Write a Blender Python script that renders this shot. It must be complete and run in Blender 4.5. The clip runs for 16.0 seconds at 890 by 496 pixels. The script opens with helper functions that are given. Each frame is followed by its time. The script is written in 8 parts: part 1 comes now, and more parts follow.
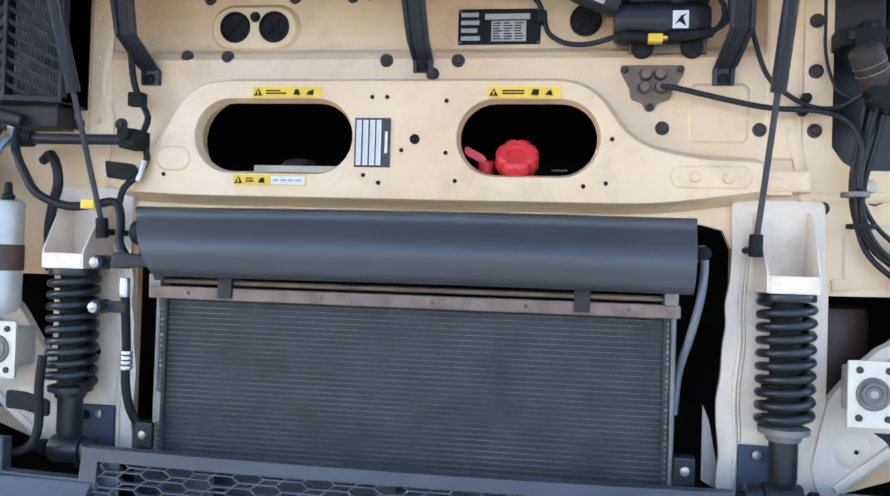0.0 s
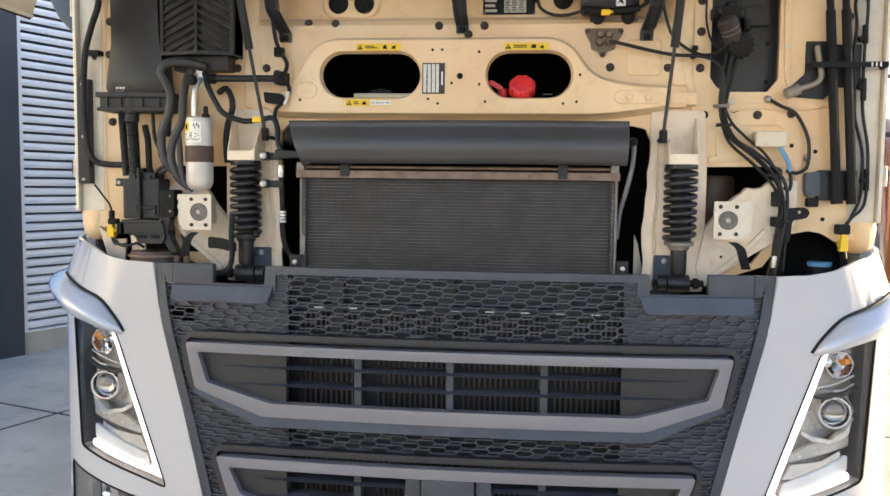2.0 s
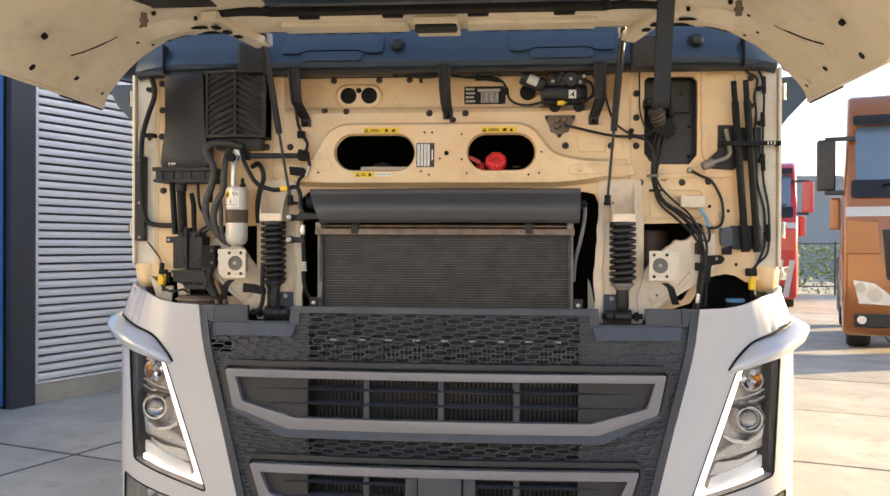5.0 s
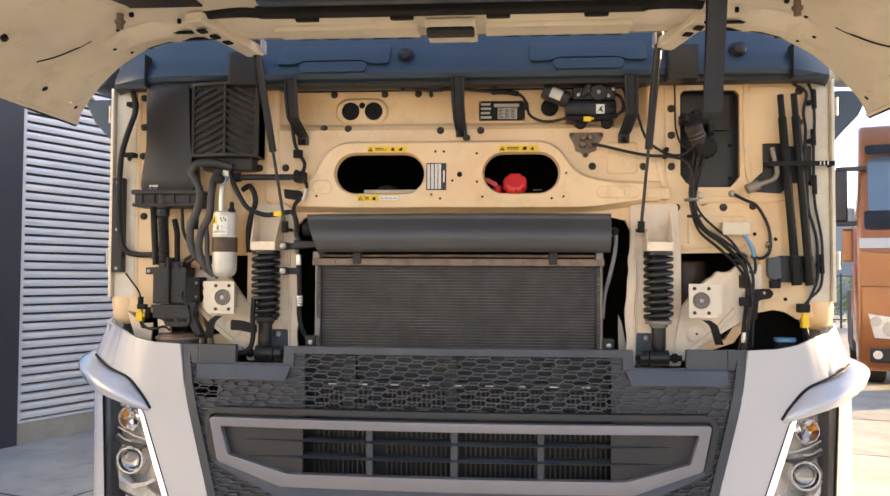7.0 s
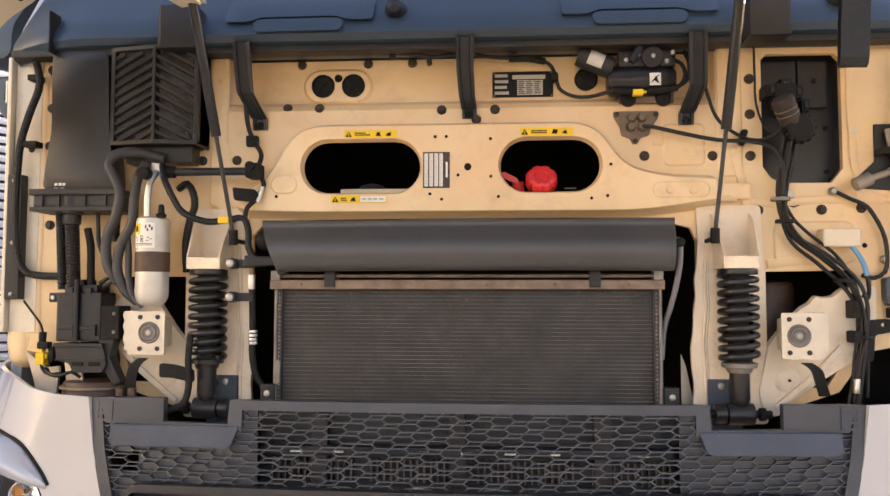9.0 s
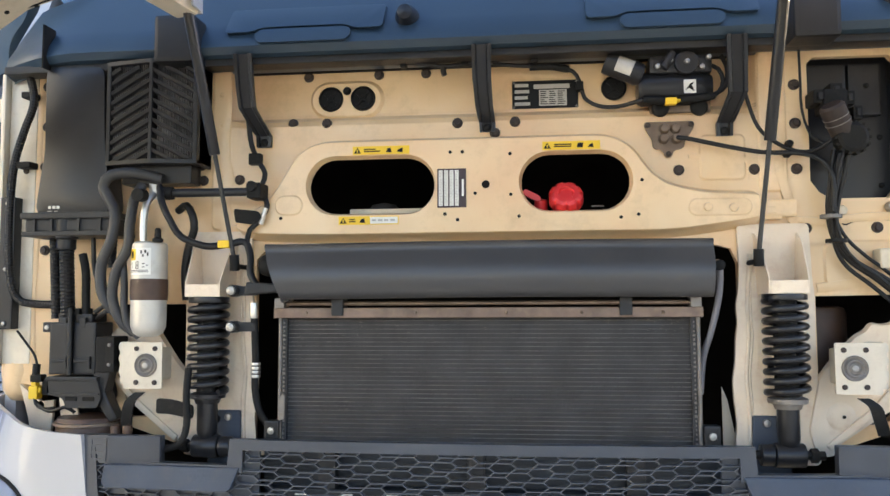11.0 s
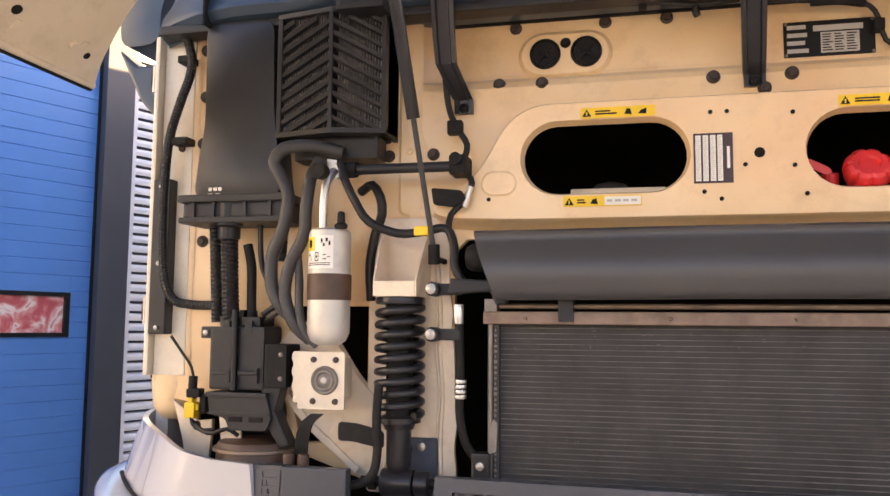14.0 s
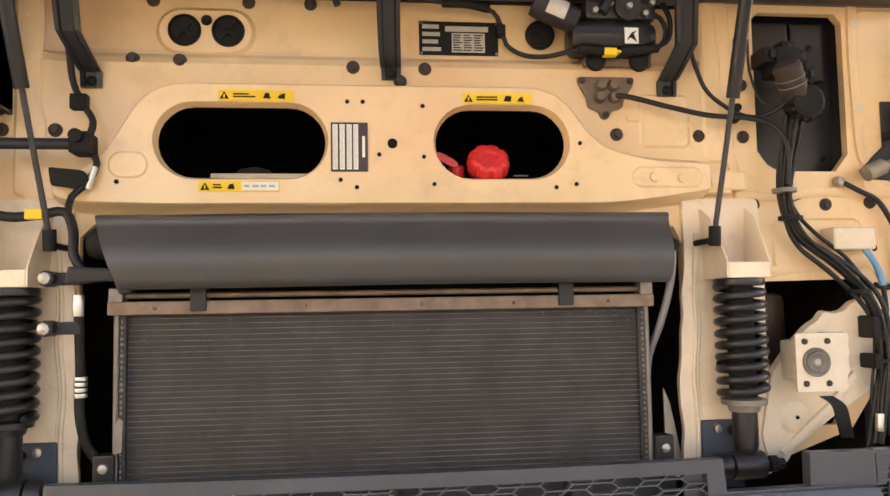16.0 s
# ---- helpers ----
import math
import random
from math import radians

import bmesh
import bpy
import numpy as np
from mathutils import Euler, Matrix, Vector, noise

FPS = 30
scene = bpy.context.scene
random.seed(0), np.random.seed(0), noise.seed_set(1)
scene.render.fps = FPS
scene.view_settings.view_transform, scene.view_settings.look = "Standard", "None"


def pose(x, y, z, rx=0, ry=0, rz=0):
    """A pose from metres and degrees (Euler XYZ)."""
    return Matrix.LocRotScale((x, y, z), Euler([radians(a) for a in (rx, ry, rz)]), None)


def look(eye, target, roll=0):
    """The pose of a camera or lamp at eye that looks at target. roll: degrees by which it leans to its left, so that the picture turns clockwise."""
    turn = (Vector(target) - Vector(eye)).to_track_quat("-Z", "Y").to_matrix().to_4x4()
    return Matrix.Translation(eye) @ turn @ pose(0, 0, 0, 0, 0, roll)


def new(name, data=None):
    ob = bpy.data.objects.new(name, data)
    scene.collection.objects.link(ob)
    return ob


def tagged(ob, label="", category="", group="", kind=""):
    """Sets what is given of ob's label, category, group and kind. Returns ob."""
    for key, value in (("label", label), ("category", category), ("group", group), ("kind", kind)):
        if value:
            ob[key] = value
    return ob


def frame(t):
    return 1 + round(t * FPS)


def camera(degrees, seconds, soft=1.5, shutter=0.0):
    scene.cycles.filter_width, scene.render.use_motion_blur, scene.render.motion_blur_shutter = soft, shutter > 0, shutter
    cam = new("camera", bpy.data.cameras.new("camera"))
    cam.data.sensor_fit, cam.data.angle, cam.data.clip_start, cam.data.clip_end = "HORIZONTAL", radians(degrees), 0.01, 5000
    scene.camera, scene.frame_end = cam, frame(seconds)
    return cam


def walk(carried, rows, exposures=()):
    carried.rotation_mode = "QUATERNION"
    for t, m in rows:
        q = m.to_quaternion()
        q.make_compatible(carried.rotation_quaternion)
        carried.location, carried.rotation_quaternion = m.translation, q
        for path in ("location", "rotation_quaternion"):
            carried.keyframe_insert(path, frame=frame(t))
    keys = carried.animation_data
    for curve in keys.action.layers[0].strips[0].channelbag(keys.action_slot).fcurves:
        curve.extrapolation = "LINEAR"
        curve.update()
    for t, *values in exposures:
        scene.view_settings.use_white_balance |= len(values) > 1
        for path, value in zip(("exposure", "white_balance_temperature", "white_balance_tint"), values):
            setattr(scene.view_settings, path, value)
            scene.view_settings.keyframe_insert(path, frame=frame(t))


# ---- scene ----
cam = camera(56.9, 16.0)
PATH = [
    (0, (0.294, -1.563, 1.666), (-0.006, 0.414, 1.694), 1.8),
    (0.5, (0.232, -1.811, 1.571), (-0.124, 0.157, 1.538), 1.2),
    (1, (0.201, -2.038, 1.556), (-0.106, -0.065, 1.446), 0.6),
    (1.5, (0.227, -2.305, 1.553), (-0.023, -0.324, 1.436), 0.9),
    (2, (0.225, -2.581, 1.555), (0.019, -0.597, 1.404), 0.7),
    (2.5, (0.215, -2.816, 1.551), (0.058, -0.827, 1.407), -0.4),
    (3, (0.209, -2.976, 1.553), (0.081, -0.984, 1.427), 0.1),
    (3.5, (0.237, -3.098, 1.555), (0.1, -1.105, 1.449), 0.7),
    (4, (0.259, -3.202, 1.536), (0.107, -1.209, 1.464), 0.5),
    (6.5, (0.207, -3.027, 1.542), (0.041, -1.035, 1.598), 0.2),
    (7, (0.179, -2.856, 1.538), (0.018, -0.864, 1.608), 0.3),
    (7.5, (0.183, -2.64, 1.539), (0.017, -0.649, 1.626), 0.6),
    (8, (0.177, -2.457, 1.534), (0.004, -0.467, 1.644), 0.4),
    (8.5, (0.126, -2.274, 1.546), (-0.032, -0.284, 1.667), 0.2),
    (9, (0.103, -2.142, 1.55), (-0.049, -0.151, 1.675), 0.1),
    (11.5, (0.13, -1.979, 1.599), (-0.149, -0.004, 1.754), -0.5),
    (12, (0.115, -1.975, 1.6), (-0.253, -0.014, 1.75), -0.8),
    (12.5, (0.05, -1.897, 1.584), (-0.486, 0.024, 1.728), -0.5),
    (13, (-0.096, -1.766, 1.583), (-0.696, 0.135, 1.745), -0.0),
    (13.5, (-0.188, -1.657, 1.577), (-0.751, 0.253, 1.765), 0.1),
    (14, (-0.212, -1.614, 1.571), (-0.673, 0.323, 1.76), 0.5),
    (14.5, (-0.189, -1.606, 1.572), (-0.494, 0.362, 1.753), 0.2),
    (15, (-0.15, -1.604, 1.577), (-0.26, 0.386, 1.743), -0.1),
    (15.5, (-0.113, -1.594, 1.584), (-0.041, 0.399, 1.733), -0.5),
    (16, (-0.083, -1.583, 1.574), (0.152, 0.397, 1.726), -1.0),
]
EXPOSURES = [(0.0, 2.2, 5240, 21), (0.5, 2.1, 5240, 23), (1.5, 1.94, 6340, 24), (3.5, 1.62, 7740, 27), (7.0, 1.83, 7740, 31), (9.0, 1.89, 8250, 35), (11.5, 2.0, 6060, 21), (12.5, 2.07, 5640, 23), (13.5, 2.02, 6400, 27), (14.0, 1.99, 7900, 39), (14.5, 1.98, 8850, 50), (15.0, 2.0, 9550, 51), (15.5, 2.03, 8680, 39), (16.0, 2.03, 8500, 33)]
walk(cam, [(t, look(eye, target, roll)) for t, eye, target, roll in PATH], EXPOSURES)

# ---------------------------------------------------------------- light
SUN_AZ, SUN_EL = 70.0, 10.0
world = bpy.data.worlds.new("sky")
scene.world = world
world.use_nodes = True
wn = world.node_tree
sky = wn.nodes.new("ShaderNodeTexSky")
sky.sky_type = "NISHITA"
sky.sun_disc = False
sky.sun_elevation, sky.sun_rotation = radians(SUN_EL), radians(SUN_AZ)
sky.air_density, sky.dust_density, sky.ozone_density = 1.0, 0.7, 2.0
wn.links.new(sky.outputs[0], wn.nodes["Background"].inputs[0])
wn.nodes["Background"].inputs[1].default_value = 0.20
sun_data = bpy.data.lights.new("sun", "SUN")
sun_data.energy, sun_data.angle, sun_data.color = 5.2, radians(0.6), (1.0, 0.85, 0.45)
sun = new("sun", sun_data)
_to = Vector((math.sin(radians(SUN_AZ)) * math.cos(radians(SUN_EL)), math.cos(radians(SUN_AZ)) * math.cos(radians(SUN_EL)), math.sin(radians(SUN_EL))))
sun.matrix_world = look(_to * 40, (0, 0, 0))


# ---------------------------------------------------------------- materials
def mk(name, col, rough=0.5, metal=0.0, var=0.12, scale=5.0, bump=0.0, bscale=120.0, dirt=None, dirt_amount=0.0, coat=0.0, wear=0.06, per_object=0.0, emit=0.0):
    """Paint, plastic or metal with large blotches, fine grain, uneven gloss and a little relief."""
    m = bpy.data.materials.new(name)
    m.use_nodes = True
    t = m.node_tree
    b = t.nodes["Principled BSDF"]
    N, Lk = t.nodes.new, t.links.new
    tc = N("ShaderNodeTexCoord")
    big, fine = N("ShaderNodeTexNoise"), N("ShaderNodeTexNoise")
    big.inputs["Scale"].default_value, big.inputs["Detail"].default_value = scale, 6
    fine.inputs["Scale"].default_value, fine.inputs["Detail"].default_value = bscale, 3
    Lk(tc.outputs["Object"], big.inputs["Vector"])
    Lk(tc.outputs["Object"], fine.inputs["Vector"])
    ramp = N("ShaderNodeValToRGB")
    lo, hi = [max(0, c * (1 - var)) for c in col], [min(1, c * (1 + var)) for c in col]
    ramp.color_ramp.elements[0].position, ramp.color_ramp.elements[1].position = 0.3, 0.7
    ramp.color_ramp.elements[0].color, ramp.color_ramp.elements[1].color = (*lo, 1), (*hi, 1)
    Lk(big.outputs["Fac"], ramp.inputs["Fac"])
    out = ramp.outputs["Color"]
    if dirt_amount:
        patch = N("ShaderNodeTexNoise")
        patch.inputs["Scale"].default_value, patch.inputs["Detail"].default_value, patch.inputs["Roughness"].default_value = scale * 2.7, 9, 0.7
        Lk(tc.outputs["Object"], patch.inputs["Vector"])
        r2 = N("ShaderNodeMapRange")
        r2.inputs["From Min"].default_value, r2.inputs["From Max"].default_value = 0.52, 0.75
        r2.inputs["To Max"].default_value = dirt_amount
        Lk(patch.outputs["Fac"], r2.inputs["Value"])
        mix = N("ShaderNodeMix")
        mix.data_type = "RGBA"
        Lk(r2.outputs[0], mix.inputs["Factor"])
        Lk(out, mix.inputs["A"])
        mix.inputs["B"].default_value = (*(dirt or (0.2, 0.14, 0.09)), 1)
        out = mix.outputs["Result"]
    if per_object:
        info, hsv, mr = N("ShaderNodeObjectInfo"), N("ShaderNodeHueSaturation"), N("ShaderNodeMapRange")
        mr.inputs["To Min"].default_value, mr.inputs["To Max"].default_value = 1 - per_object, 1 + per_object
        Lk(info.outputs["Random"], mr.inputs["Value"])
        Lk(mr.outputs[0], hsv.inputs["Value"])
        Lk(out, hsv.inputs["Color"])
        out = hsv.outputs["Color"]
    Lk(out, b.inputs["Base Color"])
    gl = N("ShaderNodeMapRange")
    gl.inputs["To Min"].default_value, gl.inputs["To Max"].default_value = max(0.02, rough - wear), min(1, rough + wear)
    Lk(fine.outputs["Fac"], gl.inputs["Value"])
    Lk(gl.outputs[0], b.inputs["Roughness"])
    b.inputs["Metallic"].default_value = metal
    b.inputs["Coat Weight"].default_value = coat
    b.inputs["Coat Roughness"].default_value = 0.08
    if bump:
        bp = N("ShaderNodeBump")
        bp.inputs["Strength"].default_value, bp.inputs["Distance"].default_value = bump, 0.002
        Lk(fine.outputs["Fac"], bp.inputs["Height"])
        Lk(bp.outputs[0], b.inputs["Normal"])
    if emit:
        Lk(out, b.inputs["Emission Color"])
        b.inputs["Emission Strength"].default_value = emit
    return m


def glass(name, tint=(1, 1, 1), rough=0.01, ior=1.45):
    m = bpy.data.materials.new(name)
    m.use_nodes = True
    b = m.node_tree.nodes["Principled BSDF"]
    b.inputs["Base Color"].default_value = (*tint, 1)
    b.inputs["Transmission Weight"].default_value = 1
    b.inputs["Roughness"].default_value, b.inputs["IOR"].default_value = rough, ior
    return m


M = {}
M["cream"] = mk("cream_body_paint", (0.80, 0.585, 0.325), 0.32, 0, 0.08, 3.5, 0.16, 260, (0.44, 0.27, 0.13), 0.42, coat=0.3)
_r = next(n for n in M["cream"].node_tree.nodes if n.type == "VALTORGB")
_r.color_ramp.elements[0].color, _r.color_ramp.elements[1].color = (0.78, 0.485, 0.255, 1), (0.86, 0.635, 0.385, 1)
_e = _r.color_ramp.elements.new(0.5)
_e.color = (0.82, 0.565, 0.31, 1)
# paler strut cream; part of its whiteness is sky light put into the colour
M["tower"] = mk("lit_pale_cream_strut", (0.80, 0.655, 0.49), 0.34, 0, 0.09, 9, 0.2, 200, (0.50, 0.27, 0.15), 0.38, coat=0.3)
M["plate"] = mk("pale_zinc_plate", (0.66, 0.585, 0.465), 0.38, 0.1, 0.06, 18, 0.12, 260, (0.40, 0.30, 0.20), 0.30)
M["primer"] = mk("beige_inner_paint", (0.70, 0.595, 0.445), 0.42, 0, 0.09, 3.5, 0.2, 240, (0.34, 0.26, 0.17), 0.42)
M["white"] = mk("white_gloss_paint", (0.47, 0.466, 0.47), 0.22, 0, 0.02, 2, 0.03, 300, (0.5, 0.46, 0.4), 0.07, coat=0.8)
M["black"] = mk("black_plastic", (0.016, 0.016, 0.017), 0.42, 0, 0.3, 9, 0.3, 420, (0.06, 0.05, 0.045), 0.07)
M["satin"] = mk("satin_black_plastic", (0.019, 0.019, 0.021), 0.30, 0, 0.3, 6, 0.12, 420, (0.06, 0.05, 0.04), 0.06)
M["rubber"] = mk("black_rubber", (0.010, 0.0098, 0.0095), 0.58, 0, 0.3, 14, 0.4, 300, (0.08, 0.065, 0.05), 0.2)
# near-black base colour stands in for the shade inside holes and hollows
M["void"] = mk("void_shade_black", (0.012, 0.011, 0.010), 0.85, 0, 0.4, 9, 0.3, 60)
M["cowl"] = mk("dark_blue_grey_plastic", (0.027, 0.050, 0.074), 0.30, 0, 0.12, 3, 0.02, 700, (0.06, 0.06, 0.06), 0.10)
M["grille"] = mk("dark_grey_grille_plastic", (0.044, 0.050, 0.062), 0.36, 0, 0.2, 7, 0.35, 500, (0.09, 0.08, 0.07), 0.15)
M["mesh"] = mk("dusty_grey_mesh_plastic", (0.072, 0.079, 0.093), 0.34, 0, 0.2, 7, 0.2, 500, (0.13, 0.12, 0.11), 0.2)
M["coolfin"] = mk("dusty_brown_cooling_fin", (0.115, 0.098, 0.088), 0.55, 0.3, 0.3, 12, 0.3, 300, (0.20, 0.16, 0.12), 0.3)
# blue of the sky light on the cooler is mixed into this black
M["core"] = mk("cooler_black_skylight_tint", (0.0085, 0.014, 0.021), 0.5, 0, 0.35, 9, 0.3, 60)
M["blank"] = mk("charcoal_blanking_plastic", (0.020, 0.020, 0.023), 0.42, 0, 0.15, 7, 0.3, 500, (0.06, 0.055, 0.05), 0.15)
M["step"] = mk("blue_grey_step_plastic", (0.046, 0.060, 0.084), 0.55, 0, 0.15, 9, 0.6, 700, (0.14, 0.12, 0.1), 0.25)
M["frame"] = mk("grey_lacquered_trim", (0.195, 0.192, 0.210), 0.34, 0.25, 0.06, 4, 0.08, 500, (0.12, 0.11, 0.1), 0.12)
M["brown"] = mk("brown_rubber_plug", (0.038, 0.024, 0.018), 0.62, 0, 0.3, 40, 0.3, 300)
M["bronze"] = mk("brown_zinc_plate", (0.17, 0.12, 0.085), 0.5, 0.35, 0.25, 30, 0.3, 200)
M["alu"] = mk("brushed_aluminium", (0.62, 0.60, 0.55), 0.36, 0.85, 0.12, 12, 0.25, 200, (0.3, 0.24, 0.17), 0.2)
M["dull"] = mk("dull_grey_aluminium", (0.22, 0.20, 0.18), 0.55, 0.5, 0.2, 20, 0.3, 220, (0.20, 0.13, 0.08), 0.5)
M["finrail"] = mk("dusty_tube_edge", (0.18, 0.17, 0.163), 0.5, 0.4, 0.55, 14, 0.3, 300, (0.22, 0.18, 0.14), 0.3)
M["fin"] = mk("dusty_black_fins", (0.042, 0.041, 0.041), 0.6, 0.2, 0.3, 20, 0.6, 600, (0.16, 0.13, 0.10), 0.35)
M["band"] = mk("dark_brown_clamp_band", (0.075, 0.038, 0.022), 0.5, 0, 0.2, 30, 0.2, 200)
M["red"] = mk("red_cap_plastic", (0.75, 0.035, 0.035), 0.38, 0, 0.08, 20, 0.1, 200)
M["yellow"] = mk("yellow_label", (0.85, 0.54, 0.02), 0.45, 0, 0.05, 20, 0.05, 200)
M["paper"] = mk("white_label", (0.78, 0.76, 0.70), 0.5, 0, 0.05, 20, 0.05, 200)
M["ink"] = mk("black_ink", (0.007, 0.007, 0.007), 0.5, 0, 0.1, 20)
M["maroon"] = mk("dark_maroon_plate", (0.040, 0.017, 0.020), 0.4, 0, 0.1, 20)
M["greyink"] = mk("grey_print", (0.44, 0.41, 0.36), 0.5, 0.2, 0.1, 30)
M["spring"] = mk("black_spring_steel", (0.020, 0.020, 0.022), 0.3, 0.2, 0.3, 20, 0.15, 200, (0.12, 0.09, 0.06), 0.15)
M["silver"] = mk("silver_bottle_paint", (0.56, 0.53, 0.47), 0.42, 0.35, 0.1, 14, 0.2, 200, (0.3, 0.24, 0.17), 0.25)
M["greyhose"] = mk("grey_rubber_hose", (0.036, 0.035, 0.035), 0.5, 0, 0.2, 14, 0.3, 300, (0.12, 0.10, 0.08), 0.25)
M["steel"] = mk("worn_steel", (0.42, 0.40, 0.37), 0.42, 0.9, 0.15, 30, 0.3, 300, (0.22, 0.14, 0.08), 0.3)
M["wrench"] = mk("warm_grey_tool_steel", (0.30, 0.255, 0.20), 0.5, 0.35, 0.15, 30, 0.3, 300, (0.16, 0.11, 0.07), 0.35)
M["conduit"] = mk("black_conduit", (0.010, 0.0098, 0.0098), 0.45, 0, 0.2, 20, 0.2, 200, (0.07, 0.055, 0.045), 0.18)
M["blue"] = mk("blue_cable", (0.10, 0.30, 0.50), 0.5)
M["chrome"] = mk("lamp_reflector", (0.72, 0.72, 0.74), 0.12, 1.0, 0.04, 30, 0, 200, wear=0.04)
M["housing"] = mk("lamp_housing", (0.50, 0.47, 0.42), 0.26, 0.35, 0.06, 14, wear=0.05)
M["drl"] = mk("daylight_strip", (0.95, 0.93, 0.90), 0.3, 0, 0.0, 5, emit=0.5)
M["amber"] = mk("amber_lamp", (0.80, 0.28, 0.03), 0.25)
M["lens"] = glass("lamp_glass", (0.96, 0.97, 0.98), 0.02, 1.25)
M["projector"] = glass("projector_glass", (0.45, 0.42, 0.38), 0.0, 1.5)
M["wing"] = mk("silver_blue_deflector_paint", (0.46, 0.48, 0.52), 0.22, 0.2, 0.04, 3, 0.03, 300, coat=0.8)
M["concrete"] = mk("concrete_slab", (0.385, 0.39, 0.365), 0.82, 0, 0.20, 1.6, 0.9, 90, (0.17, 0.165, 0.15), 0.6, per_object=0.10)
M["joint"] = mk("dark_joint_sand", (0.030, 0.029, 0.028), 0.95, 0, 0.3, 6, 0.8, 60)
M["clad"] = mk("white_metal_cladding", (0.88, 0.90, 0.91), 0.34, 0.0, 0.03, 1.5, 0.04, 200, (0.4, 0.4, 0.4), 0.1)
M["anthracite"] = mk("anthracite_steel", (0.055, 0.065, 0.080), 0.45, 0.1, 0.08, 2, 0.08, 200)
M["door"] = mk("blue_door_paint", (0.045, 0.23, 0.58), 0.42, 0, 0.06, 1.5, 0.35, 260, (0.03, 0.12, 0.3), 0.12)
M["plinth"] = mk("concrete_plinth", (0.50, 0.47, 0.40), 0.8, 0, 0.12, 3, 0.7, 90, (0.25, 0.22, 0.17), 0.4)
# red, pink and white bands paint a reflection into the pane's colour
M["pane"] = mk("pane_red_reflection", (0.70, 0.20, 0.20), 0.14, 0, 0.6, 5, wear=0.04, coat=1.0)
_t = M["pane"].node_tree
_n, _r = _t.nodes.new("ShaderNodeTexNoise"), _t.nodes.new("ShaderNodeValToRGB")
_n.inputs["Scale"].default_value, _n.inputs["Detail"].default_value, _n.inputs["Distortion"].default_value = 3.2, 3, 2.6
_c = _t.nodes.new("ShaderNodeTexCoord")
_t.links.new(_c.outputs["Object"], _n.inputs["Vector"])
_t.links.new(_n.outputs["Fac"], _r.inputs["Fac"])
for _p, _q in ((0.0, (0.30, 0.03, 0.04)), (0.42, (0.62, 0.10, 0.11)), (0.52, (0.75, 0.30, 0.28)), (0.60, (0.85, 0.72, 0.66)), (0.68, (0.60, 0.14, 0.14))):
    _e = _r.color_ramp.elements.new(_p) if _p else _r.color_ramp.elements[0]
    _e.color = (*_q, 1)
_t.links.new(_r.outputs["Color"], _t.nodes["Principled BSDF"].inputs["Base Color"])
M["orange"] = mk("orange_metallic_paint", (0.33, 0.105, 0.02), 0.28, 0.25, 0.05, 3, 0.02, 300, coat=0.7)
M["redpaint"] = mk("red_truck_paint", (0.55, 0.02, 0.025), 0.28, 0, 0.05, 3, 0.02, 300, coat=0.7)
# blue base colour stands in for sky reflected in the glass
M["screen"] = mk("windscreen_sky_tint", (0.09, 0.15, 0.22), 0.06, 0, 0.1, 1, wear=0.02, coat=1.0)
M["tyre"] = mk("tyre_rubber", (0.022, 0.021, 0.02), 0.75, 0, 0.2, 20, 0.6, 120, (0.12, 0.11, 0.09), 0.3)
M["leaf"] = mk("hedge_leaf", (0.15, 0.23, 0.045), 0.55, 0, 0.45, 9, 0.3, 60)
M["farwall"] = mk("grey_far_cladding", (0.30, 0.32, 0.32), 0.6, 0, 0.06, 0.5, 0.1, 30)
M["ductpl"] = mk("grey_black_duct_plastic", (0.054, 0.053, 0.055), 0.31, 0, 0.12, 4, 0.2, 500, (0.09, 0.08, 0.07), 0.15)
for _n in ("black", "rubber", "conduit", "void", "ink", "satin"):
    M[_n].node_tree.nodes["Principled BSDF"].inputs["Specular IOR Level"].default_value = 0.2 if _n in ("void", "ink", "rubber") else 0.38
M["headerbar"] = mk("weathered_header_bar", (0.21, 0.145, 0.11), 0.55, 0.35, 0.25, 25, 0.4, 260, (0.30, 0.22, 0.12), 0.5)
M["finwave"] = mk("fine_fin_pack", (0.040, 0.039, 0.041), 0.6, 0.2, 0.3, 20, 0.3, 500, (0.10, 0.085, 0.07), 0.3)
_t = M["finwave"].node_tree
_w = _t.nodes.new("ShaderNodeTexWave")
_w.bands_direction, _w.inputs["Scale"].default_value, _w.inputs["Distortion"].default_value = "X", 380, 0.4
_b = _t.nodes.new("ShaderNodeBump")
_b.inputs["Strength"].default_value, _b.inputs["Distance"].default_value = 0.35, 0.001
_c = _t.nodes.new("ShaderNodeTexCoord")
_t.links.new(_c.outputs["Object"], _w.inputs["Vector"])
_t.links.new(_w.outputs["Fac"], _b.inputs["Height"])
_t.links.new(_b.outputs[0], _t.nodes["Principled BSDF"].inputs["Normal"])


# ---------------------------------------------------------------- shape helpers
def part(name, bm, material, parent=None, label="", smooth=None, kind=""):
    """One mesh object from a bmesh, under a thing or a part."""
    me = bpy.data.meshes.new(name)
    bm.normal_update()
    bm.to_mesh(me)
    bm.free()
    me.materials.append(M[material] if isinstance(material, str) else material)
    if smooth:
        me.polygons.foreach_set("use_smooth", [True] * len(me.polygons))
        me.set_sharp_from_angle(angle=radians(smooth))
    ob = new(name, me)
    if parent is not None:
        under(ob, parent)
    return tagged(ob, label=label, kind=kind)


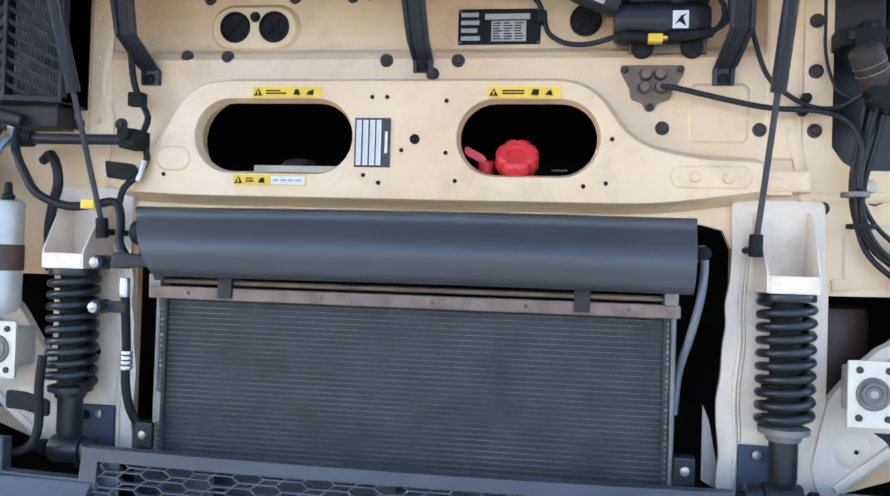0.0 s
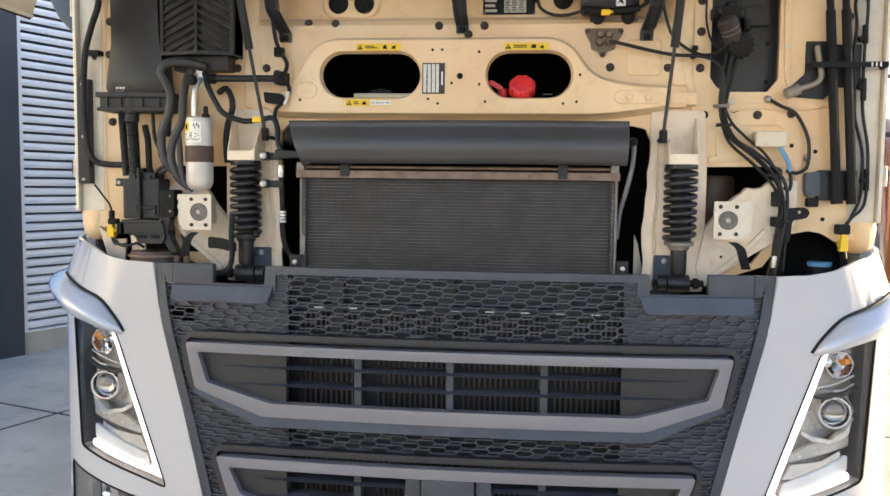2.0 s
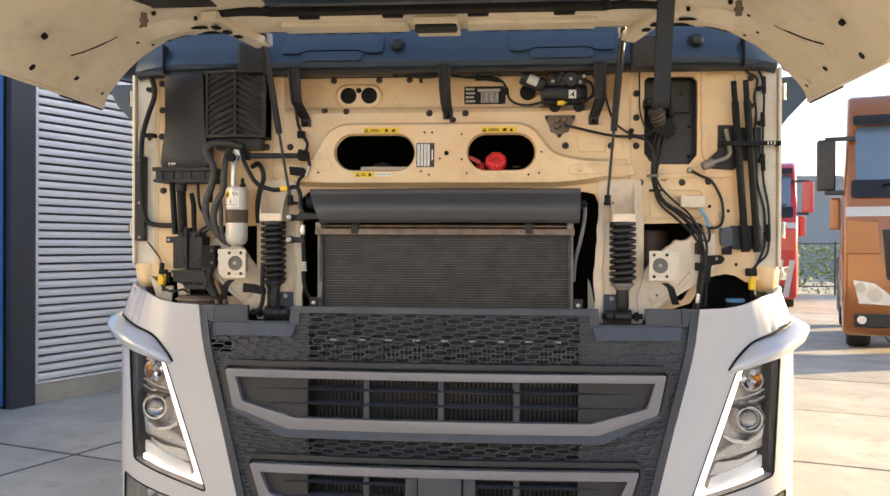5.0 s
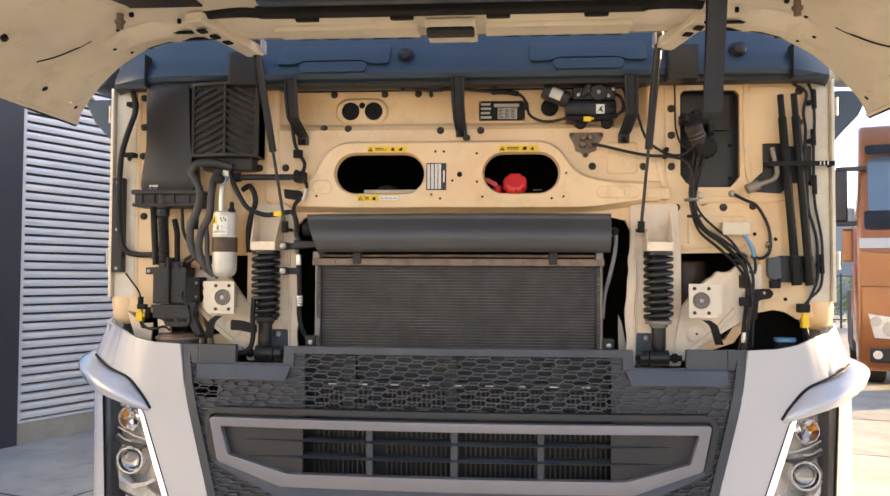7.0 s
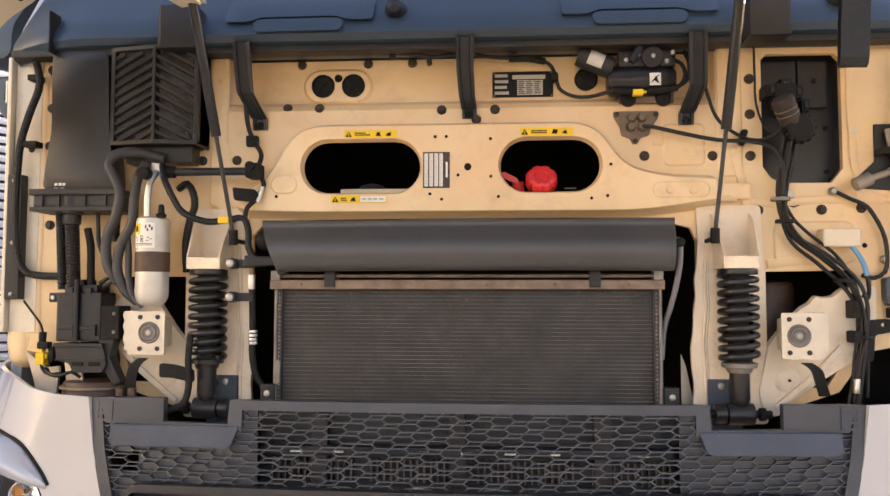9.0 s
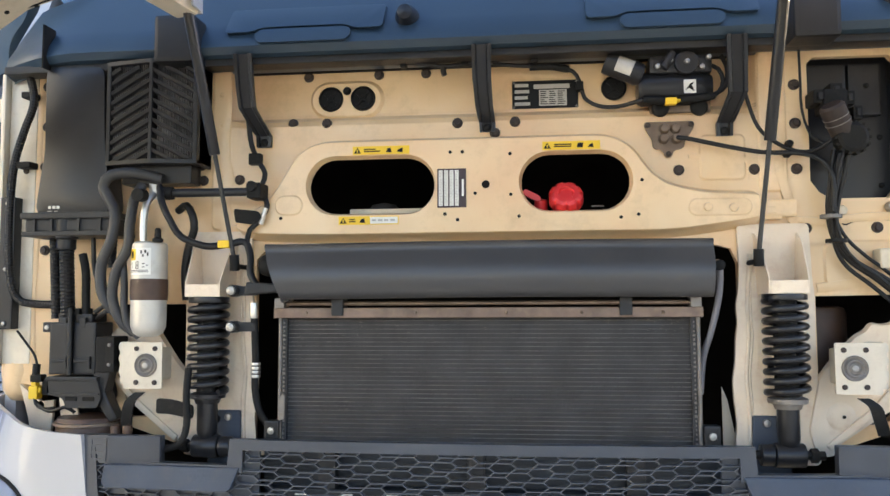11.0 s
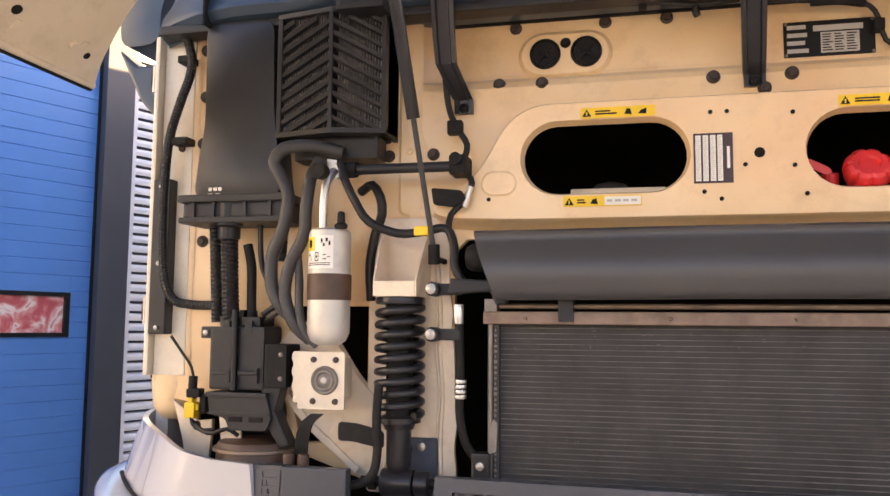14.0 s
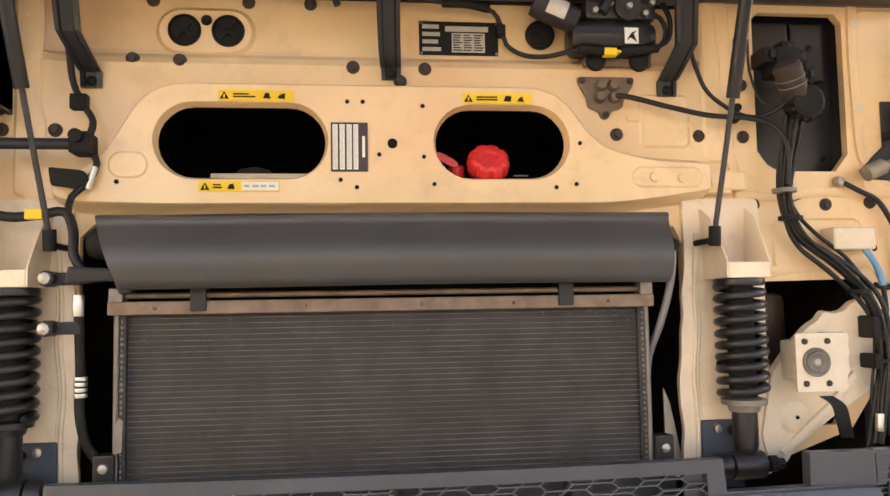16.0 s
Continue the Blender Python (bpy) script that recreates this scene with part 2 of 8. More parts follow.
def under(ob, parent):
    """Parents ob and keeps it where it is."""
    def world_of(p):
        m = p.matrix_basis.copy()
        return world_of(p.parent) @ p.matrix_parent_inverse @ m if p.parent else m
    ob.parent = parent
    ob.matrix_parent_inverse = world_of(parent).inverted()


def thing(name, at, label, category, group="", kind=""):
    ob = new(name)
    ob.location = at
    ob.empty_display_size = 0.1
    return tagged(ob, label, category, group, kind)


def box(x0, x1, y0, y1, z0, z1, bevel=0.0, bm=None, seg=2):
    out = bm or bmesh.new()
    r = bmesh.ops.create_cube(out, size=1)
    bmesh.ops.transform(out, verts=r["verts"], matrix=Matrix.LocRotScale(((x0 + x1) / 2, (y0 + y1) / 2, (z0 + z1) / 2), None, (abs(x1 - x0), abs(y1 - y0), abs(z1 - z0))))
    if bevel:
        es = list({e for v in r["verts"] for e in v.link_edges})
        bmesh.ops.bevel(out, geom=es, offset=bevel, segments=seg, profile=0.7, affect="EDGES", clamp_overlap=True)
    return out


def cyl(p0, p1, r, seg=20, bm=None, r2=None, bevel=0.0):
    out = bm or bmesh.new()
    p0, p1 = Vector(p0), Vector(p1)
    d = p1 - p0
    m = Matrix.Translation((p0 + p1) / 2) @ d.to_track_quat("Z", "Y").to_matrix().to_4x4()
    res = bmesh.ops.create_cone(out, cap_ends=True, segments=seg, radius1=r, radius2=r if r2 is None else r2, depth=d.length, matrix=m)
    if bevel:
        es = list({e for v in res["verts"] for e in v.link_edges if len(e.link_faces) == 2 and max(len(f.verts) for f in e.link_faces) > 4})
        bmesh.ops.bevel(out, geom=es, offset=bevel, segments=2, profile=0.6, affect="EDGES", clamp_overlap=True)
    return out


def spline(points, step=0.01):
    """A smooth run through the points."""
    P = [Vector(p) for p in points]
    P = [2 * P[0] - P[1]] + P + [2 * P[-1] - P[-2]]
    out = []
    for i in range(1, len(P) - 2):
        n = max(2, int((P[i + 1] - P[i]).length / step))
        for k in range(n):
            t = k / n
            a, b, c, d = P[i - 1], P[i], P[i + 1], P[i + 2]
            out.append(0.5 * (2 * b + (c - a) * t + (2 * a - 5 * b + 4 * c - d) * t * t + (3 * b - a - 3 * c + d) * t**3))
    return out + [P[-2]]


def tube(points, r, seg=8, step=0.012, ribs=0.0, rib_pitch=0.006, bm=None, straight=False):
    """A hose or cable along the points; ribs: depth of rings round it."""
    out = bm or bmesh.new()
    run = [Vector(p) for p in points] if straight else spline(points, rib_pitch / 2 if ribs else step)
    rings, up = [], Vector((0.31, 0.2, 0.93)).normalized()
    for i, p in enumerate(run):
        d = (run[min(i + 1, len(run) - 1)] - run[max(i - 1, 0)]).normalized()
        side = d.cross(up)
        side = side.normalized() if side.length > 1e-4 else d.orthogonal().normalized()
        up = side.cross(d).normalized()
        rr = r - (ribs if i % 2 else 0)
        rings.append([out.verts.new(p + rr * (math.cos(a) * side + math.sin(a) * up)) for a in (2 * math.pi * k / seg for k in range(seg))])
    for a, b in zip(rings, rings[1:]):
        for k in range(seg):
            out.faces.new((a[k], a[(k + 1) % seg], b[(k + 1) % seg], b[k]))
    out.faces.new(rings[0][::-1])
    out.faces.new(rings[-1])
    bmesh.ops.recalc_face_normals(out, faces=out.faces)
    return out


def lathe(profile, at, axis="z", seg=24):
    """A turned body: profile of (radius, height) from one end to the other."""
    out = bmesh.new()
    rings = []
    turn = {"z": Matrix.Identity(3), "y": Euler((radians(90), 0, 0)).to_matrix(), "x": Euler((0, radians(90), 0)).to_matrix()}[axis]
    for r, h in profile:
        rings.append([out.verts.new(Vector(at) + turn @ Vector((r * math.cos(2 * math.pi * k / seg), r * math.sin(2 * math.pi * k / seg), h))) for k in range(seg)])
    for a, b in zip(rings, rings[1:]):
        for k in range(seg):
            out.faces.new((a[k], a[(k + 1) % seg], b[(k + 1) % seg], b[k]))
    out.faces.new(rings[0][::-1])
    out.faces.new(rings[-1])
    bmesh.ops.recalc_face_normals(out, faces=out.faces)
    return out


def fill(outer, holes=()):
    """A flat face in the x, z plane at y = 0, with holes."""
    out = bmesh.new()
    edges = []
    for loop in (outer, *holes):
        vs = [out.verts.new((x, 0, z)) for x, z in loop]
        edges += [out.edges.new((a, b)) for a, b in zip(vs, vs[1:] + vs[:1])]
    bmesh.ops.triangle_fill(out, use_beauty=True, use_dissolve=False, edges=edges)
    return out


def slab(outer, holes, y0, y1, bevel=0.0, bend=None, cuts=(), zcuts=()):
    """A plate with holes, from y0 to y1; bend: y offset by x and z, after cuts at those x."""
    out = fill(outer, holes)
    for c in cuts:
        bmesh.ops.bisect_plane(out, geom=out.verts[:] + out.edges[:] + out.faces[:], plane_co=(c, 0, 0), plane_no=(1, 0, 0))
    for c in zcuts:
        bmesh.ops.bisect_plane(out, geom=out.verts[:] + out.edges[:] + out.faces[:], plane_co=(0, 0, c), plane_no=(0, 0, 1))
    front = out.faces[:]
    r = bmesh.ops.extrude_face_region(out, geom=front)
    top = {v for v in r["geom"] if isinstance(v, bmesh.types.BMVert)}
    for v in out.verts:
        off = bend(v.co.x, v.co.z) if bend else 0
        v.co.y = (y1 if v in top else y0) + off
    bmesh.ops.recalc_face_normals(out, faces=out.faces)
    if bevel:
        es = [e for e in out.edges if len(e.link_faces) == 2 and e.calc_face_angle(0) > 0.8]
        bmesh.ops.bevel(out, geom=es, offset=bevel, segments=2, profile=0.6, affect="EDGES", clamp_overlap=True)
    return out


def grow(loop, d):
    """The loop set outward by d."""
    n = len(loop)
    area = sum(loop[i][0] * loop[(i + 1) % n][1] - loop[(i + 1) % n][0] * loop[i][1] for i in range(n))
    s = 1 if area > 0 else -1
    out = []
    for i in range(n):
        p, a, b = Vector(loop[i]), Vector(loop[i - 1]), Vector(loop[(i + 1) % n])
        n1, n2 = (p - a).normalized(), (b - p).normalized()
        n1, n2 = Vector((n1.y, -n1.x)) * s, Vector((n2.y, -n2.x)) * s
        m = n1 + n2
        m = m / max(0.4, m.dot(n1)) if m.length > 1e-6 else n1
        out.append(tuple(p + d * m))
    return out


def oval(cx, cz, hw, hh, n=14):
    """A slot with round ends."""
    r = min(hw, hh)
    loop = []
    for k in range(2 * n):
        a = math.pi / 2 - math.pi * k / (n - 0.5 if k < n else n - 0.5)
        sx = 1 if k < n else -1
        a = math.pi / 2 - math.pi * (k % n) / (n - 1)
        if k < n:
            loop.append((cx + (hw - r) + r * math.cos(a), cz + r * math.sin(a)))
        else:
            loop.append((cx - (hw - r) - r * math.cos(a), cz - r * math.sin(a)))
    return loop


def rounded(x0, x1, z0, z1, r, n=5):
    loop = []
    for cx, cz, a0 in ((x1 - r, z1 - r, 0), (x0 + r, z1 - r, 90), (x0 + r, z0 + r, 180), (x1 - r, z0 + r, 270)):
        loop += [(cx + r * math.cos(radians(a0 + 90 * k / n)), cz + r * math.sin(radians(a0 + 90 * k / n))) for k in range(n + 1)]
    return loop


def joined(*bms):
    """Several bmeshes in one."""
    out = bms[0]
    for b in bms[1:]:
        me = bpy.data.meshes.new("tmp")
        b.to_mesh(me)
        b.free()
        out.from_mesh(me)
        bpy.data.meshes.remove(me)
    return out


def interp(table, v):
    return float(np.interp(v, [a for a, _ in table], [b for _, b in table]))

# ---------------------------------------------------------------- yard and buildings
ground = tagged(part("ground", box(-400, 400, -300, 500, -0.6, -0.006), "joint"), "dark sandy ground under the concrete yard", "ground", kind="structure")
pavement = thing("pavement", (0, 0, 0), "grey concrete slab paving with open dark joints", "pavement", kind="structure")

building = thing("building_wall", (-4.29, 4.27, 0), "workshop building with ribbed white metal cladding", "building", kind="structure")
# the building stands askew to the truck: x is out of its wall, y along the wall from the corner of the cladding
WALL = Matrix.Translation((-4.29, 4.27, 0)) @ Matrix.Rotation(radians(-23), 4, "Z")
def on_wall(bm):
    bmesh.ops.transform(bm, verts=bm.verts, matrix=WALL)
    return bm
def clad_slat(y0, y1, h=0.0805):
    """One rounded horizontal slat of the cladding."""
    bm = bmesh.new()
    prof = [(-0.050, 0.012 * h / 0.08), (-0.006, 0.0), (0.0, 0.10 * h), (0.005, 0.36 * h), (0.0, 0.62 * h), (-0.006, 0.70 * h), (-0.050, 0.78 * h)]
    a = [bm.verts.new((x, y0, z)) for x, z in prof]
    b = [bm.verts.new((x, y1, z)) for x, z in prof]
    for n in range(len(prof) - 1):
        bm.faces.new((a[n], b[n], b[n + 1], a[n + 1]))
    bm.faces.new(a); bm.faces.new(b[::-1])
    bmesh.ops.recalc_face_normals(bm, faces=bm.faces)
    return bm
first = part("slat", on_wall(clad_slat(0.055, 6.5)), "clad", building)
first.matrix_basis = Matrix.Translation((0, 0, 0.222))
for k in range(1, 76):
    ob = new("slat", first.data)
    under(ob, building)
    ob.matrix_basis = Matrix.Translation((0, 0, 0.222 + k * 0.0805))
# dark sheet behind the slats stands in for shade in the cladding's grooves
part("groove_shade_core", on_wall(box(-0.40, -0.046, -0.05, 6.5, 0.0, 6.4)), "anthracite", building)
part("plinth", on_wall(box(-0.40, 0.012, 0.012, 6.5, 0.0, 0.188, 0.006)), "plinth", building, "weathered concrete base strip")
part("drip_edge", on_wall(box(-0.06, 0.022, 0.012, 6.5, 0.190, 0.208, 0.003)), "clad", building, "folded white drip edge over the base strip")
part("corner_trim", on_wall(box(-0.06, 0.014, 0.0, 0.053, 0.21, 6.4, 0.004)), "clad", building, "white folded edge trim")
part("pillar", on_wall(box(-0.42, 0.05, -0.255, -0.003, 0.0, 6.4, 0.006)), "anthracite", building, "anthracite steel door post")
part("pillar", on_wall(box(-0.42, 0.05, -4.77, -4.52, 0.0, 6.4, 0.006)), "anthracite", building, "anthracite steel door post")
part("lintel", on_wall(box(-0.40, 0.04, -4.52, -0.255, 4.3, 6.4, 0.006)), "anthracite", building, "anthracite fascia over the door")
part("side_wall", on_wall(box(-0.40, 0.0, -18.0, -4.77, 0.0, 6.4)), "clad", building)
part("rear_wall", on_wall(box(-13.8, -13.6, -18, 6.5, 0, 6.4)), "clad", building)
part("flat_roof", on_wall(box(-13.8, 0.0, -18.0, 6.5, 6.4, 6.6)), "farwall", building)

door_1 = thing("door_1", (-4.8, 3.0, 0), "closed blue sectional overhead door with small windows", "door", kind="structure")
WINDOWS = ((-1.96, -1.33), (-1.05, -0.425))
DOOR_Y0, DOOR_Y1 = -4.515, -0.262
for i in range(9):
    z0 = i * 0.475 + 0.03
    loops = []
    for k in range(4):
        a = z0 + k * 0.11875
        loops += [(-0.055, a), (-0.050, a + 0.005), (-0.050, a + 0.1137), (-0.055, a + 0.1187)]
    bm = bmesh.new()
    holes = WINDOWS if i == 3 else ()
    spans, start = [], DOOR_Y0
    for h0, h1 in holes:
        spans.append((start, h0)); start = h1
    spans.append((start, DOOR_Y1))
    for s0, s1 in spans:
        va = [bm.verts.new((x, s0, z)) for x, z in loops]
        vb = [bm.verts.new((x, s1, z)) for x, z in loops]
        for j in range(len(loops) - 1):
            bm.faces.new((va[j], vb[j], vb[j + 1], va[j + 1]))
    for h0, h1 in holes:
        for za, zb in ((z0, 1.470), (1.795, z0 + 0.475)):
            if zb > za:
                box(-0.075, -0.052, h0, h1, za, zb, 0, bm)
    bmesh.ops.recalc_face_normals(bm, faces=bm.faces)
    part("panel", on_wall(bm), "door", door_1)
part("door_core", on_wall(box(-0.14, -0.10, DOOR_Y0, DOOR_Y1, 0, 4.3)), "void", door_1)
part("door_seal", on_wall(box(-0.06, -0.02, DOOR_Y1 - 0.004, DOOR_Y1 + 0.006, 0, 4.3)), "rubber", door_1, "black rubber edge seal")
for h0, h1 in WINDOWS:
    w = thing("window", (0, 0, 0), "", "")
    under(w, door_1)
    tagged(w, "black framed vision window")
    fr = bmesh.new()
    for a, b, c, d in ((h0, h1, 1.462, 1.494), (h0, h1, 1.770, 1.802), (h0, h0 + 0.04, 1.494, 1.770), (h1 - 0.04, h1, 1.494, 1.770)):
        box(-0.075, -0.036, a, b, c, d, 0.003, fr)
    part("window_frame", on_wall(fr), "rubber", w)
    part("pane", on_wall(box(-0.068, -0.062, h0 + 0.03, h1 - 0.03, 1.48, 1.785)), "pane", w)

# far side of the yard
far_building = tagged(part("far_building", joined(box(-30, 60, 44, 60, 0, 5.2), box(-30.1, 60.1, 43.9, 60.1, 5.2, 5.45)), "farwall"), "long low grey industrial building across the road", "building", kind="structure")
side_building = tagged(part("side_building", box(38, 46, -30, 40, 0, 4.5), "farwall"), "low grey industrial shed at the yard's edge", "building", kind="structure")
rear_building = tagged(part("rear_building", box(-30, 30, -42, -36, 0, 5.5), "clad"), "pale industrial building across the yard", "building", kind="structure")

def hedge_leaves():
    rnd = random.Random(4)
    verts, faces = [], []
    for _ in range(9000):
        x, z = rnd.uniform(2, 20), abs(rnd.gauss(0.9, 0.5))
        z = min(z, 1.55 + 0.1 * math.sin(x * 2.3) + rnd.uniform(-0.1, 0.12))
        y = 24.2 + rnd.uniform(-0.35, 0.35)
        c, a, b, s = Vector((x, y, z)), rnd.uniform(0, 6.3), rnd.uniform(-1, 1), rnd.uniform(0.035, 0.075)
        u = Vector((math.cos(a), math.sin(a), b)).normalized() * s
        v = u.orthogonal().normalized() * s * 0.6
        i = len(verts)
        verts += [c - u, c + v, c + u, c - v]
        faces.append((i, i + 1, i + 2, i + 3))
    me = bpy.data.meshes.new("hedge")
    me.from_pydata(verts, [], faces)
    me.materials.append(M["leaf"])
    return me
hedge = tagged(new("hedge", hedge_leaves()), "clipped green hedge along the yard fence", "hedge", kind="stuff")
fence = thing("fence", (11, 23.7, 0), "dark bar fence in front of the hedge", "fence")
for k in range(16):
    part("post", box(2.0 + k * 1.2, 2.05 + k * 1.2, 23.68, 23.73, 0, 1.7), "anthracite", fence)
for z in (0.25, 1.6):
    part("rail", box(2, 20.5, 23.69, 23.72, z, z + 0.04), "anthracite", fence)


def wheel(parent, x, y, r=0.5, w=0.32):
    at = (x, y, r)
    t = part("tyre", lathe([(r * 0.58, -w / 2), (r * 0.93, -w / 2), (r * 0.99, -w * 0.4), (r, -w * 0.25), (r, w * 0.25), (r * 0.99, w * 0.4), (r * 0.93, w / 2), (r * 0.58, w / 2)], at, "x", 32), "tyre", parent, smooth=40)
    part("rim", lathe([(0.05, -w * 0.2), (r * 0.3, -w * 0.28), (r * 0.5, -w * 0.1), (r * 0.585, -w * 0.42), (r * 0.585, w * 0.42), (r * 0.5, w * 0.1), (r * 0.3, w * 0.28), (0.05, w * 0.2)], at, "x", 24), "steel", t, smooth=40)


def far_truck(name, x0, y0, paint, label, tall=3.8, stripes=False):
    """A parked cab-over truck that faces -y; x0: its left edge seen from the front, y0: its front."""
    T = thing(name, (0, 0, 0), label, "truck")
    at, x0, y0 = Vector((x0, y0, 0)), 0.0, 0.0
    x1, xc = x0 + 2.5, x0 + 1.25
    side = [(y0 + 0.06, 0.25), (y0, 0.35), (y0 - 0.02, 1.0), (y0 + 0.02, 1.6), (y0 + 0.08, 2.15), (y0 + 0.22, 2.5), (y0 + 0.42, 3.3), (y0 + 0.75, tall - 0.12), (y0 + 1.3, tall), (y0 + 2.2, tall), (y0 + 2.25, 0.9), (y0 + 1.6, 0.9), (y0 + 1.45, 0.55), (y0 + 0.7, 0.55), (y0 + 0.5, 0.25)]
    bm = fill(side)
    bmesh.ops.transform(bm, verts=bm.verts, matrix=Matrix(((0, 1, 0, 0), (1, 0, 0, 0), (0, 0, 1, 0), (0, 0, 0, 1))))
    r = bmesh.ops.extrude_face_region(bm, geom=bm.faces[:])
    moved = {v for v in r["geom"] if isinstance(v, bmesh.types.BMVert)}
    for v in bm.verts:
        v.co.x = x1 if v in moved else x0
        if v.co.z > 2.2:
            v.co.x = xc + (v.co.x - xc) * (1 - 0.035 * (v.co.z - 2.2))
    bmesh.ops.recalc_face_normals(bm, faces=bm.faces)
    es = [e for e in bm.edges if len(e.link_faces) == 2 and e.calc_face_angle(0) > 1.0 and abs(e.verts[0].co.y - y0) < 2]
    bmesh.ops.bevel(bm, geom=es, offset=0.09, segments=4, profile=0.5, affect="EDGES", clamp_overlap=True)
    part("cab_body", bm, paint, T, smooth=45)
    # windscreen leans with the cab front
    ws = slab(rounded(x0 + 0.16, x1 - 0.16, 2.47, 3.30, 0.08), [], 0, 0.02, bend=lambda x, z: y0 + 0.188 + (z - 2.47) * 0.25)
    part("windscreen", ws, "screen", T, "windscreen with reflected sky blue in its colour")
    part("lower_screen_trim", slab(rounded(x0 + 0.10, x1 - 0.10, 2.24, 2.51, 0.05), [], 0, 0.03, bend=lambda x, z: y0 + 0.085 + (z - 2.24) * 0.42), "satin", T)
    part("sun_visor", slab(rounded(x0 + 0.12, x1 - 0.12, 3.31, 3.46, 0.05), [], 0, 0.05, bend=lambda x, z: y0 + 0.235 + (z - 3.31) * 0.5), "satin", T, "dark sun visor")
    for s in (x0 + 0.5, x0 + 1.5):
        part("wiper", tube([(s, y0 + 0.14, 2.42), (s + 0.5, y0 + 0.175, 2.52), (s + 0.75, y0 + 0.18, 2.56)], 0.014, 6), "rubber", T)
    part("stripe", slab([(x0 + 0.03, 1.97), (x0 + 0.95, 1.97), (x0 + 1.25, 1.84), (x1 - 0.95, 1.97), (x1 - 0.03, 1.97), (x1 - 0.03, 2.11), (x0 + 0.03, 2.11)], [], 0, 0.02, bend=lambda x, z: y0 + 0.03 + (z - 1.84) * 0.09, cuts=()), "white", T, "white painted stripe")
    gb = [(x0 + 0.50, 1.78), (x1 - 0.50, 1.78), (x1 - 0.55, 1.1), (x1 - 0.75, 0.86), (x0 + 0.75, 0.86), (x0 + 0.55, 1.1)]
    g = part("grille", slab(gb, [], y0 - 0.035, y0 + 0.03, 0.01), "black", T, "black slatted grille")
    for k in range(5):
        z = 1.0 + k * 0.16
        part("slat", box(x0 + 0.6, x1 - 0.6, y0 - 0.075, y0 - 0.03, z, z + 0.085, 0.01), "anthracite", g)
    for s in (-1, 1):
        ex = xc + s * 1.25
        hx0, hx1 = sorted((ex - s * 0.14, ex - s * 0.60))
        loop = [(ex - s * 0.12, 1.06), (ex - s * 0.40, 1.02), (ex - s * 0.66, 0.80), (ex - s * 0.64, 0.70), (ex - s * 0.20, 0.72)]
        h = part("headlight", slab(loop, [], y0 - 0.045, y0 + 0.02, 0.006), "chrome", T, "clear headlight")
        part("reflector", lathe([(0.005, -0.005), (0.07, -0.004), (0.085, 0.012), (0.1, 0.015), (0.1, 0.03)], (ex - s * 0.40, y0 - 0.045, 0.85), "y", 20), "housing", h, smooth=40)
        part("reflector", lathe([(0.005, -0.005), (0.05, -0.004), (0.06, 0.012), (0.07, 0.03)], (ex - s * 0.22, y0 - 0.045, 0.95), "y", 20), "housing", h, smooth=40)
        fl = part("fog_lamp", box(hx0 - 0.0, hx1, y0 - 0.03, y0 + 0.02, 0.38, 0.58, 0.02), "satin", T)
        part("lamp_glass", lathe([(0.005, 0), (0.05, 0.002), (0.06, 0.02)], (ex - s * 0.24, y0 - 0.025, 0.49), "y", 18), "chrome", fl, smooth=40)
        part("corner_panel", slab([(ex - s * 0.03, 1.43), (ex - s * 0.48, 1.43), (ex - s * 0.44, 1.9), (ex - s * 0.03, 1.93)], [], y0 - 0.02, y0 + 0.04, 0.015), paint, T)
        m = part("mirror", box(*sorted((ex + s * 0.1, ex + s * 0.36)), y0 + 0.25, y0 + 0.45, 2.36, 3.12, 0.06, seg=3), paint if stripes else "satin", T, "tall black mirror housing")
        part("mirror_arm", box(*sorted((ex - s * 0.15, ex + s * 0.25)), y0 + 0.3, y0 + 0.38, 3.1, 3.16, 0.01), "satin", m)
        part("mirror_arm", box(*sorted((ex - s * 0.1, ex + s * 0.25)), y0 + 0.3, y0 + 0.38, 2.3, 2.37, 0.01), "satin", m)
        part("door_mirror_lower", box(*sorted((ex + s * 0.02, ex + s * 0.17)), y0 + 0.5, y0 + 0.62, 1.78, 2.28, 0.04), paint, T)
        wheel(T, ex - s * 0.24, y0 + 1.05)
        wheel(T, ex - s * 0.24, y0 + 4.6)
    part("chassis", box(xc - 0.45, xc + 0.45, y0 + 0.4, y0 + 6.0, 0.55, 0.85), "void", T)
    for k in range(4):
        for x in (x0 + 0.02, x1 - 0.27):
            part("side_skirt", box(x, x + 0.25, y0 + 2.4 + 0.45 * k, y0 + 2.75 + 0.45 * k, 0.35, 1.35, 0.05), "anthracite", T)
    if stripes:
        for k in range(9):
            a = x0 + 0.1 + k * 0.26
            part("warning_stripe", slab([(a, 0.3), (a + 0.13, 0.3), (a + 0.28, 1.2), (a + 0.15, 1.2)], [], y0 - 0.05, y0 - 0.01), "white", T)
    T.matrix_basis = Matrix.Translation(at) @ Matrix.Rotation(radians(-19.3), 4, "Z")
    return T

far_truck("orange_truck", 5.02, 9.10, "orange", "parked orange truck cab with white stripe", 3.9)
far_truck("red_truck", 4.75, 18.1, "redpaint", "parked red truck cab with white warning stripes", 3.7, True)

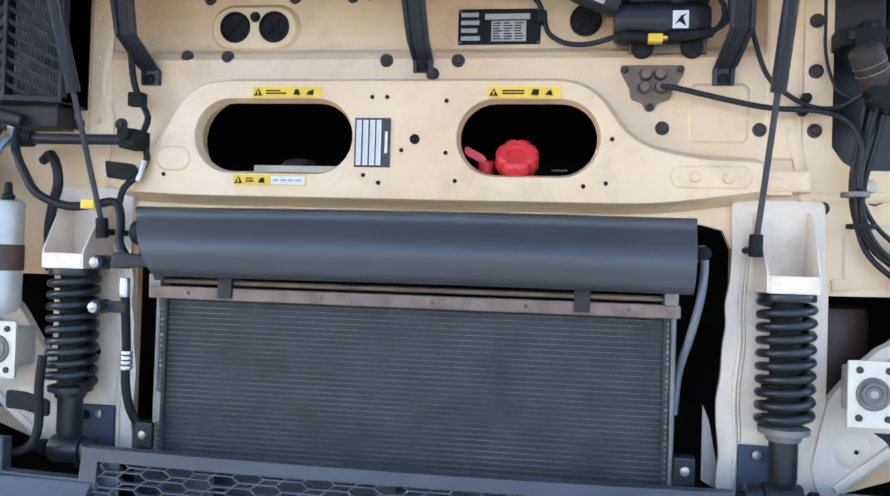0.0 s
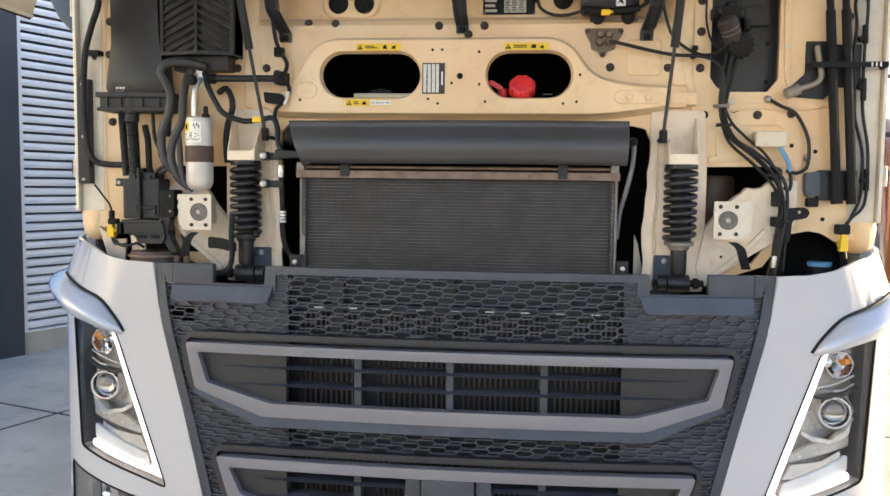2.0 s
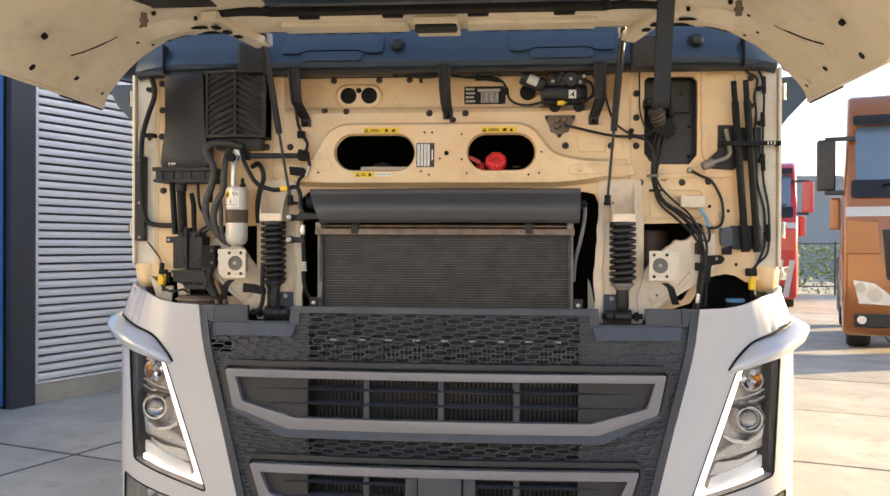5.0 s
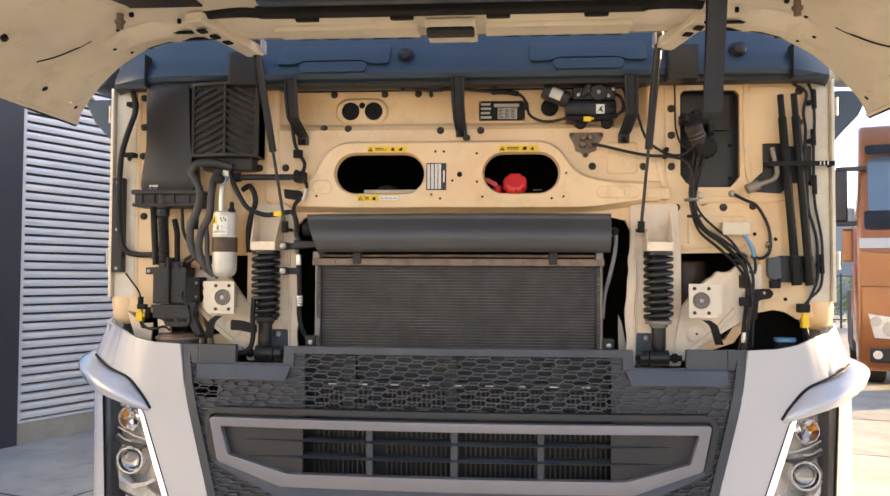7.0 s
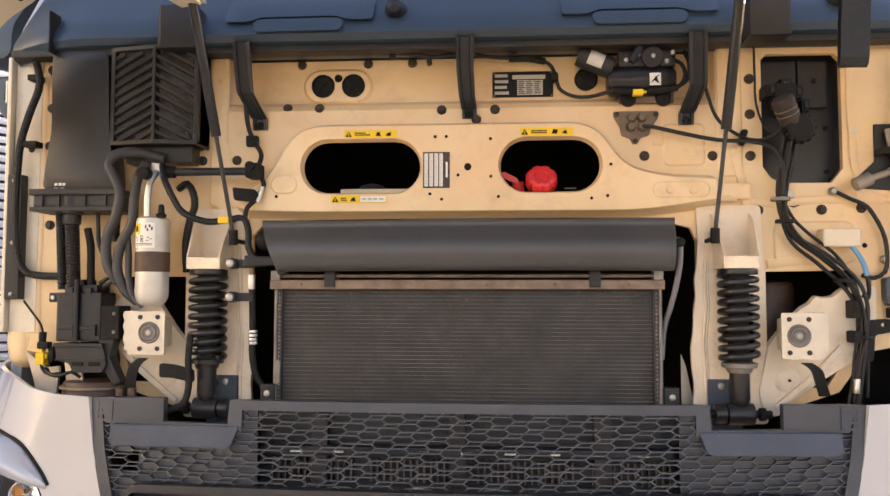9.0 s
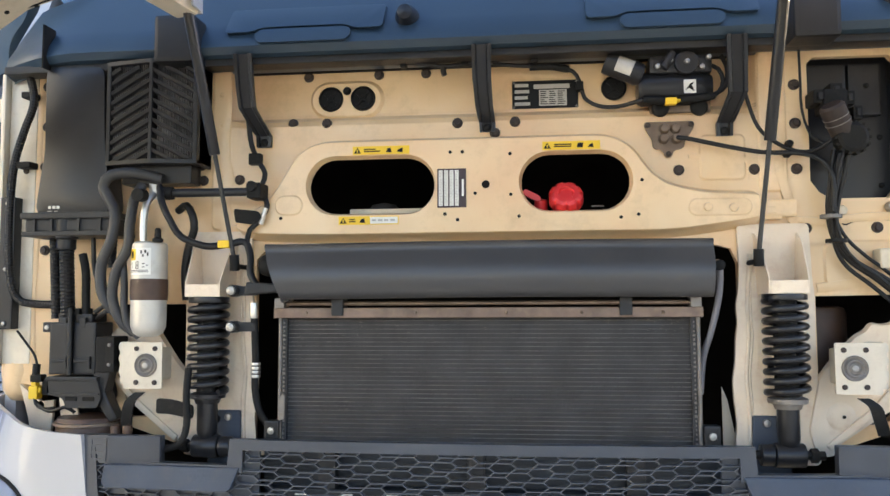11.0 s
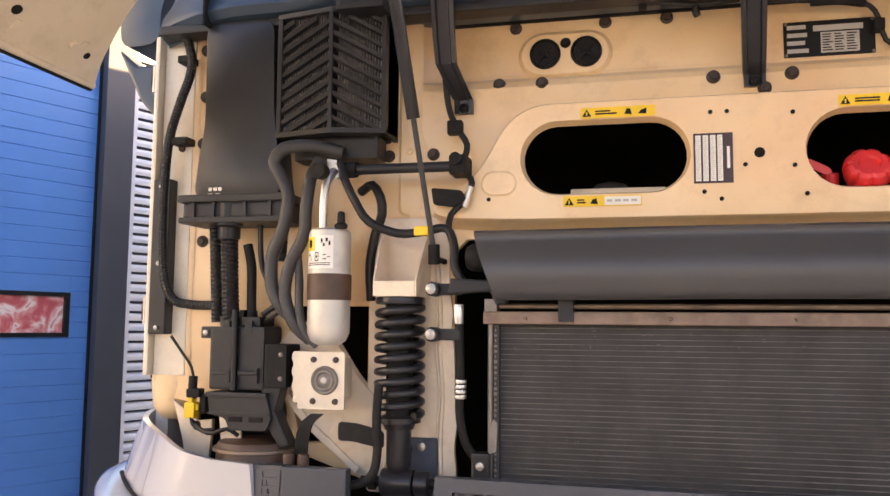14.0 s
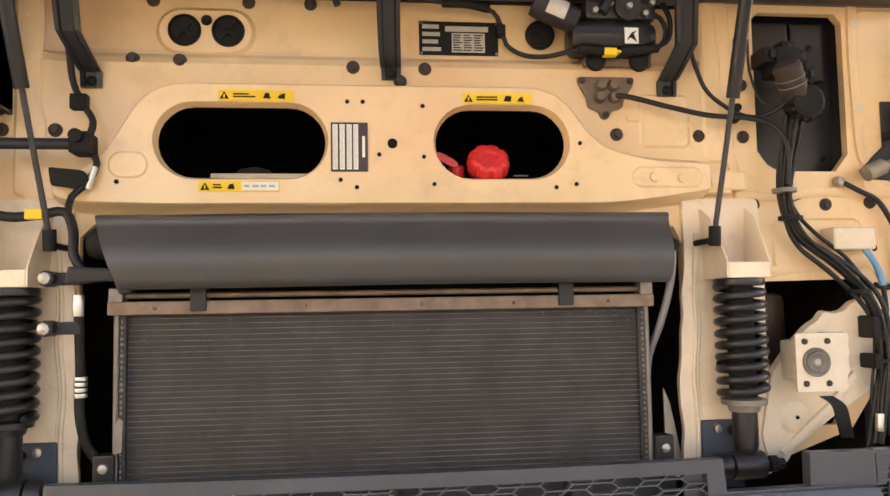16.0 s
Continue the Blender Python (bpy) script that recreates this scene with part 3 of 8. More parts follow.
# concrete slabs, alike pieces on one mesh
A = radians(-19.3)
bm = box(-0.992, 0.992, -0.992, 0.992, -0.03, 0.0, 0.003, seg=1)
slab_ob = part("slab", bm, "concrete", pavement)
slab_me = slab_ob.data
bpy.data.objects.remove(slab_ob)
for i in range(-8, 10):
    for j in range(-4, 13):
        u, v = -3.59 + 2.02 * i + 1.01, 1.44 + 2.02 * j + 1.01
        x, y = u * math.cos(A) - v * math.sin(A), u * math.sin(A) + v * math.cos(A)
        if -9.5 < x < 24 and -9 < y < 25 and x > -5.2 + 0.42 * (y - 4.3):
            ob = new("slab", slab_me)
            under(ob, pavement)
            ob.matrix_basis = Matrix.Translation((x, y, random.uniform(-0.001, 0.0015))) @ Matrix.Rotation(A, 4, "Z")
outer = tagged(part("road", joined(box(-4.1, 60, -34, -8.9, -0.05, -0.002), box(22, 60, -9, 44, -0.05, -0.003), box(-4.1, 22, 24.6, 44, -0.05, -0.004)), "concrete"), "grey concrete yard surface", "road", kind="structure")

# ---------------------------------------------------------------- the white truck: large parts
truck = thing("truck", (0, 0, 0), "white cab-over truck with its front hatch raised open", "truck")

BOLTS = [(-1.146, 2.178), (-1.144, 2.072), (-1.195, 1.957), (-1.147, 1.967), (-0.72, 2.16), (-0.718, 2.124), (-0.716, 2.03), (-0.722, 1.961), (-0.717, 1.922), (-0.622, 1.922), (-0.486, 2.062), (-0.399, 2.06), (-0.07, 2.051), (0.071, 2.05), (0.022, 2.024), (0.457, 1.922), (0.725, 2.119), (0.725, 2.027), (0.725, 1.919), (0.629, 1.92), (1.151, 2.174), (1.15, 2.068), (0.741, 1.779), (0.898, 1.779), (0.996, 1.783), (-1.14, 1.75), (-0.457, 2.19), (-0.274, 2.19), (-0.153, 2.19)]

rad_open = [(-0.575, 1.25), (0.585, 1.25), (0.585, 1.70), (0.57, 1.735), (0.53, 1.745), (-0.55, 1.745), (-0.575, 1.72)]
right_open = [(0.756, 1.33), (0.90, 1.33), (0.975, 1.45), (0.978, 1.615), (0.965, 1.625), (0.756, 1.622)]
left_open = [(-0.756, 1.33), (-0.756, 1.61), (-0.93, 1.61), (-0.93, 1.45), (-0.90, 1.33)]
recess = [(0.775, 1.862), (0.80, 1.848), (0.925, 1.848), (0.954, 1.885), (0.954, 2.165), (0.938, 2.183), (0.77, 2.183), (0.755, 2.168), (0.755, 1.89)]
outline = [(-1.243, 2.26), (-1.25, 2.0), (-1.25, 1.46), (-1.235, 1.42), (-1.14, 1.40), (-1.0, 1.42), (-0.94, 1.32), (-0.7, 1.24), (0.7, 1.24), (0.93, 1.32), (1.0, 1.42), (1.06, 1.432), (1.10, 1.425), (1.14, 1.40), (1.235, 1.42), (1.25, 1.46), (1.25, 2.0), (1.243, 2.26)]
def wall_y(x, z):
    """The wall leans back above the cross beam."""
    return interp([(2.054, 0.0), (2.068, 0.010), (2.082, 0.034), (2.09, 0.036), (2.20, 0.042)], z) * interp([(0.60, 1), (0.62, 0.9), (0.66, 0.1), (0.68, 0)], abs(x))
part("firewall", slab(outline, [rad_open, right_open, left_open, recess, oval(-0.275, 1.893, 0.17, 0.085), oval(0.2125, 1.893, 0.145, 0.085)], 0.0, 0.02, bend=wall_y, cuts=(-0.68, -0.66, -0.62, -0.60, 0.60, 0.62, 0.66, 0.68), zcuts=(2.054, 2.061, 2.068, 2.075, 2.082, 2.09)), "cream", truck, "cream painted steel front wall with plugs and openings")
for x, z in BOLTS:
    part("plug", lathe([(0.003, 0.010), (0.007, 0.0105), (0.008, 0.006), (0.0125, 0.004), (0.0132, 0.0)], (x, wall_y(x, z), z), "y", 14), "brown", truck, smooth=40)
# pressed cross beam with two slots
def soft_loop(loop, r, n=4):
    """The loop with its corners rounded."""
    out = []
    m = len(loop)
    for i in range(m):
        p, a, c = Vector(loop[i]), Vector(loop[i - 1]), Vector(loop[(i + 1) % m])
        ra = min(r, (a - p).length * 0.45)
        rc = min(r, (c - p).length * 0.45)
        q0, q1 = p + (a - p).normalized() * ra, p + (c - p).normalized() * rc
        for k in range(n + 1):
            t = k / n
            out.append(tuple((1 - t) ** 2 * q0 + 2 * t * (1 - t) * p + t * t * q1))
    return out
beam = soft_loop([(-0.605, 1.783), (-0.605, 1.818), (-0.525, 1.852), (-0.44, 1.998), (0.322, 1.998), (0.395, 1.886), (0.50, 1.858), (0.60, 1.8535), (0.617, 1.853), (0.625, 1.851), (0.625, 1.804), (0.617, 1.802), (0.59, 1.798), (0.44, 1.777), (-0.44, 1.777)], 0.065, 7)
slots = [oval(-0.276, 1.893, 0.159, 0.0725), oval(0.2120, 1.893, 0.1325, 0.0725)]
b = slab(beam, slots, -0.058, -0.052)
def skirt(loop, grown, y0, y1, steps=4, bm=None):
    """A rounded pressed flank from the loop at y0 out to the grown loop at y1."""
    out = bm or bmesh.new()
    rows = []
    for k in range(steps + 1):
        t = k / steps
        w, d = t, t * t * (3 - 2 * t)
        rows.append([out.verts.new((x + (gx - x) * w, y0 + (y1 - y0) * d, z + (gz - z) * w)) for (x, z), (gx, gz) in zip(loop, grown)])
    n = len(loop)
    for r0, r1 in zip(rows, rows[1:]):
        for k in range(n):
            out.faces.new((r0[k], r0[(k + 1) % n], r1[(k + 1) % n], r1[k]))
    bmesh.ops.recalc_face_normals(out, faces=out.faces)
    return out
sk = skirt(beam, grow(beam, 0.017), -0.058, -0.001, 6)
lips = [skirt(s, grow(s, -0.006), -0.058, -0.035, 4) for s in slots]
crossbeam = part("crossbeam", joined(b, sk, *lips), "cream", truck, "pressed cream cross beam with two oval access openings", smooth=38)
for x, z in [(-0.082, 1.968), (-0.053, 1.968), (-0.496, 1.816), (-0.095, 1.82), (-0.065, 1.806), (-0.023, 1.868), (0.06, 1.961), (0.061, 1.864), (0.08, 1.812), (0.315, 1.806), (0.355, 1.812), (0.364, 1.892)]:
    part("rivet_hole", cyl((x, -0.0595, z), (x, -0.05, z), 0.0042, 10), "void", crossbeam)
for x, z in [(0.51, 1.826), (0.567, 1.824)]:
    part("bolt", lathe([(0.003, 0.008), (0.009, 0.007), (0.011, 0.0)], (x, -0.058, z), "y", 12), "cream", crossbeam, smooth=40)
part("end_tab", joined(box(0.624, 0.684, -0.026, -0.001, 1.799, 1.838, 0.004), box(0.640, 0.668, -0.032, -0.028, 1.812, 1.828, 0.002)), "cream", crossbeam, "welded end tab of the beam")
part("centre_hole", cyl((0.002, -0.0595, 1.889), (0.002, -0.05, 1.889), 0.0095, 16), "void", crossbeam)
def pressing(x0, x1, z0, z1, r, y, d, parent, run=0.006):
    """A shallow field pressed proud of the sheet."""
    lo = rounded(x0, x1, z0, z1, r)
    part("pressing", joined(slab(lo, [], y - d, y - d + 0.001), skirt(lo, grow(lo, run), y - d, y, 4)), "cream", parent, smooth=50)
for x0, x1, z0, z1, r, d in ((0.645, 0.700, 1.87, 2.20, 0.012, 0.004), (0.509, 0.606, 1.90, 2.0, 0.01, 0.003), (-0.690, -0.652, 1.80, 2.215, 0.012, 0.004), (0.782, 0.972, 1.645, 1.745, 0.02, 0.004), (0.985, 1.09, 1.80, 2.19, 0.02, 0.004)):
    pressing(x0, x1, z0, z1, r, 0.0, d, truck)
pressing(0.47, 0.605, 1.809, 1.843, 0.016, -0.058, 0.0025, crossbeam, 0.004)
pressing(-0.508, -0.445, 1.826, 1.868, 0.020, -0.058, 0.0025, crossbeam, 0.004)
for z in (2.14, 2.06, 1.99, 1.93):
    part("rivet_hole", lathe([(0.003, 0.0005), (0.006, 0.002), (0.0075, 0.0)], (-0.671, -0.004, z), "y", 10), "cream", truck)
part("seam", tube([(0.76, -0.001, 1.795), (0.80, -0.001, 1.797), (0.83, -0.001, 1.786), (0.86, -0.001, 1.798), (0.95, -0.001, 1.797), (1.06, -0.001, 1.812)], 0.0016, 6), "brown", truck, smooth=60)
recess = part("wall_recess_liner", box(0.70, 1.0, 0.06, 0.075, 1.80, 2.22), "satin", truck, "black recessed cover plate")
for b in (box(0.957, 0.965, 0.021, 0.06, 1.84, 2.2), box(0.744, 0.752, 0.021, 0.06, 1.84, 2.2), box(0.744, 0.965, 0.021, 0.06, 1.835, 1.843)):
    part("recess_side", b, "satin", recess)
# near-black sheets added behind the openings as the bay's deep shade
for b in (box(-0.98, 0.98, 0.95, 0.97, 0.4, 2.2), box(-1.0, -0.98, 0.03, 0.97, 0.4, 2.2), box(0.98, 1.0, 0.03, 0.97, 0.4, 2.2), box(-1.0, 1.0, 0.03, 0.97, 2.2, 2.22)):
    part("bay_shade_liner", b, "void", truck)

# cab shell, chassis and wheels behind the opened front
def cab_shell():
    side = [(0.02, 0.45), (0.02, 2.30), (0.10, 2.42), (0.48, 3.30), (0.80, 3.52), (1.3, 3.62), (2.2, 3.62), (2.25, 0.95), (1.65, 0.95), (1.5, 0.6), (0.75, 0.6), (0.6, 0.45)]
    out = bmesh.new()
    for sx in (-1.25, 1.25):
        bm = fill(side)
        bmesh.ops.transform(bm, verts=bm.verts, matrix=Matrix(((0, 1, 0, 0), (1, 0, 0, 0), (0, 0, 1, 0), (0, 0, 0, 1))))
        r = bmesh.ops.extrude_face_region(bm, geom=bm.faces[:])
        top = {v for v in r["geom"] if isinstance(v, bmesh.types.BMVert)}
        for v in bm.verts:
            v.co.x = sx - (0.03 * (1 if sx > 0 else -1) if v in top else 0)
        out = joined(out, bm)
    box(-1.22, 1.22, 2.2, 2.25, 0.95, 3.62, 0, out)
    box(-1.22, 1.22, 0.8, 2.2, 3.56, 3.62, 0, out)
    bmesh.ops.recalc_face_normals(out, faces=out.faces)
    return out
part("cab_body", cab_shell(), "white", truck, "white painted cab shell")
part("windscreen", slab(rounded(-1.2, 1.2, 2.42, 3.32, 0.08), [], 0, 0.012, bend=lambda x, z: 0.09 + (z - 2.42) * 0.43), "screen", truck, "dark reflecting windscreen")
part("roof_front", slab(rounded(-1.22, 1.22, 3.3, 3.6, 0.05), [], 0, 0.03, bend=lambda x, z: 0.47 + (z - 3.3) * 1.1), "white", truck)
# unseen box, added to keep sun off the building and ground at left
part("unseen_shade_box", box(-1.25, 1.25, 2.6, 9.0, 1.05, 4.2, 0.02), "white", truck, "unseen white box added behind the cab to shade the wall")
# unseen skirts, added to stop sun passing under the truck
for s in (-1, 1):
    part("side_skirt", box(*sorted((s * 1.19, s * 1.24)), 1.75, 4.3, 0.28, 1.05, 0.01), "white", truck)
    part("side_skirt", box(*sorted((s * 1.19, s * 1.24)), 5.6, 12.8, 0.28, 1.05, 0.01), "white", truck)
    part("side_skirt", box(*sorted((s * 1.19, s * 1.24)), 0.3, 0.62, 0.22, 0.6, 0.01), "satin", truck)
part("chassis", joined(box(-0.45, -0.35, 0.5, 6.5, 0.6, 0.9), box(0.35, 0.45, 0.5, 6.5, 0.6, 0.9), box(-0.5, 0.5, 1.0, 1.3, 0.45, 0.7)), "void", truck)
for s in (-1, 1):
    wheel(truck, s * 1.0, 1.12)
    wheel(truck, s * 1.0, 5.0)

# windscreen cowl under the screen
def cowl():
    bm = bmesh.new()
    prof = [(-0.015, 2.199), (-0.05, 2.200), (-0.060, 2.206), (-0.06, 2.212), (-0.085, 2.218), (-0.098, 2.234), (-0.09, 2.262), (-0.06, 2.30), (-0.03, 2.34), (0.05, 2.44), (0.06, 2.30), (0.02, 2.2)]
    rows = []
    for k in range(49):
        x = -1.235 + 2.47 * k / 48
        e = max(0, (abs(x) - 1.0) / 0.235)
        rows.append([bm.verts.new((x, y + 0.05 * e * e, z - (0.02 * e * e if z > 2.2 else -0.012 * e * e))) for y, z in prof])
    n = len(prof)
    for a, c in zip(rows, rows[1:]):
        for k in range(n):
            bm.faces.new((a[k], a[(k + 1) % n], c[(k + 1) % n], c[k]))
    bm.faces.new(rows[0]); bm.faces.new(rows[-1][::-1])
    bmesh.ops.recalc_face_normals(bm, faces=bm.faces)
    return bm
cowl_ob = part("wiper_cowl", cowl(), "cowl", truck, "dark plastic cowl panel below the windscreen", smooth=35)
for s in (-1, 1):
    part("seam", box(s * 1.10 - 0.002, s * 1.10 + 0.002, -0.1005, -0.05, 2.20, 2.31), "void", cowl_ob)
part("cowl_lip", box(-1.225, 1.225, -0.068, -0.015, 2.196, 2.216, 0.005), "black", cowl_ob, "black rubber lip under the cowl")
def cowl_y(x, z):
    return interp([(2.234, -0.098), (2.262, -0.09), (2.30, -0.06), (2.34, -0.03), (2.44, 0.05)], z)
for a, c in ((-0.63, -0.24), (0.24, 0.63)):
    m_ = (a + c) / 2
    face = soft_loop([(a, 2.345), (a, 2.268), (m_ - 0.13, 2.268), (m_ - 0.10, 2.282), (m_ + 0.10, 2.282), (m_ + 0.13, 2.268), (c, 2.268), (c, 2.345)], 0.012)
    g = part("step_panel", slab(face, [], -0.014, 0.01, 0.004, bend=cowl_y), "cowl", cowl_ob, "raised smooth panel of the cowl", smooth=40)
    part("grip", slab(oval(m_, 2.258, 0.118, 0.020, 12), [], -0.010, 0.02, 0.006, bend=cowl_y), "cowl", g, smooth=40)
for x in (-0.185, 0.93):
    part("wiper_spindle", lathe([(0.004, 0.05), (0.018, 0.045), (0.026, 0.02), (0.03, 0.0)], (x, -0.06, 2.30), "y", 16), "satin", cowl_ob, smooth=40)

# ---------------------------------------------------------------- raised front hatch
def hatch_z(ax, v):
    return interp([(0, 2.288), (0.80, 2.288), (0.92, 2.283), (1.0, 2.266), (1.08, 2.230), (1.16, 2.183), (1.22, 2.141), (1.268, 2.106), (1.285, 2.088), (1.302, 2.052)], ax) + 0.05 * v * (1 if ax < 1 else max(0, 1 - (ax - 1) * 3))
def hatch_rear(ax):
    return interp([(0, -0.335), (0.90, -0.325), (1.0, -0.31), (1.1, -0.285), (1.19, -0.242), (1.25, -0.205), (1.302, -0.172)], ax)
# shallow pressings: half width, share of the depth, their sizes and height
DENTS = ((0.95, 0.10, 0.085, 0.025, -0.006), (0.96, 0.20, 0.10, 0.02, 0.006), (0.86, 0.055, 0.06, 0.02, -0.006), (1.19, 0.52, 0.070, 0.14, 0.012), (1.255, 0.16, 0.012, 0.07, -0.007), (1.10, 0.34, 0.05, 0.06, -0.005), (0.60, 0.17, 0.05, 0.05, -0.006))
def hatch_sheet(z_off):
    bm = bmesh.new()
    nx, nv = 140, 40
    rows = []
    for j in range(nv + 1):
        v = j / nv
        row = []
        for i in range(nx + 1):
            x = -1.302 + 2.604 * i / nx
            ax = abs(x)
            y = hatch_rear(ax) * (1 - v) + (-1.18 + 0.10 * ax * ax) * v
            z = hatch_z(ax, v)
            if ax < 1.0 and z_off == 0:
                z += 0.010 * math.exp(-((v - 0.30) / 0.05) ** 2) - 0.012 * math.exp(-((v - 0.13) / 0.04) ** 2)
                z += 0.012 * math.exp(-((ax - 0.82) / 0.03) ** 2)
            if ax > 1.0 and z_off == 0:
                z += 0.014 * math.exp(-((v - 0.30 - 0.25 * (ax - 1.0)) / 0.09) ** 2 - ((ax - 1.17) / 0.07) ** 2)
                z -= 0.008 * math.exp(-((ax - 1.275) / 0.008) ** 2)
            if z_off == 0:
                for cx, cv, rx, rv, dz in DENTS:
                    d = ((ax - cx) / rx) ** 2 + ((v - cv) / rv) ** 2
                    z += 1.7 * dz / (1 + d ** 4)
            row.append(bm.verts.new((x, y, z + z_off)))
        rows.append(row)
    return bm, rows
def hatch():
    bm, lo = hatch_sheet(0)
    up = []
    for j, row in enumerate(lo):
        edge = min(j, len(lo) - 1 - j)
        up.append([bm.verts.new((v.co.x * 1.006, v.co.y, v.co.z + (0.012 if edge == 0 else 0.05))) for v in row])
    for a, b_ in ((lo, False), (up, True)):
        for r0, r1 in zip(a, a[1:]):
            for k in range(len(r0) - 1):
                q = (r0[k], r0[k + 1], r1[k + 1], r1[k])
                bm.faces.new(q if b_ else q[::-1])
    nx = len(lo[0]) - 1
    for k in range(nx):
        bm.faces.new((lo[0][k], lo[0][k + 1], up[0][k + 1], up[0][k]))
        bm.faces.new((lo[-1][k + 1], lo[-1][k], up[-1][k], up[-1][k + 1]))
    for j in range(len(lo) - 1):
        bm.faces.new((lo[j + 1][0], lo[j][0], up[j][0], up[j + 1][0]))
        bm.faces.new((lo[j][nx], lo[j + 1][nx], up[j + 1][nx], up[j][nx]))
    bmesh.ops.recalc_face_normals(bm, faces=bm.faces)
    return bm
hatch_ob = part("front_hatch", hatch(), "primer", truck, "raised front hatch showing its beige inner side", smooth=40)

# ---------------------------------------------------------------- lower front: white corners, grille, lamps
PLAN = spline([(0.60, -0.215, 0), (0.93, -0.165, 0), (1.08, -0.145, 0), (1.17, -0.118, 0), (1.24, -0.080, 0), (1.297, -0.025, 0), (1.328, 0.045, 0), (1.337, 0.13, 0), (1.337, 0.36, 0), (1.337, 0.62, 0)], 0.006)
_len = [0.0]
for a, c in zip(PLAN, PLAN[1:]):
    _len.append(_len[-1] + (c - a).length)
_px, _py = [p.x for p in PLAN], [p.y for p in PLAN]
def along(x, y=None):
    """How far along the plan curve a place lies."""
    if y is not None:
        k = int(np.argmin([(p.x - x) ** 2 + (p.y - y) ** 2 for p in PLAN]))
        return _len[k]
    n = int(np.argmax(np.array(_px) >= 1.3365)) or len(_px)
    return float(np.interp(x, np.maximum.accumulate(_px[:n]), _len[:n]))
def on_plan(s, depth, sx):
    """The place s along the curve, depth metres inside it, on the side sx."""
    x, y = np.interp(s, _len, _px), np.interp(s, _len, _py)
    x2, y2 = np.interp(s + 0.004, _len, _px), np.interp(s + 0.004, _len, _py)
    x1, y1 = np.interp(s - 0.004, _len, _px), np.interp(s - 0.004, _len, _py)
    t = Vector((x2 - x1, y2 - y1)).normalized()
    return sx * (x - t.y * depth), y + t.x * depth
def bent(outer, holes, d0, d1, sx, step=0.02):
    """A plate in (length along the plan curve, z) wrapped round the corner, from depth d0 to d1."""
    bm = fill(outer, holes)
    lo, hi = min(p[0] for p in outer), max(p[0] for p in outer)
    c = lo + step
    while c < hi:
        bmesh.ops.bisect_plane(bm, geom=bm.verts[:] + bm.edges[:] + bm.faces[:], plane_co=(c, 0, 0), plane_no=(1, 0, 0))
        c += step
    r = bmesh.ops.extrude_face_region(bm, geom=bm.faces[:])
    deep = {v for v in r["geom"] if isinstance(v, bmesh.types.BMVert)}
    for v in bm.verts:
        v.co.x, v.co.y = on_plan(v.co.x, d1 if v in deep else d0, sx)
    bmesh.ops.recalc_face_normals(bm, faces=bm.faces)
    return bm
def S(points):
    return [(along(*p[:-1]), p[-1]) for p in points]
LAMP = [(1.240, 1.134), (1.065, 1.088), (0.895, 0.597), (1.214, 0.700)]
FOG = [(1.270, 0.640), (0.878, 0.525), (0.858, 0.455), (0.845, 0.38), (1.270, 0.40)]
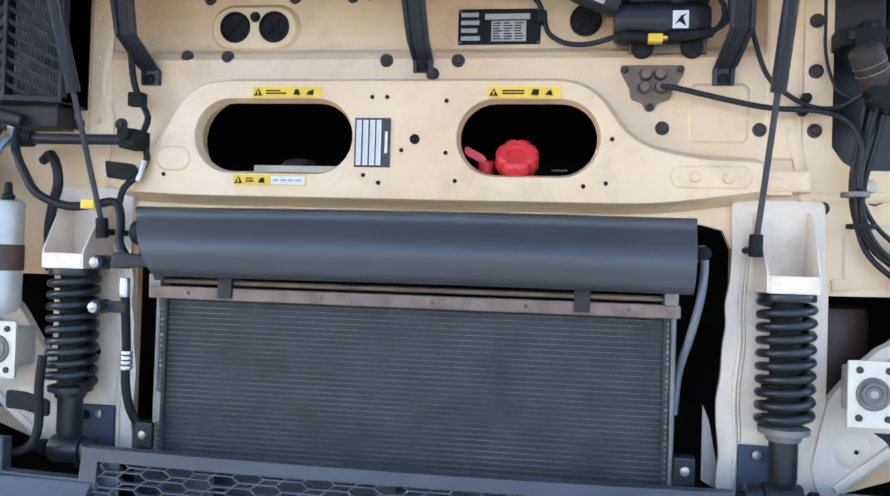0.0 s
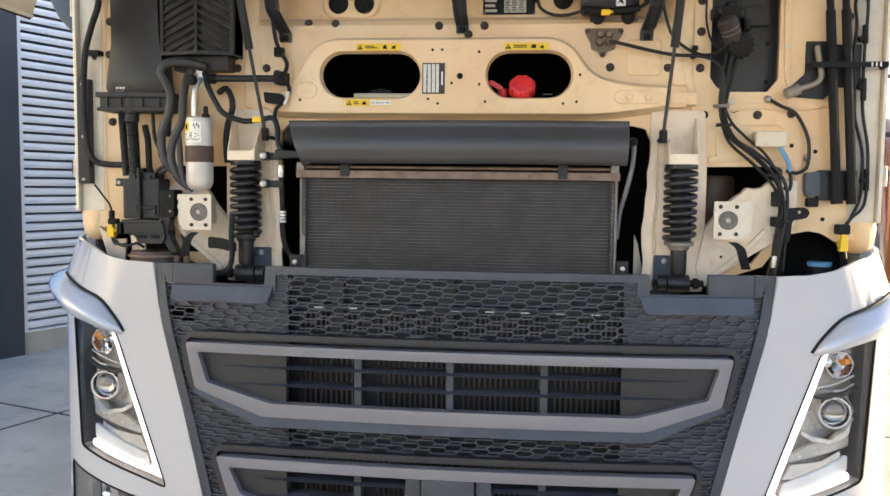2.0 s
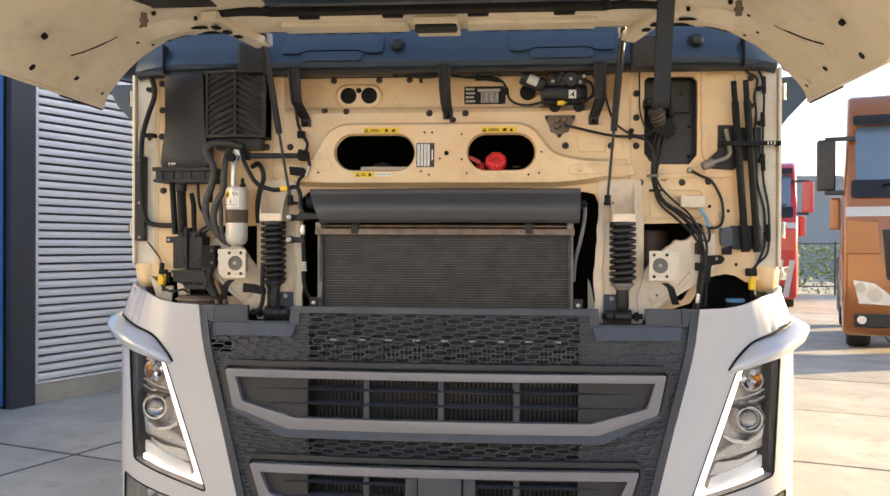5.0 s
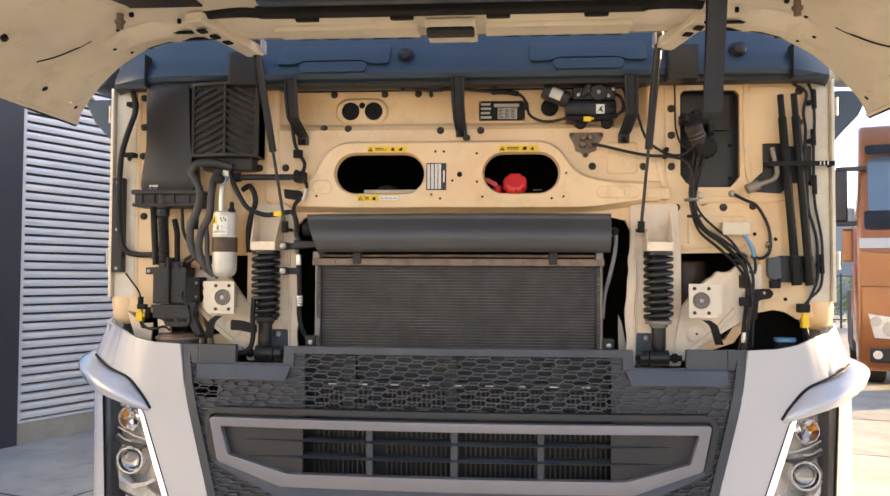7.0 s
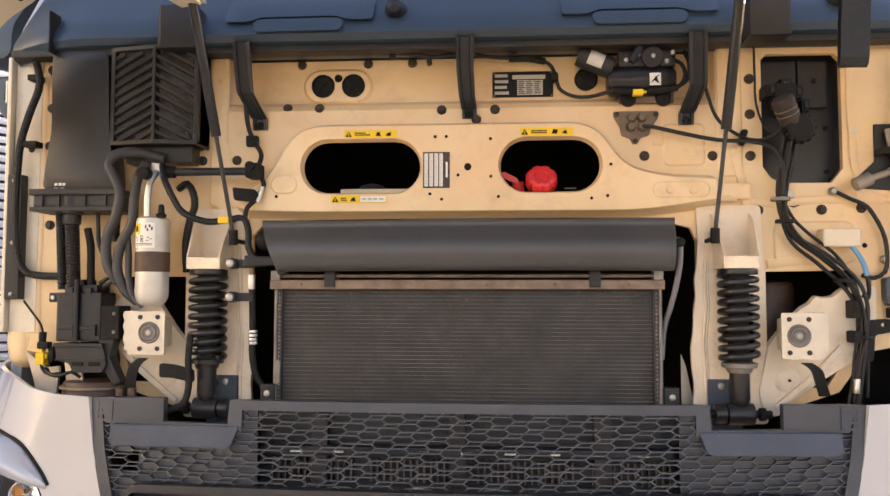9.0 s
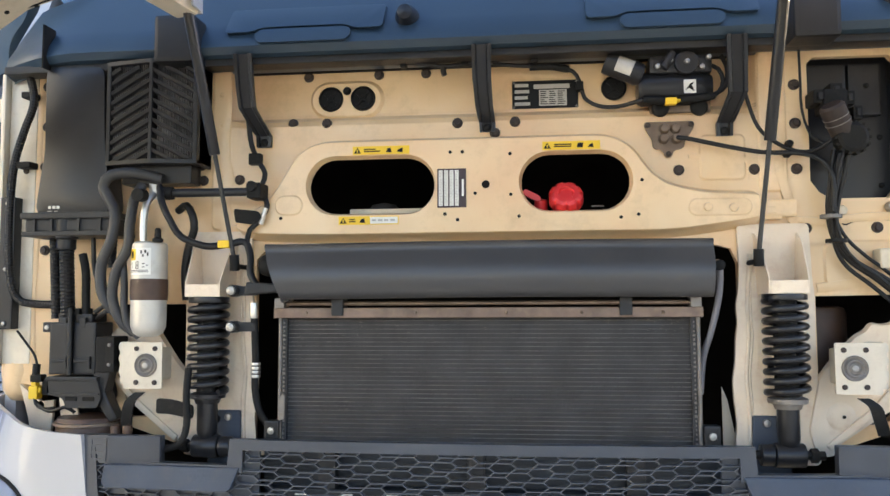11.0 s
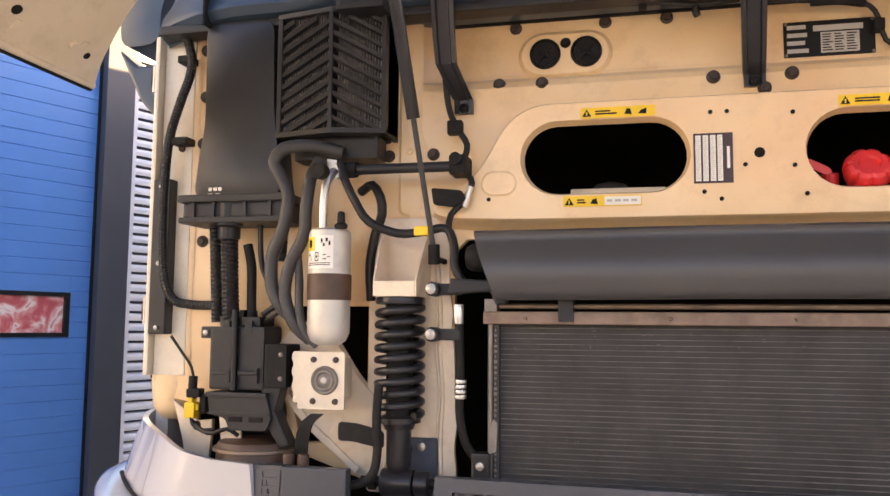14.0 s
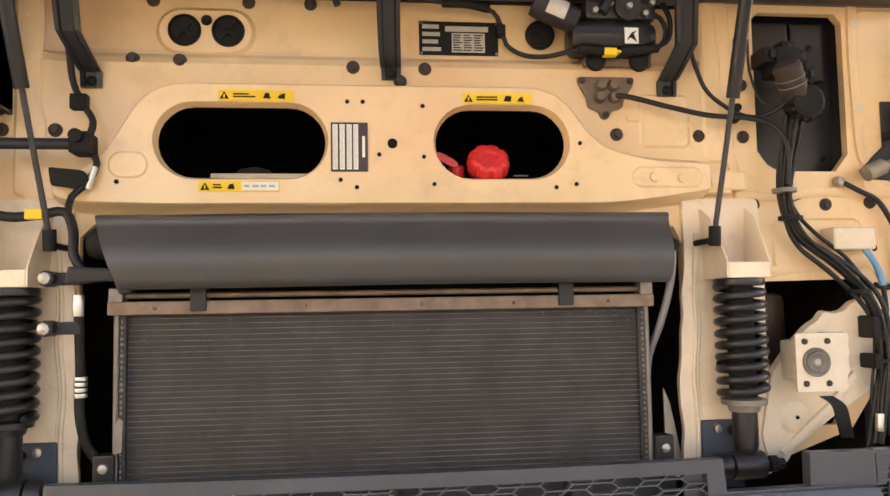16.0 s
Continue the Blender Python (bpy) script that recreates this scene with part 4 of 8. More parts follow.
for sx in (-1, 1):
    lamp, fog = soft_loop(S(LAMP), 0.02), soft_loop(S(FOG), 0.015)
    edge = S([(0.932, 1.308), (0.97, 1.31), (1.02, 1.312), (1.10, 1.325), (1.17, 1.342), (1.215, 1.352)]) + S([(1.297, -0.025, 1.37), (1.334, 0.10, 1.385), (1.337, 0.45, 1.40), (1.337, 0.45, 0.33), (1.297, -0.025, 0.33), (1.15, 0.33), (0.72, 0.33), (0.748, 0.49), (0.80, 0.71), (0.895, 1.10), (0.915, 1.18)])
    shell = bent(edge, [lamp, fog], 0.0, 0.012, sx)
    for v in shell.verts:
        k = min(1, max(0, (v.co.z - 1.245) / 0.05)) * min(1, max(0, (abs(v.co.x) - 1.05) / 0.2))
        v.co.x -= sx * 0.045 * k * k * (3 - 2 * k)
    cp = part("corner_panel", shell, "white", truck, "white painted bumper corner", smooth=55)
    # deflector blade over the lamp: along its gap, its crease and its lower edge
    G = [(1.040, -0.150, 1.087), (1.066, -0.150, 1.127), (1.124, -0.138, 1.183), (1.205, -0.100, 1.212), (1.262, -0.050, 1.236), (1.292, 0.0, 1.252), (1.306, 0.05, 1.262), (1.316, 0.10, 1.268)]
    K = [(1.043, -0.156, 1.083), (1.085, -0.176, 1.106), (1.150, -0.182, 1.142), (1.225, -0.158, 1.168), (1.295, -0.105, 1.194), (1.350, -0.045, 1.216), (1.380, 0.02, 1.238), (1.383, 0.09, 1.250)]
    E = [(1.046, -0.152, 1.078), (1.085, -0.166, 1.092), (1.145, -0.168, 1.112), (1.215, -0.142, 1.132), (1.285, -0.090, 1.156), (1.341, -0.033, 1.178), (1.373, 0.03, 1.194), (1.377, 0.10, 1.202)]
    bm = bmesh.new()
    fine = []
    sub = 5
    for c, L in enumerate((G, K, E)):
        P = [Vector(p) for p in L]
        P = [2 * P[0] - P[1]] + P + [2 * P[-1] - P[-2]]
        row = []
        for n in range(1, len(P) - 2):
            for q in range(sub):
                t = q / sub
                a, b, d, f = P[n - 1], P[n], P[n + 1], P[n + 2]
                row.append(0.5 * (2 * b + (d - a) * t + (2 * a - 5 * b + 4 * d - f) * t * t + (3 * b - a - 3 * d + f) * t ** 3))
        fine.append(row + [P[-2]])
    lines = []
    for g, k, e in zip(*fine):
        top = [g + (k - g) * t + Vector((0, -0.004, 0.006)) * math.sin(math.pi * t) for t in (0.0, 0.2, 0.4, 0.6, 0.8, 0.93)]
        front = [k + (e - k) * t for t in (0.10, 0.35, 0.65, 0.90)]
        under_ = [e + (Vector((g.x, g.y, e.z + 0.004)) - e) * t + Vector((0, 0, -0.001)) for t in (0.08, 0.7)]
        sec = top + front + under_ + [g + Vector((-0.004, 0.012, -0.010))]
        lines.append([bm.verts.new((sx * p.x, p.y, p.z)) for p in sec])
    m_ = len(lines[0])
    for l0, l1 in zip(lines, lines[1:]):
        for k in range(m_):
            bm.faces.new((l0[k], l0[(k + 1) % m_], l1[(k + 1) % m_], l1[k]))
    bm.faces.new(lines[0])
    bm.faces.new(lines[-1][::-1])
    bmesh.ops.recalc_face_normals(bm, faces=bm.faces)
    part("wind_deflector", bm, "wing", truck, "silver blue wind deflector above the headlight", smooth=50)
    gap = []
    for px_, pz_ in ((1.036, 1.088), (1.064, 1.130), (1.122, 1.187), (1.203, 1.217), (1.260, 1.241), (1.290, 1.256)):
        gap.append((*on_plan(along(px_), -0.001, sx), pz_))
    part("deflector_gap", tube(gap, 0.0045, 8), "rubber", cp, smooth=60)
    # headlight
    H = part("headlight", bent(grow(lamp, 0.004), [], 0.075, 0.08, sx), "housing", truck, "clear headlight with a bright daytime running strip", smooth=30)
    wall = bmesh.new()
    n = len(lamp)
    for d0, d1 in ((0.0, 0.078),):
        a = [wall.verts.new((*on_plan(s, d0, sx), z)) for s, z in lamp]
        c = [wall.verts.new((*on_plan(s, d1, sx), z)) for s, z in lamp]
        for k in range(n):
            wall.faces.new((a[k], a[(k + 1) % n], c[(k + 1) % n], c[k]))
    part("bowl", wall, "housing", H)
    rim_ = bent(grow(lamp, 0.002), [grow(lamp, -0.0025)], -0.0015, 0.006, sx)
    part("seal", rim_, "rubber", H)
    drl = S([(1.080, 1.084), (0.915, 0.617), (1.19, 0.702), (1.185, 0.724), (1.08, 0.680), (0.975, 0.648), (0.955, 0.664), (1.100, 1.086)])
    part("daylight_strip", bent(soft_loop(drl, 0.008), [], 0.022, 0.03, sx), "drl", H, "lit white daytime running strip")
    part("strip_lens", bent(soft_loop(S([(1.19, 0.724), (1.08, 0.680), (0.975, 0.648), (0.985, 0.69), (1.19, 0.77)]), 0.008), [], 0.034, 0.04, sx), "paper", H)
    dark = S([(1.238, 1.13), (1.205, 1.124), (1.196, 0.75), (1.21, 0.705)])
    part("side_blade", bent(dark, [], 0.006, 0.05, sx), "satin", H)
    for s0, z0, s1, z1 in ((1.20, 1.01, 1.06, 0.975), (1.20, 0.985, 1.13, 0.968)):
        q0, q1 = on_plan(along(s0), 0.035, sx), on_plan(along(s1), 0.035, sx)
        part("bezel_rib", tube([(*q0, z0), ((q0[0] + q1[0]) / 2, (q0[1] + q1[1]) / 2, (z0 + z1) / 2 - 0.008), (*q1, z1)], 0.004, 8), "housing", H, smooth=60)
    q0 = on_plan(along(1.11), 0.03, sx)
    part("bulb_shield", lathe([(0.002, -0.012), (0.012, -0.016), (0.02, -0.03), (0.022, -0.05)], (*q0, 1.05), "y", 16), "chrome", H, smooth=40)
    lx, lz = along(1.122), 0.905
    def disc(name, s, z, prof, mat, seg=24):
        x, y = on_plan(s, 0, sx)
        part(name, lathe(prof, (x, y, z), "y", seg), mat, H, smooth=40)
    disc("lens_bezel", lx, lz, [(0.050, -0.066), (0.066, -0.068), (0.070, -0.060), (0.064, -0.050), (0.053, -0.040), (0.050, -0.050)], "housing", 6)
    disc("lens_ring", lx, lz, [(0.038, -0.05), (0.050, -0.05), (0.052, -0.035), (0.047, -0.022), (0.041, -0.022), (0.038, -0.04)], "chrome")
    disc("lens_hood", lx, lz, [(0.004, -0.062), (0.036, -0.060), (0.039, -0.046), (0.039, -0.040), (0.037, -0.040), (0.030, -0.056)], "satin")
    disc("projector_lens", lx, lz, [(0.003, -0.020), (0.016, -0.023), (0.030, -0.031), (0.037, -0.042), (0.037, -0.048)], "projector")
    for k, (fx, fz) in enumerate(((1.165, 1.075), (1.155, 1.035), (1.178, 1.05), (1.15, 1.01), (1.185, 1.085))):
        px_, py_ = on_plan(along(fx), 0.05, sx)
        fb = box(-0.010, 0.010, -0.008, 0.008, -0.013, 0.013, 0.002)
        bmesh.ops.transform(fb, verts=fb.verts, matrix=pose(px_, py_, fz, 20 + 25 * k, 30 - 20 * k, 15 * k))
        part("facet", fb, "amber" if k == 2 else "chrome", H)
    px_, py_ = on_plan(along(1.135), 0, sx)
    part("upper_reflector", lathe([(0.005, -0.072), (0.015, -0.070), (0.025, -0.062), (0.032, -0.050), (0.036, -0.036), (0.039, -0.036), (0.034, -0.056), (0.026, -0.070), (0.005, -0.078)], (px_, py_, 1.045), "y", 24), "chrome", H, smooth=50)
    part("upper_bulb", lathe([(0.001, -0.050), (0.004, -0.052), (0.005, -0.064), (0.007, -0.071)], (px_, py_, 1.045), "y", 14), "silver", H, "bare bulb", smooth=40)
    part("swoosh", bent(S([(1.205, 0.985), (1.15, 0.962), (1.085, 0.955), (1.045, 0.963), (1.04, 0.956), (1.085, 0.944), (1.15, 0.950), (1.205, 0.972)]), [], 0.024, 0.05, sx), "satin", H)
    part("swoosh", bent(S([(1.195, 0.885), (1.165, 0.848), (1.12, 0.825), (1.06, 0.835), (1.03, 0.852), (1.025, 0.842), (1.06, 0.822), (1.12, 0.810), (1.172, 0.832), (1.198, 0.868)]), [], 0.022, 0.05, sx), "chrome", H)
    part("lower_reflector", bent(S([(1.19, 0.795), (1.10, 0.755), (1.01, 0.745), (0.985, 0.70), (1.08, 0.705), (1.19, 0.765)]), [], 0.040, 0.052, sx), "chrome", H)
    part("bezel", bent(S([(1.19, 0.84), (1.06, 0.81), (1.005, 0.775), (1.00, 0.755), (1.19, 0.80)]), [], 0.034, 0.05, sx), "housing", H)
    lens_ob = part("lens_cover", bent(grow(lamp, -0.002), [], 0.002, 0.005, sx), "lens", H, "clear lens cover", smooth=30)
    lens_ob.visible_shadow = False
    # corner lamp
    F = part("fog_lamp", bent(grow(fog, 0.003), [], 0.06, 0.065, sx), "chrome", truck, "clear corner lamp under the headlight", smooth=30)
    wall = bmesh.new()
    n = len(fog)
    a = [wall.verts.new((*on_plan(s, 0, sx), z)) for s, z in fog]
    c = [wall.verts.new((*on_plan(s, 0.062, sx), z)) for s, z in fog]
    for k in range(n):
        wall.faces.new((a[k], a[(k + 1) % n], c[(k + 1) % n], c[k]))
    part("bowl", wall, "housing", F)
    part("seal", bent(grow(fog, 0.002), [grow(fog, -0.004)], -0.0015, 0.006, sx), "rubber", F)
    for x, z in ((1.13, 0.535), (1.01, 0.505)):
        px_, py_ = on_plan(along(x), 0, sx)
        part("bulb", lathe([(0.003, -0.025), (0.015, -0.03), (0.02, -0.045), (0.03, -0.06)], (px_, py_, z), "y", 12), "chrome", F, smooth=40)
    part("divider", bent(S([(1.105, 0.59), (1.075, 0.58), (1.06, 0.42), (1.09, 0.42)]), [], 0.01, 0.05, sx), "housing", F)
    lc = part("lens_cover", bent(grow(fog, -0.003), [], 0.002, 0.005, sx), "lens", F, smooth=30)
    lc.visible_shadow = False

# ---------------------------------------------------------------- grille
def gy(x, z):
    """The grille's front, by place."""
    return -0.218 + 0.052 * (abs(x) / 0.93) ** 2 + interp([(0.5, 0.004), (1.10, 0.0), (1.31, 0.018)], z)
def inside(loop, x, z):
    c, n = False, len(loop)
    for i in range(n):
        (x0, z0), (x1, z1) = loop[i], loop[i - 1]
        if (z0 > z) != (z1 > z) and x < (x1 - x0) * (z - z0) / (z1 - z0) + x0:
            c = not c
    return c

L1 = [(-0.803, 1.077), (0.803, 1.077), (0.774, 0.937), (0.56, 0.862), (-0.56, 0.862), (-0.774, 0.937)]
L1i = [(-0.764, 1.049), (0.764, 1.049), (0.736, 0.958), (0.535, 0.903), (-0.535, 0.903), (-0.736, 0.958)]
L2 = [(-0.709, 0.731), (0.709, 0.731), (0.668, 0.60), (0.49, 0.533), (-0.49, 0.533), (-0.668, 0.60)]
L2i = [(-0.668, 0.70), (0.668, 0.70), (0.632, 0.622), (0.465, 0.572), (-0.465, 0.572), (-0.632, 0.622)]
GR = [(-0.928, 1.302), (-0.57, 1.302), (-0.57, 1.245), (-0.555, 1.24), (0.555, 1.24), (0.57, 1.245), (0.57, 1.302), (0.928, 1.302), (0.915, 1.18), (0.895, 1.10), (0.80, 0.71), (0.748, 0.49), (0.72, 0.33), (-0.72, 0.33), (-0.748, 0.49), (-0.80, 0.71), (-0.895, 1.10), (-0.915, 1.18)]
grille = part("grille", slab([(-0.932, 1.306), (-0.868, 1.308), (-0.866, 1.25), (-0.570, 1.25), (-0.567, 1.306), (0.567, 1.306), (0.570, 1.25), (0.866, 1.25), (0.868, 1.308), (0.932, 1.306), (0.917, 1.18), (0.897, 1.10), (0.80, 0.71), (0.748, 0.49), (0.72, 0.33), (-0.72, 0.33), (-0.748, 0.49), (-0.80, 0.71), (-0.897, 1.10), (-0.917, 1.18)],
    [[(-0.90, 1.285), (-0.888, 1.245), (-0.535, 1.235), (-0.535, 1.283), (0.535, 1.283), (0.535, 1.235), (0.888, 1.245), (0.90, 1.285), (0.885, 1.18), (0.866, 1.10), (0.77, 0.71), (0.72, 0.49), (0.70, 0.38), (-0.70, 0.38), (-0.72, 0.49), (-0.77, 0.71), (-0.866, 1.10), (-0.885, 1.18)]], -0.004, 0.02, 0.0, bend=gy, cuts=[x * 0.1 for x in range(-9, 10)]), "grille", truck, "dark grey plastic grille with a honeycomb mesh")

MESH = [(-0.925, 1.246), (-0.540, 1.246), (-0.540, 1.288), (0.540, 1.288), (0.540, 1.246), (0.925, 1.246), *GR[8:]]
def honeycomb():
    """Wide flat hexagons in rising rows, with a small slanted cell between each four of them."""
    verts, faces = [], []
    w, f, h = 0.0294, 0.0172, 0.0095
    def bar(p, q, wd=0.00105, d=0.009):
        m = ((p[0] + q[0]) / 2, (p[1] + q[1]) / 2)
        if not inside(MESH, *m) or inside(L1g, *m) or inside(L2g, *m):
            return
        t = Vector((q[0] - p[0], q[1] - p[1])).normalized()
        nx, nz = -t.y * wd, t.x * wd
        i = len(verts)
        for (x, z) in (p, q):
            y = gy(x, z)
            for s in (-1, 1):
                verts.append((x + s * nx, y, z + s * nz))
                verts.append((x + s * nx * 1.6, y + d, z + s * nz * 1.6))
        for c in ((0, 2, 6, 4), (0, 4, 5, 1), (2, 3, 7, 6), (0, 1, 3, 2), (4, 6, 7, 5)):
            faces.append(tuple(i + k for k in c))
    L1g, L2g = grow(L1, 0.012), grow(L2, 0.012)
    for i in range(-42, 43):
        for j in range(-62, 63):
            x, z = -0.374 + i * (f + w) + j * 2 * f, 1.276 + i * h - j * 2 * h
            if abs(x) > 1.0 or not 0.30 < z < 1.32:
                continue
            ul, ur, r, lr, ll, l = (x - f, z + h), (x + f, z + h), (x + w, z), (x + f, z - h), (x - f, z - h), (x - w, z)
            for p, q in ((ul, ur), (ur, r), (r, lr), (lr, ll), (l, ul)):
                bar(p, q)
    me = bpy.data.meshes.new("honeycomb")
    me.from_pydata(verts, [], faces)
    me.materials.append(M["mesh"])
    ob = new("honeycomb_mesh", me)
    under(ob, grille)
    return tagged(ob, "honeycomb mesh of flat hexagons", kind="stuff")
honeycomb()
for sx in (-1, 1):
    back = [(sx * x, z) for x, z in [(0.500, 1.295), (0.555, 1.29), (0.560, 1.240), (0.905, 1.240), (0.88, 1.10), (0.79, 0.71), (0.74, 0.49), (0.715, 0.35), (0.500, 0.35)]]
    part("blanking_panel", slab(back, [[(sx * x, z) for x, z in ((0.80, 1.175), (0.885, 1.175), (0.875, 1.13), (0.80, 1.13))]] if sx < 0 else [], 0.012, 0.02, bend=gy, cuts=[sx * c for c in (0.6, 0.7, 0.8)]), "grille", grille)
    # top tab, step plate and little corner slots
    part("tab", slab([(sx * x, z) for x, z in ((0.737, 1.308), (0.864, 1.308), (0.864, 1.243), (0.737, 1.243))], [], -0.002, 0.025, 0.003, bend=lambda x, z: -0.168), "grille", truck, "flat dark cover tab")
    st = slab([(sx * x, z) for x, z in ((0.540, 1.246), (0.862, 1.246), (0.862, 1.208), (0.852, 1.197), (0.566, 1.195), (0.556, 1.200))], [], 0, 0.03, 0.004, bend=lambda x, z: -0.212 + (1.243 - z) * -0.35 + 0.03 * abs(x))
    part("step_plate", st, "step", truck, "blue grey ribbed step plate")
    part("corner_slot", slab([(sx * x, z) for x, z in ((0.870, 1.300), (0.924, 1.300), (0.92, 1.25), (0.870, 1.25))], [[(sx * x, z) for x, z in ((0.876, 1.296 - k * 0.0155), (0.908, 1.296 - k * 0.0155), (0.907, 1.286 - k * 0.0155), (0.876, 1.286 - k * 0.0155))] for k in range(3)], -0.006, 0.004, bend=gy), "grille", grille)

def louvre(Lo, Li, zs, v_at, name, centre=False):
    sur = part("louvre_surround", slab(grow(soft_loop(Lo, 0.03), 0.030), [soft_loop(grow(Lo, 0.010), 0.03)], -0.026, 0.006, 0.004, bend=gy, cuts=[x * 0.12 for x in range(-6, 7)]), "blank", truck, "dark recess frame of the louvre")
    lip = [Lo[2], (Lo[2][0] + 0.012, Lo[2][1] - 0.01), (Lo[3][0] + 0.02, Lo[3][1] - 0.032), (Lo[4][0] - 0.02, Lo[4][1] - 0.032), (Lo[5][0] - 0.012, Lo[5][1] - 0.01), Lo[5], Lo[4], Lo[3]]
    part("lip", slab(lip, [], -0.045, 0.02, 0.004, bend=gy, cuts=[x * 0.12 for x in range(-6, 7)]), "step", sur)
    fr = part("louvre_frame", slab(soft_loop(Lo, 0.012), [soft_loop(Li, 0.008)], -0.050, -0.012, 0.005, bend=gy, cuts=[x * 0.12 for x in range(-6, 7)]), "frame", truck, "satin grey louvre frame", smooth=40)
    for sx in (-1, 1):
        side = [(sx * 0.492, Li[0][1] + 0.004), (sx * (Li[1][0] + 0.004), Li[0][1] + 0.004), (sx * (Li[2][0] + 0.004), Li[2][1]), (sx * Li[3][0], Li[3][1] - 0.004), (sx * 0.492, Li[3][1] - 0.004)]
        part("side_blank", slab(side, [], -0.022, -0.010, bend=gy, cuts=[sx * c for c in (0.55, 0.61, 0.67)]), "blank", fr)
    wide = Li[2][0] - 0.05
    for z in zs:
        spans = [(-wide, wide)] if not centre else [(-wide, -0.11), (0.11, wide)]
        for a, c in spans:
            n = 9
            bm = bmesh.new()
            rows = []
            for k in range(n + 1):
                x = a + (c - a) * k / n
                e = min(1, (wide - abs(x)) / 0.10 + 0.15)
                y = gy(x, z)
                rows.append([bm.verts.new(p) for p in ((x, y - 0.022 - 0.014 * e, z), (x, y - 0.016, z + 0.006 * e), (x, y + 0.02, z + 0.008 * e), (x, y + 0.02, z - 0.004 * e), (x, y - 0.018, z - 0.005 * e))])
            for r0, r1 in zip(rows, rows[1:]):
                for k in range(5):
                    bm.faces.new((r0[k], r0[(k + 1) % 5], r1[(k + 1) % 5], r1[k]))
            bmesh.ops.recalc_face_normals(bm, faces=bm.faces)
            part("slat", bm, "grille", fr)
    for x in v_at:
        part("mullion", box(x - 0.011, x + 0.011, gy(x, Li[0][1]) - 0.018, gy(x, Li[0][1]) + 0.03, Li[3][1] - 0.004, Li[0][1] + 0.004, 0.003), "grille", fr)
    return fr
louvre(L1, L1i, (1.006, 0.953), (-0.273, 0.0, 0.273), "upper")
louvre(L2, L2i, (0.665, 0.614), (-0.273, 0.273), "lower", True)
part("badge_plate", box(-0.078, 0.078, gy(0, 0.63) - 0.052, gy(0, 0.63) + 0.01, 0.562, 0.700, 0.006), "grille", truck, "plain dark badge plate between the lower slats")
for sx in (-1, 1):
    part("badge_cheek", slab([(sx * x, z) for x, z in ((0.081, 0.70), (0.125, 0.695), (0.132, 0.575), (0.081, 0.565))], [], -0.04, 0.0, 0.005, bend=gy), "grille", truck)
part("tow_eye", lathe([(0.012, 0.004), (0.022, 0.006), (0.026, 0.0), (0.022, -0.004), (0.012, -0.004)], (-0.62, gy(0.62, 0.47) - 0.003, 0.47), "y", 18), "rubber", truck, smooth=40)

# cooler stack behind the mesh
lower = part("charge_cooler", box(-0.52, 0.52, -0.085, -0.06, 0.42, 1.27), "core", truck, "dark cooler behind the grille")
def core_fins():
    bm = bmesh.new()
    for z0, z1 in ((0.80, 1.045), (1.10, 1.155), (0.47, 0.70)):
        x = -0.485
        while x < 0.49:
            if abs((x + 0.273) % 0.273) > 0.02:
                box(x, x + 0.0045, -0.104, -0.084, z0, z1, 0, bm)
            x += 0.0165
    return bm
tagged(part("cooling_fin", core_fins(), "coolfin", lower, kind="stuff"), "rows of short pale cooling fins")
for x in (-0.36, -0.02, 0.33):
    part("cooler_stay", box(x - 0.02, x + 0.02, -0.125, -0.09, 1.09, 1.27, 0.003), "blank", lower)
part("cooler_rail", box(-0.5, 0.5, -0.130, -0.09, 1.168, 1.190, 0.004), "core", lower)
for k in range(9):
    x = -0.43 + k * 0.105
    part("rail_clip", box(x, x + 0.027, -0.137, -0.129, 1.1765, 1.1805, 0.001), "paper", lower)
for k in range(4):
    x = -0.35 + k * 0.19
    part("hose_clip", tube([(x, -0.16, 1.085), (x + 0.02, -0.165, 1.098), (x + 0.07, -0.165, 1.099), (x + 0.10, -0.16, 1.086)], 0.0025, 6), "steel", lower)

# ---------------------------------------------------------------- condenser and air duct
cond = part("condenser", box(-0.494, 0.484, -0.056, -0.035, 1.24, 1.59), "fin", truck, "dusty black air conditioning condenser with bent fins")
for k in range(32):
    z = 1.258 + k * 0.0100
    part("tube", box(-0.470, 0.462, -0.0680, -0.05, z, z + 0.0008), "finrail", cond)
part("fin_pack", box(-0.472, 0.464, -0.0612, -0.05, 1.255, 1.575), "finwave", cond)
for x0, x1 in ((-0.496, -0.482), (0.474, 0.484)):
    part("side_tank", cyl(((x0 + x1) / 2, -0.07, 1.245), ((x0 + x1) / 2, -0.07, 1.585), 0.005, 12, bevel=0.002), "dull", cond)
for x0, x1 in ((-0.482, -0.472), (0.462, 0.473)):
    part("side_plate", box(x0, x1, -0.072, -0.05, 1.25, 1.575, 0.001), "finwave", cond)
header = part("header_bar", box(-0.500, 0.488, -0.092, -0.055, 1.5755, 1.599, 0.003), "headerbar", truck, "weathered brown header bar over the condenser")
for x in (-0.345, 0.318):
    part("clip", box(x - 0.014, x + 0.014, -0.099, -0.05, 1.580, 1.622, 0.003), "black", header)
for x in (-0.16, 0.05, 0.22, 0.4, -0.42):
    part("rivet", lathe([(0.002, 0.003), (0.004, 0.0)], (x, -0.092, 1.587), "y", 8), "bronze", header)
part("upper_pipe", cyl((-0.47, -0.085, 1.609), (0.465, -0.085, 1.609), 0.005, 10), "bronze", truck)
